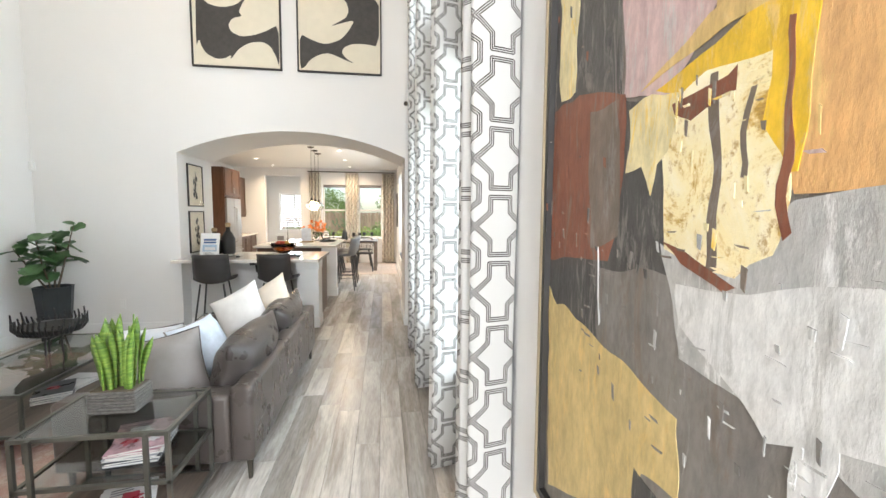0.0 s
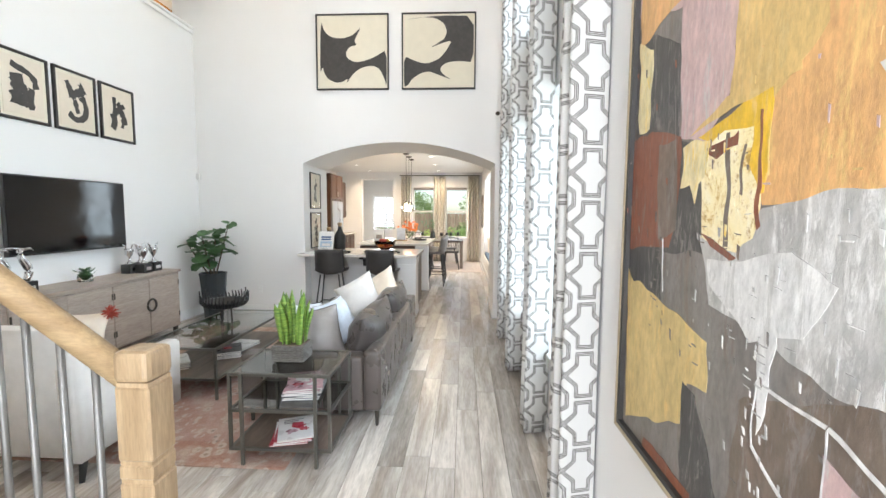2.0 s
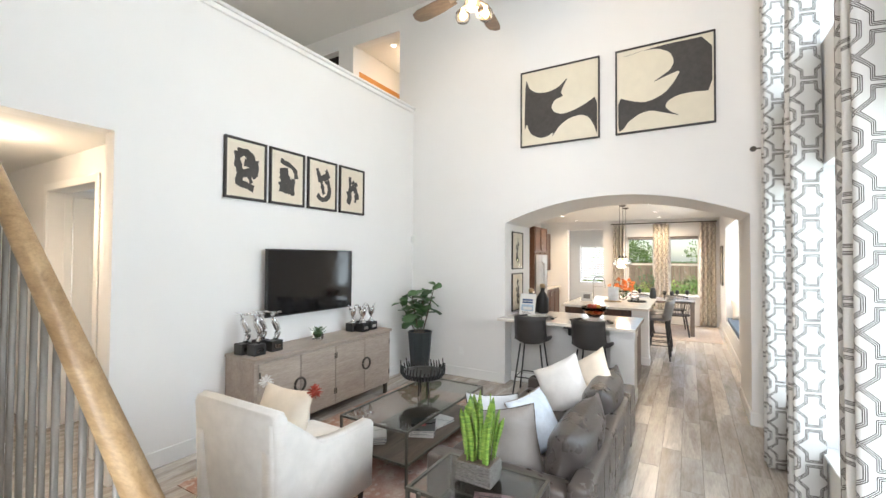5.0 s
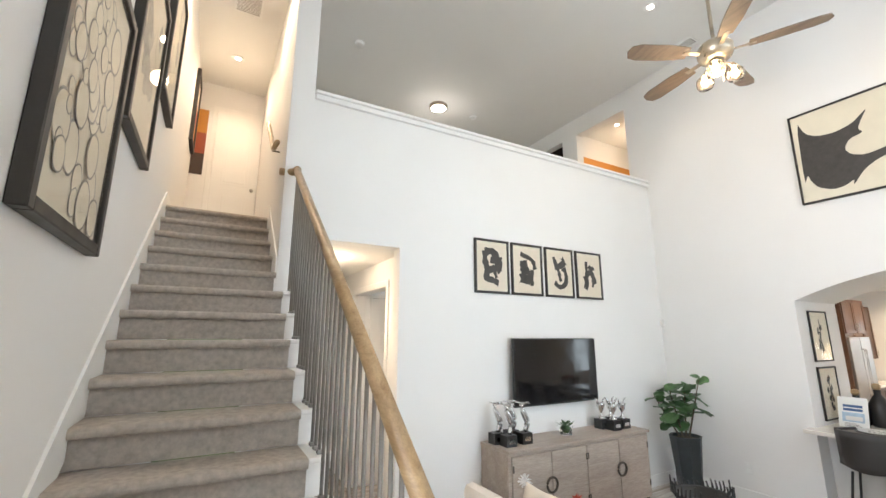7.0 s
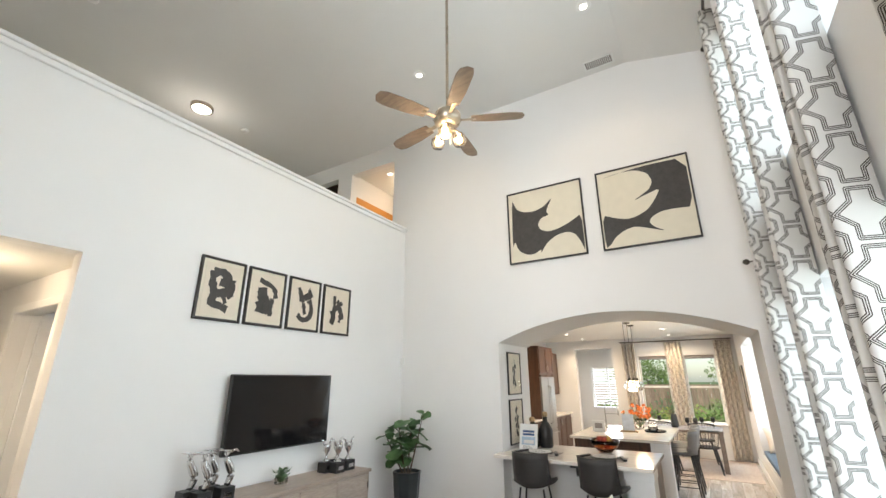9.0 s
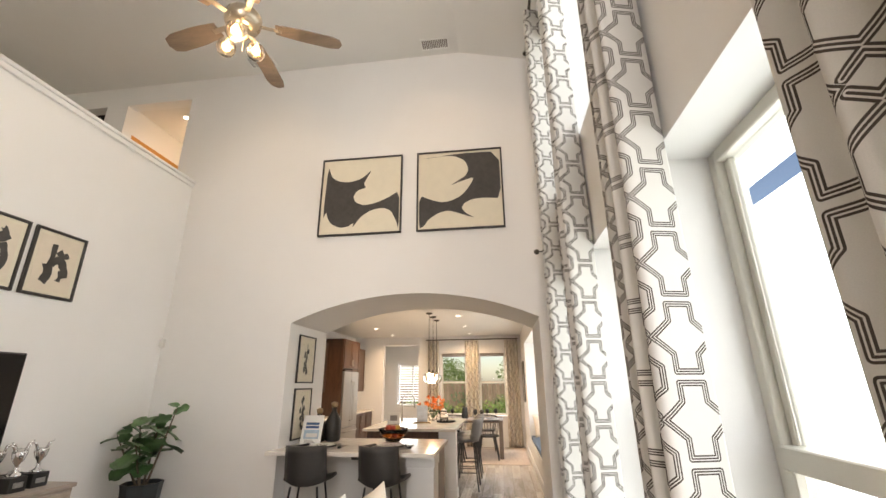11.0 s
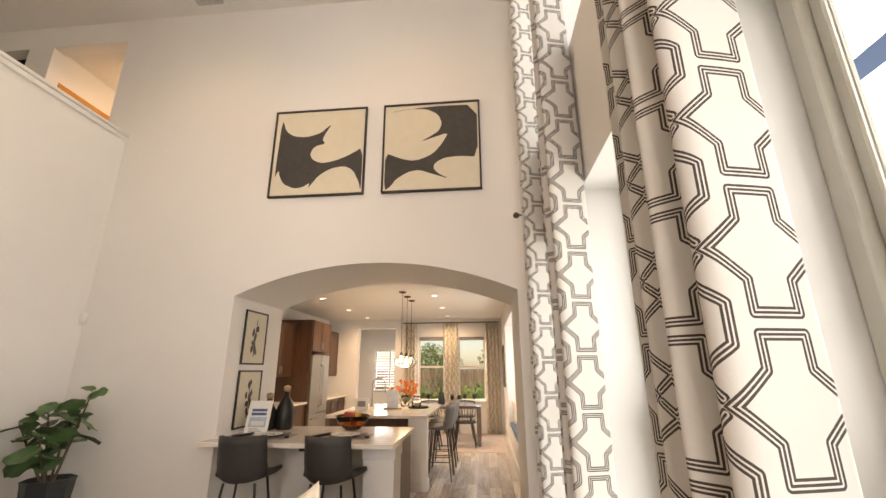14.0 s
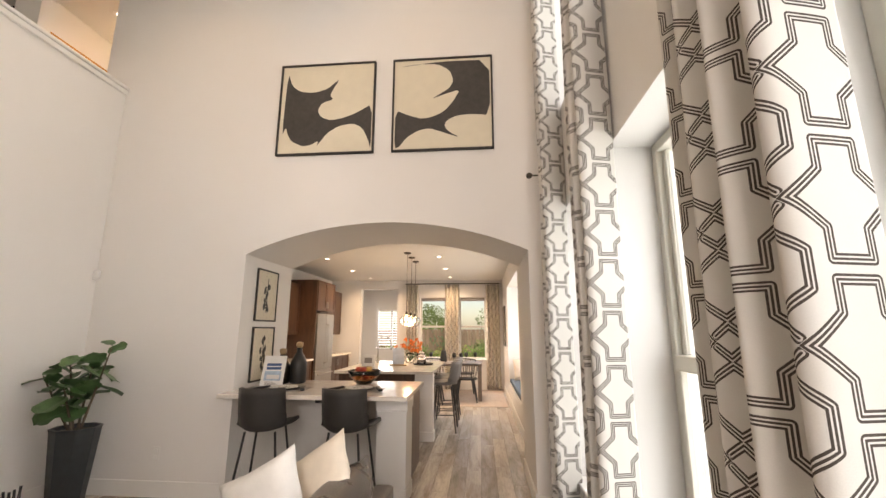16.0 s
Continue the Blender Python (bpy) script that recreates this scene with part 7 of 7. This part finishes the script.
part("vase", lathe(B(), (0, 0, 0), [(0.06, 0), (0.08, 0.05), (0.06, 0.2), (0.045, 0.26)], 16), POTBLK, br, "", True)
for k in range(9):
    d = Vector((rr.gauss(0, 0.16), rr.gauss(0, 0.10), rr.uniform(0.45, 0.75)))
    part("branch", tube(B(), [(0, 0, 0.2), d * 0.55, d], [0.006, 0.005, 0.003], 6), BARK, br)
    bm = B()
    for j in range(14):
        u = rr.uniform(0.5, 1)
        c = d * u
        q = Vector((rr.gauss(0, 1), rr.gauss(0, 1), rr.gauss(0, 1))).normalized() * 0.05
        s_ = q.orthogonal().normalized() * 0.016
        bm.faces.new([bm.verts.new(c), bm.verts.new(c + q * 0.5 + s_), bm.verts.new(c + q), bm.verts.new(c + q * 0.5 - s_)])
    tagged(part("leaf_spray", bm, LEAFG, br), "small green leaves along a branch", "", "", "stuff")

# window seat
NAVYCL = surface("slate_blue_cushion", (0.10, 0.15, 0.22), 0.85, vary=0.1)
ws = thing("built_in_bench", (KX1 + 0.15, 9.9, 0), "built-in window seat with a slate-blue cushion", "window seat")
part("box", box(B(), -0.148, 0.419, -1.298, 1.298, 0.0 + 0.361, 0.40), TRIM, ws)
part("seat_pad", box(B(), -0.13, 0.41, -1.28, 1.28, 0.401, 0.48, 0.02, 3), NAVYCL, ws, "slate-blue seat pad", True)
throw = thing("throw_pillow", (0.42, 10.9, 0.69), "cream pillow with a lattice pattern on the window seat", "pillow")
part("cover", cushion(B(), (0, 0, 0), 0.42, 0.42, 0.15, rot=tip(15, 75), n=10), CREAM, throw, "", True)
picture("framed_picture", facing(KX1, 12.2, 1.55, "-x"), 0.6, 0.9, 0.03, 0.03, BRONZE, TAUPE, [(blob((0, 0), 0.18, 0.3, 2, 30, 0.5), PAPER)], "dark framed picture on the kitchen wall")
setting("baseboard_kitchen", box(B(), KX1 - 0.015, KX1 - 0.001, AY + AD + 0.001, KY, 0, 0.135, 0.004), TRIM)

# mudroom: shutters and a door
sh_ = thing("window_shutters", (-3.25, 15.55, 0.94), "white plantation shutters over a bright window", "shutters")
part("frame", bar_frame(B(), -0.48, 0.48, 0.0, 0.045, 1.2, 0.02), TRIM, sh_)
for x in (-0.46, 0.0, 0.46):
    part("stile", box(B(), x - 0.025, x + 0.025, 0.0, 0.04, 0, 1.16), TRIM, sh_)
for k in range(15):
    bm = box(B(), -0.43, 0.43, -0.03, 0.03, -0.004, 0.004)
    bmesh.ops.transform(bm, matrix=Matrix.Translation((0, 0.02, 0.06 + k * 0.077)) @ Matrix.Rotation(radians(35), 4, "X"), verts=bm.verts)
    part("louvre", bm, TRIM, sh_)
panel_door(3, pose(-4.38, 14.3, 0, 90, 0, 90), 0.8, 2.03, "white panel door in the mudroom")

# ---------------------------------------------------------------- garden and side yard outside
FENCE = wood("fence_board", (0.20, 0.13, 0.085), (0.34, 0.24, 0.16), 0.85, "Z", 3, 8, 0.25)
fence = thing("garden_fence", (-1.5, 24.0, -0.35), "weathered brown board fence across the garden", "fence")
for k in range(70):
    x = -8 + k * 0.215
    part("board", box(B(), x, x + 0.2, 0, 0.025, 0, 1.85), FENCE, fence)
for z in (0.4, 1.4):
    part("rail", box(B(), -8, 7, 0.03, 0.07, z, z + 0.09), FENCE, fence)


def shrub(loc, r, h, n, mat_, label, seed, name="shrub"):
    s_ = thing(name, loc, label, "shrub" if name == "shrub" else "tree")
    rr = random.Random(seed)
    part("trunk", tube(B(), [(0, 0, 0), (0.05 * r, 0, h * 0.4), (0, 0.1 * r, h * 0.7)], [0.06 * r + 0.02, 0.04 * r + 0.01, 0.01], 7), BARK, s_)
    bm = B()
    for k in range(n):
        d = Vector((rr.gauss(0, 1), rr.gauss(0, 1), rr.gauss(0, 1))).normalized()
        c = Vector((d.x * r * rr.uniform(0.3, 1), d.y * r * rr.uniform(0.3, 1), h * 0.62 + d.z * h * 0.38 * rr.uniform(0.3, 1)))
        c += Vector((noise.noise(c * 2.0), noise.noise(c * 2.0 + Vector((9, 0, 0))), 0)) * r * 0.3
        q = Vector((rr.gauss(0, 1), rr.gauss(0, 1), rr.gauss(0, 0.6))).normalized() * rr.uniform(0.06, 0.12) * (0.6 + r * 0.4)
        w_ = q.orthogonal().normalized() * q.length * 0.35
        bm.faces.new([bm.verts.new(c), bm.verts.new(c + q * 0.5 + w_), bm.verts.new(c + q), bm.verts.new(c + q * 0.5 - w_)])
    part("crown", bm, mat_, s_)


GARDEN = surface("garden_leaf", (0.13, 0.20, 0.035), 0.6, vary=0.5, scale=3)
GARDEN2 = surface("garden_leaf_light", (0.25, 0.30, 0.05), 0.6, vary=0.5, scale=3)
for k, (x, y, r, h_) in enumerate(((-2.6, 15.2 + 2, 0.8, 1.3), (-1.4, 17.6, 0.9, 1.4), (-0.3, 17.0, 0.9, 1.5), (0.9, 18.0, 1.0, 1.5), (-3.8, 18.5, 1.0, 1.4))):
    shrub((x, y, -0.35), r, h_, 1400, (GARDEN, GARDEN2)[k % 2], "leafy green garden shrub", k)
for k, (x, y, r, h_) in enumerate(((-3.5, 27, 2.0, 3.4), (1.5, 28, 2.2, 3.8), (5, 30, 2.4, 4.0))):
    shrub((x, y, -0.35), r, h_, 3000, GARDEN, "broad green tree beyond the fence", 30 + k, "tree")
BRICKM = surface("pale_brick", (0.45, 0.40, 0.34), 0.9, vary=0.12, random_tone=0.25, bump=0.3)
MORTAR = surface("mortar", (0.42, 0.40, 0.37), 0.95)
nb = thing("brick_pier", (0.56, 4.12, -0.35), "pale brick outer wall beside the window", "brick wall")
part("core", box(B(), -0.075, 0.09, 0, 0.15, 0, 5.4), MORTAR, nb)
bme = {}
for r in range(66):
    z = 0.01 + r * 0.08
    for s_ in (0, 1):
        y0, y1 = (0.0, 0.12) if (r + s_) % 2 else (0.0, 0.12)
        if s_:
            continue
        key = "brick"
        if key not in bme:
            b_ = box(B(), -0.076, 0.10, -0.006, 0.10, 0, 0.068, 0.004)
            me = bpy.data.meshes.new("brick")
            b_.to_mesh(me)
            b_.free()
            me.materials.append(BRICKM)
            bme[key] = me
        ob = new("brick", bme[key])
        ob.location = (0.004 if r % 2 else 0.0, 0.004 if r % 2 else 0.0, z)
        ob.parent = nb
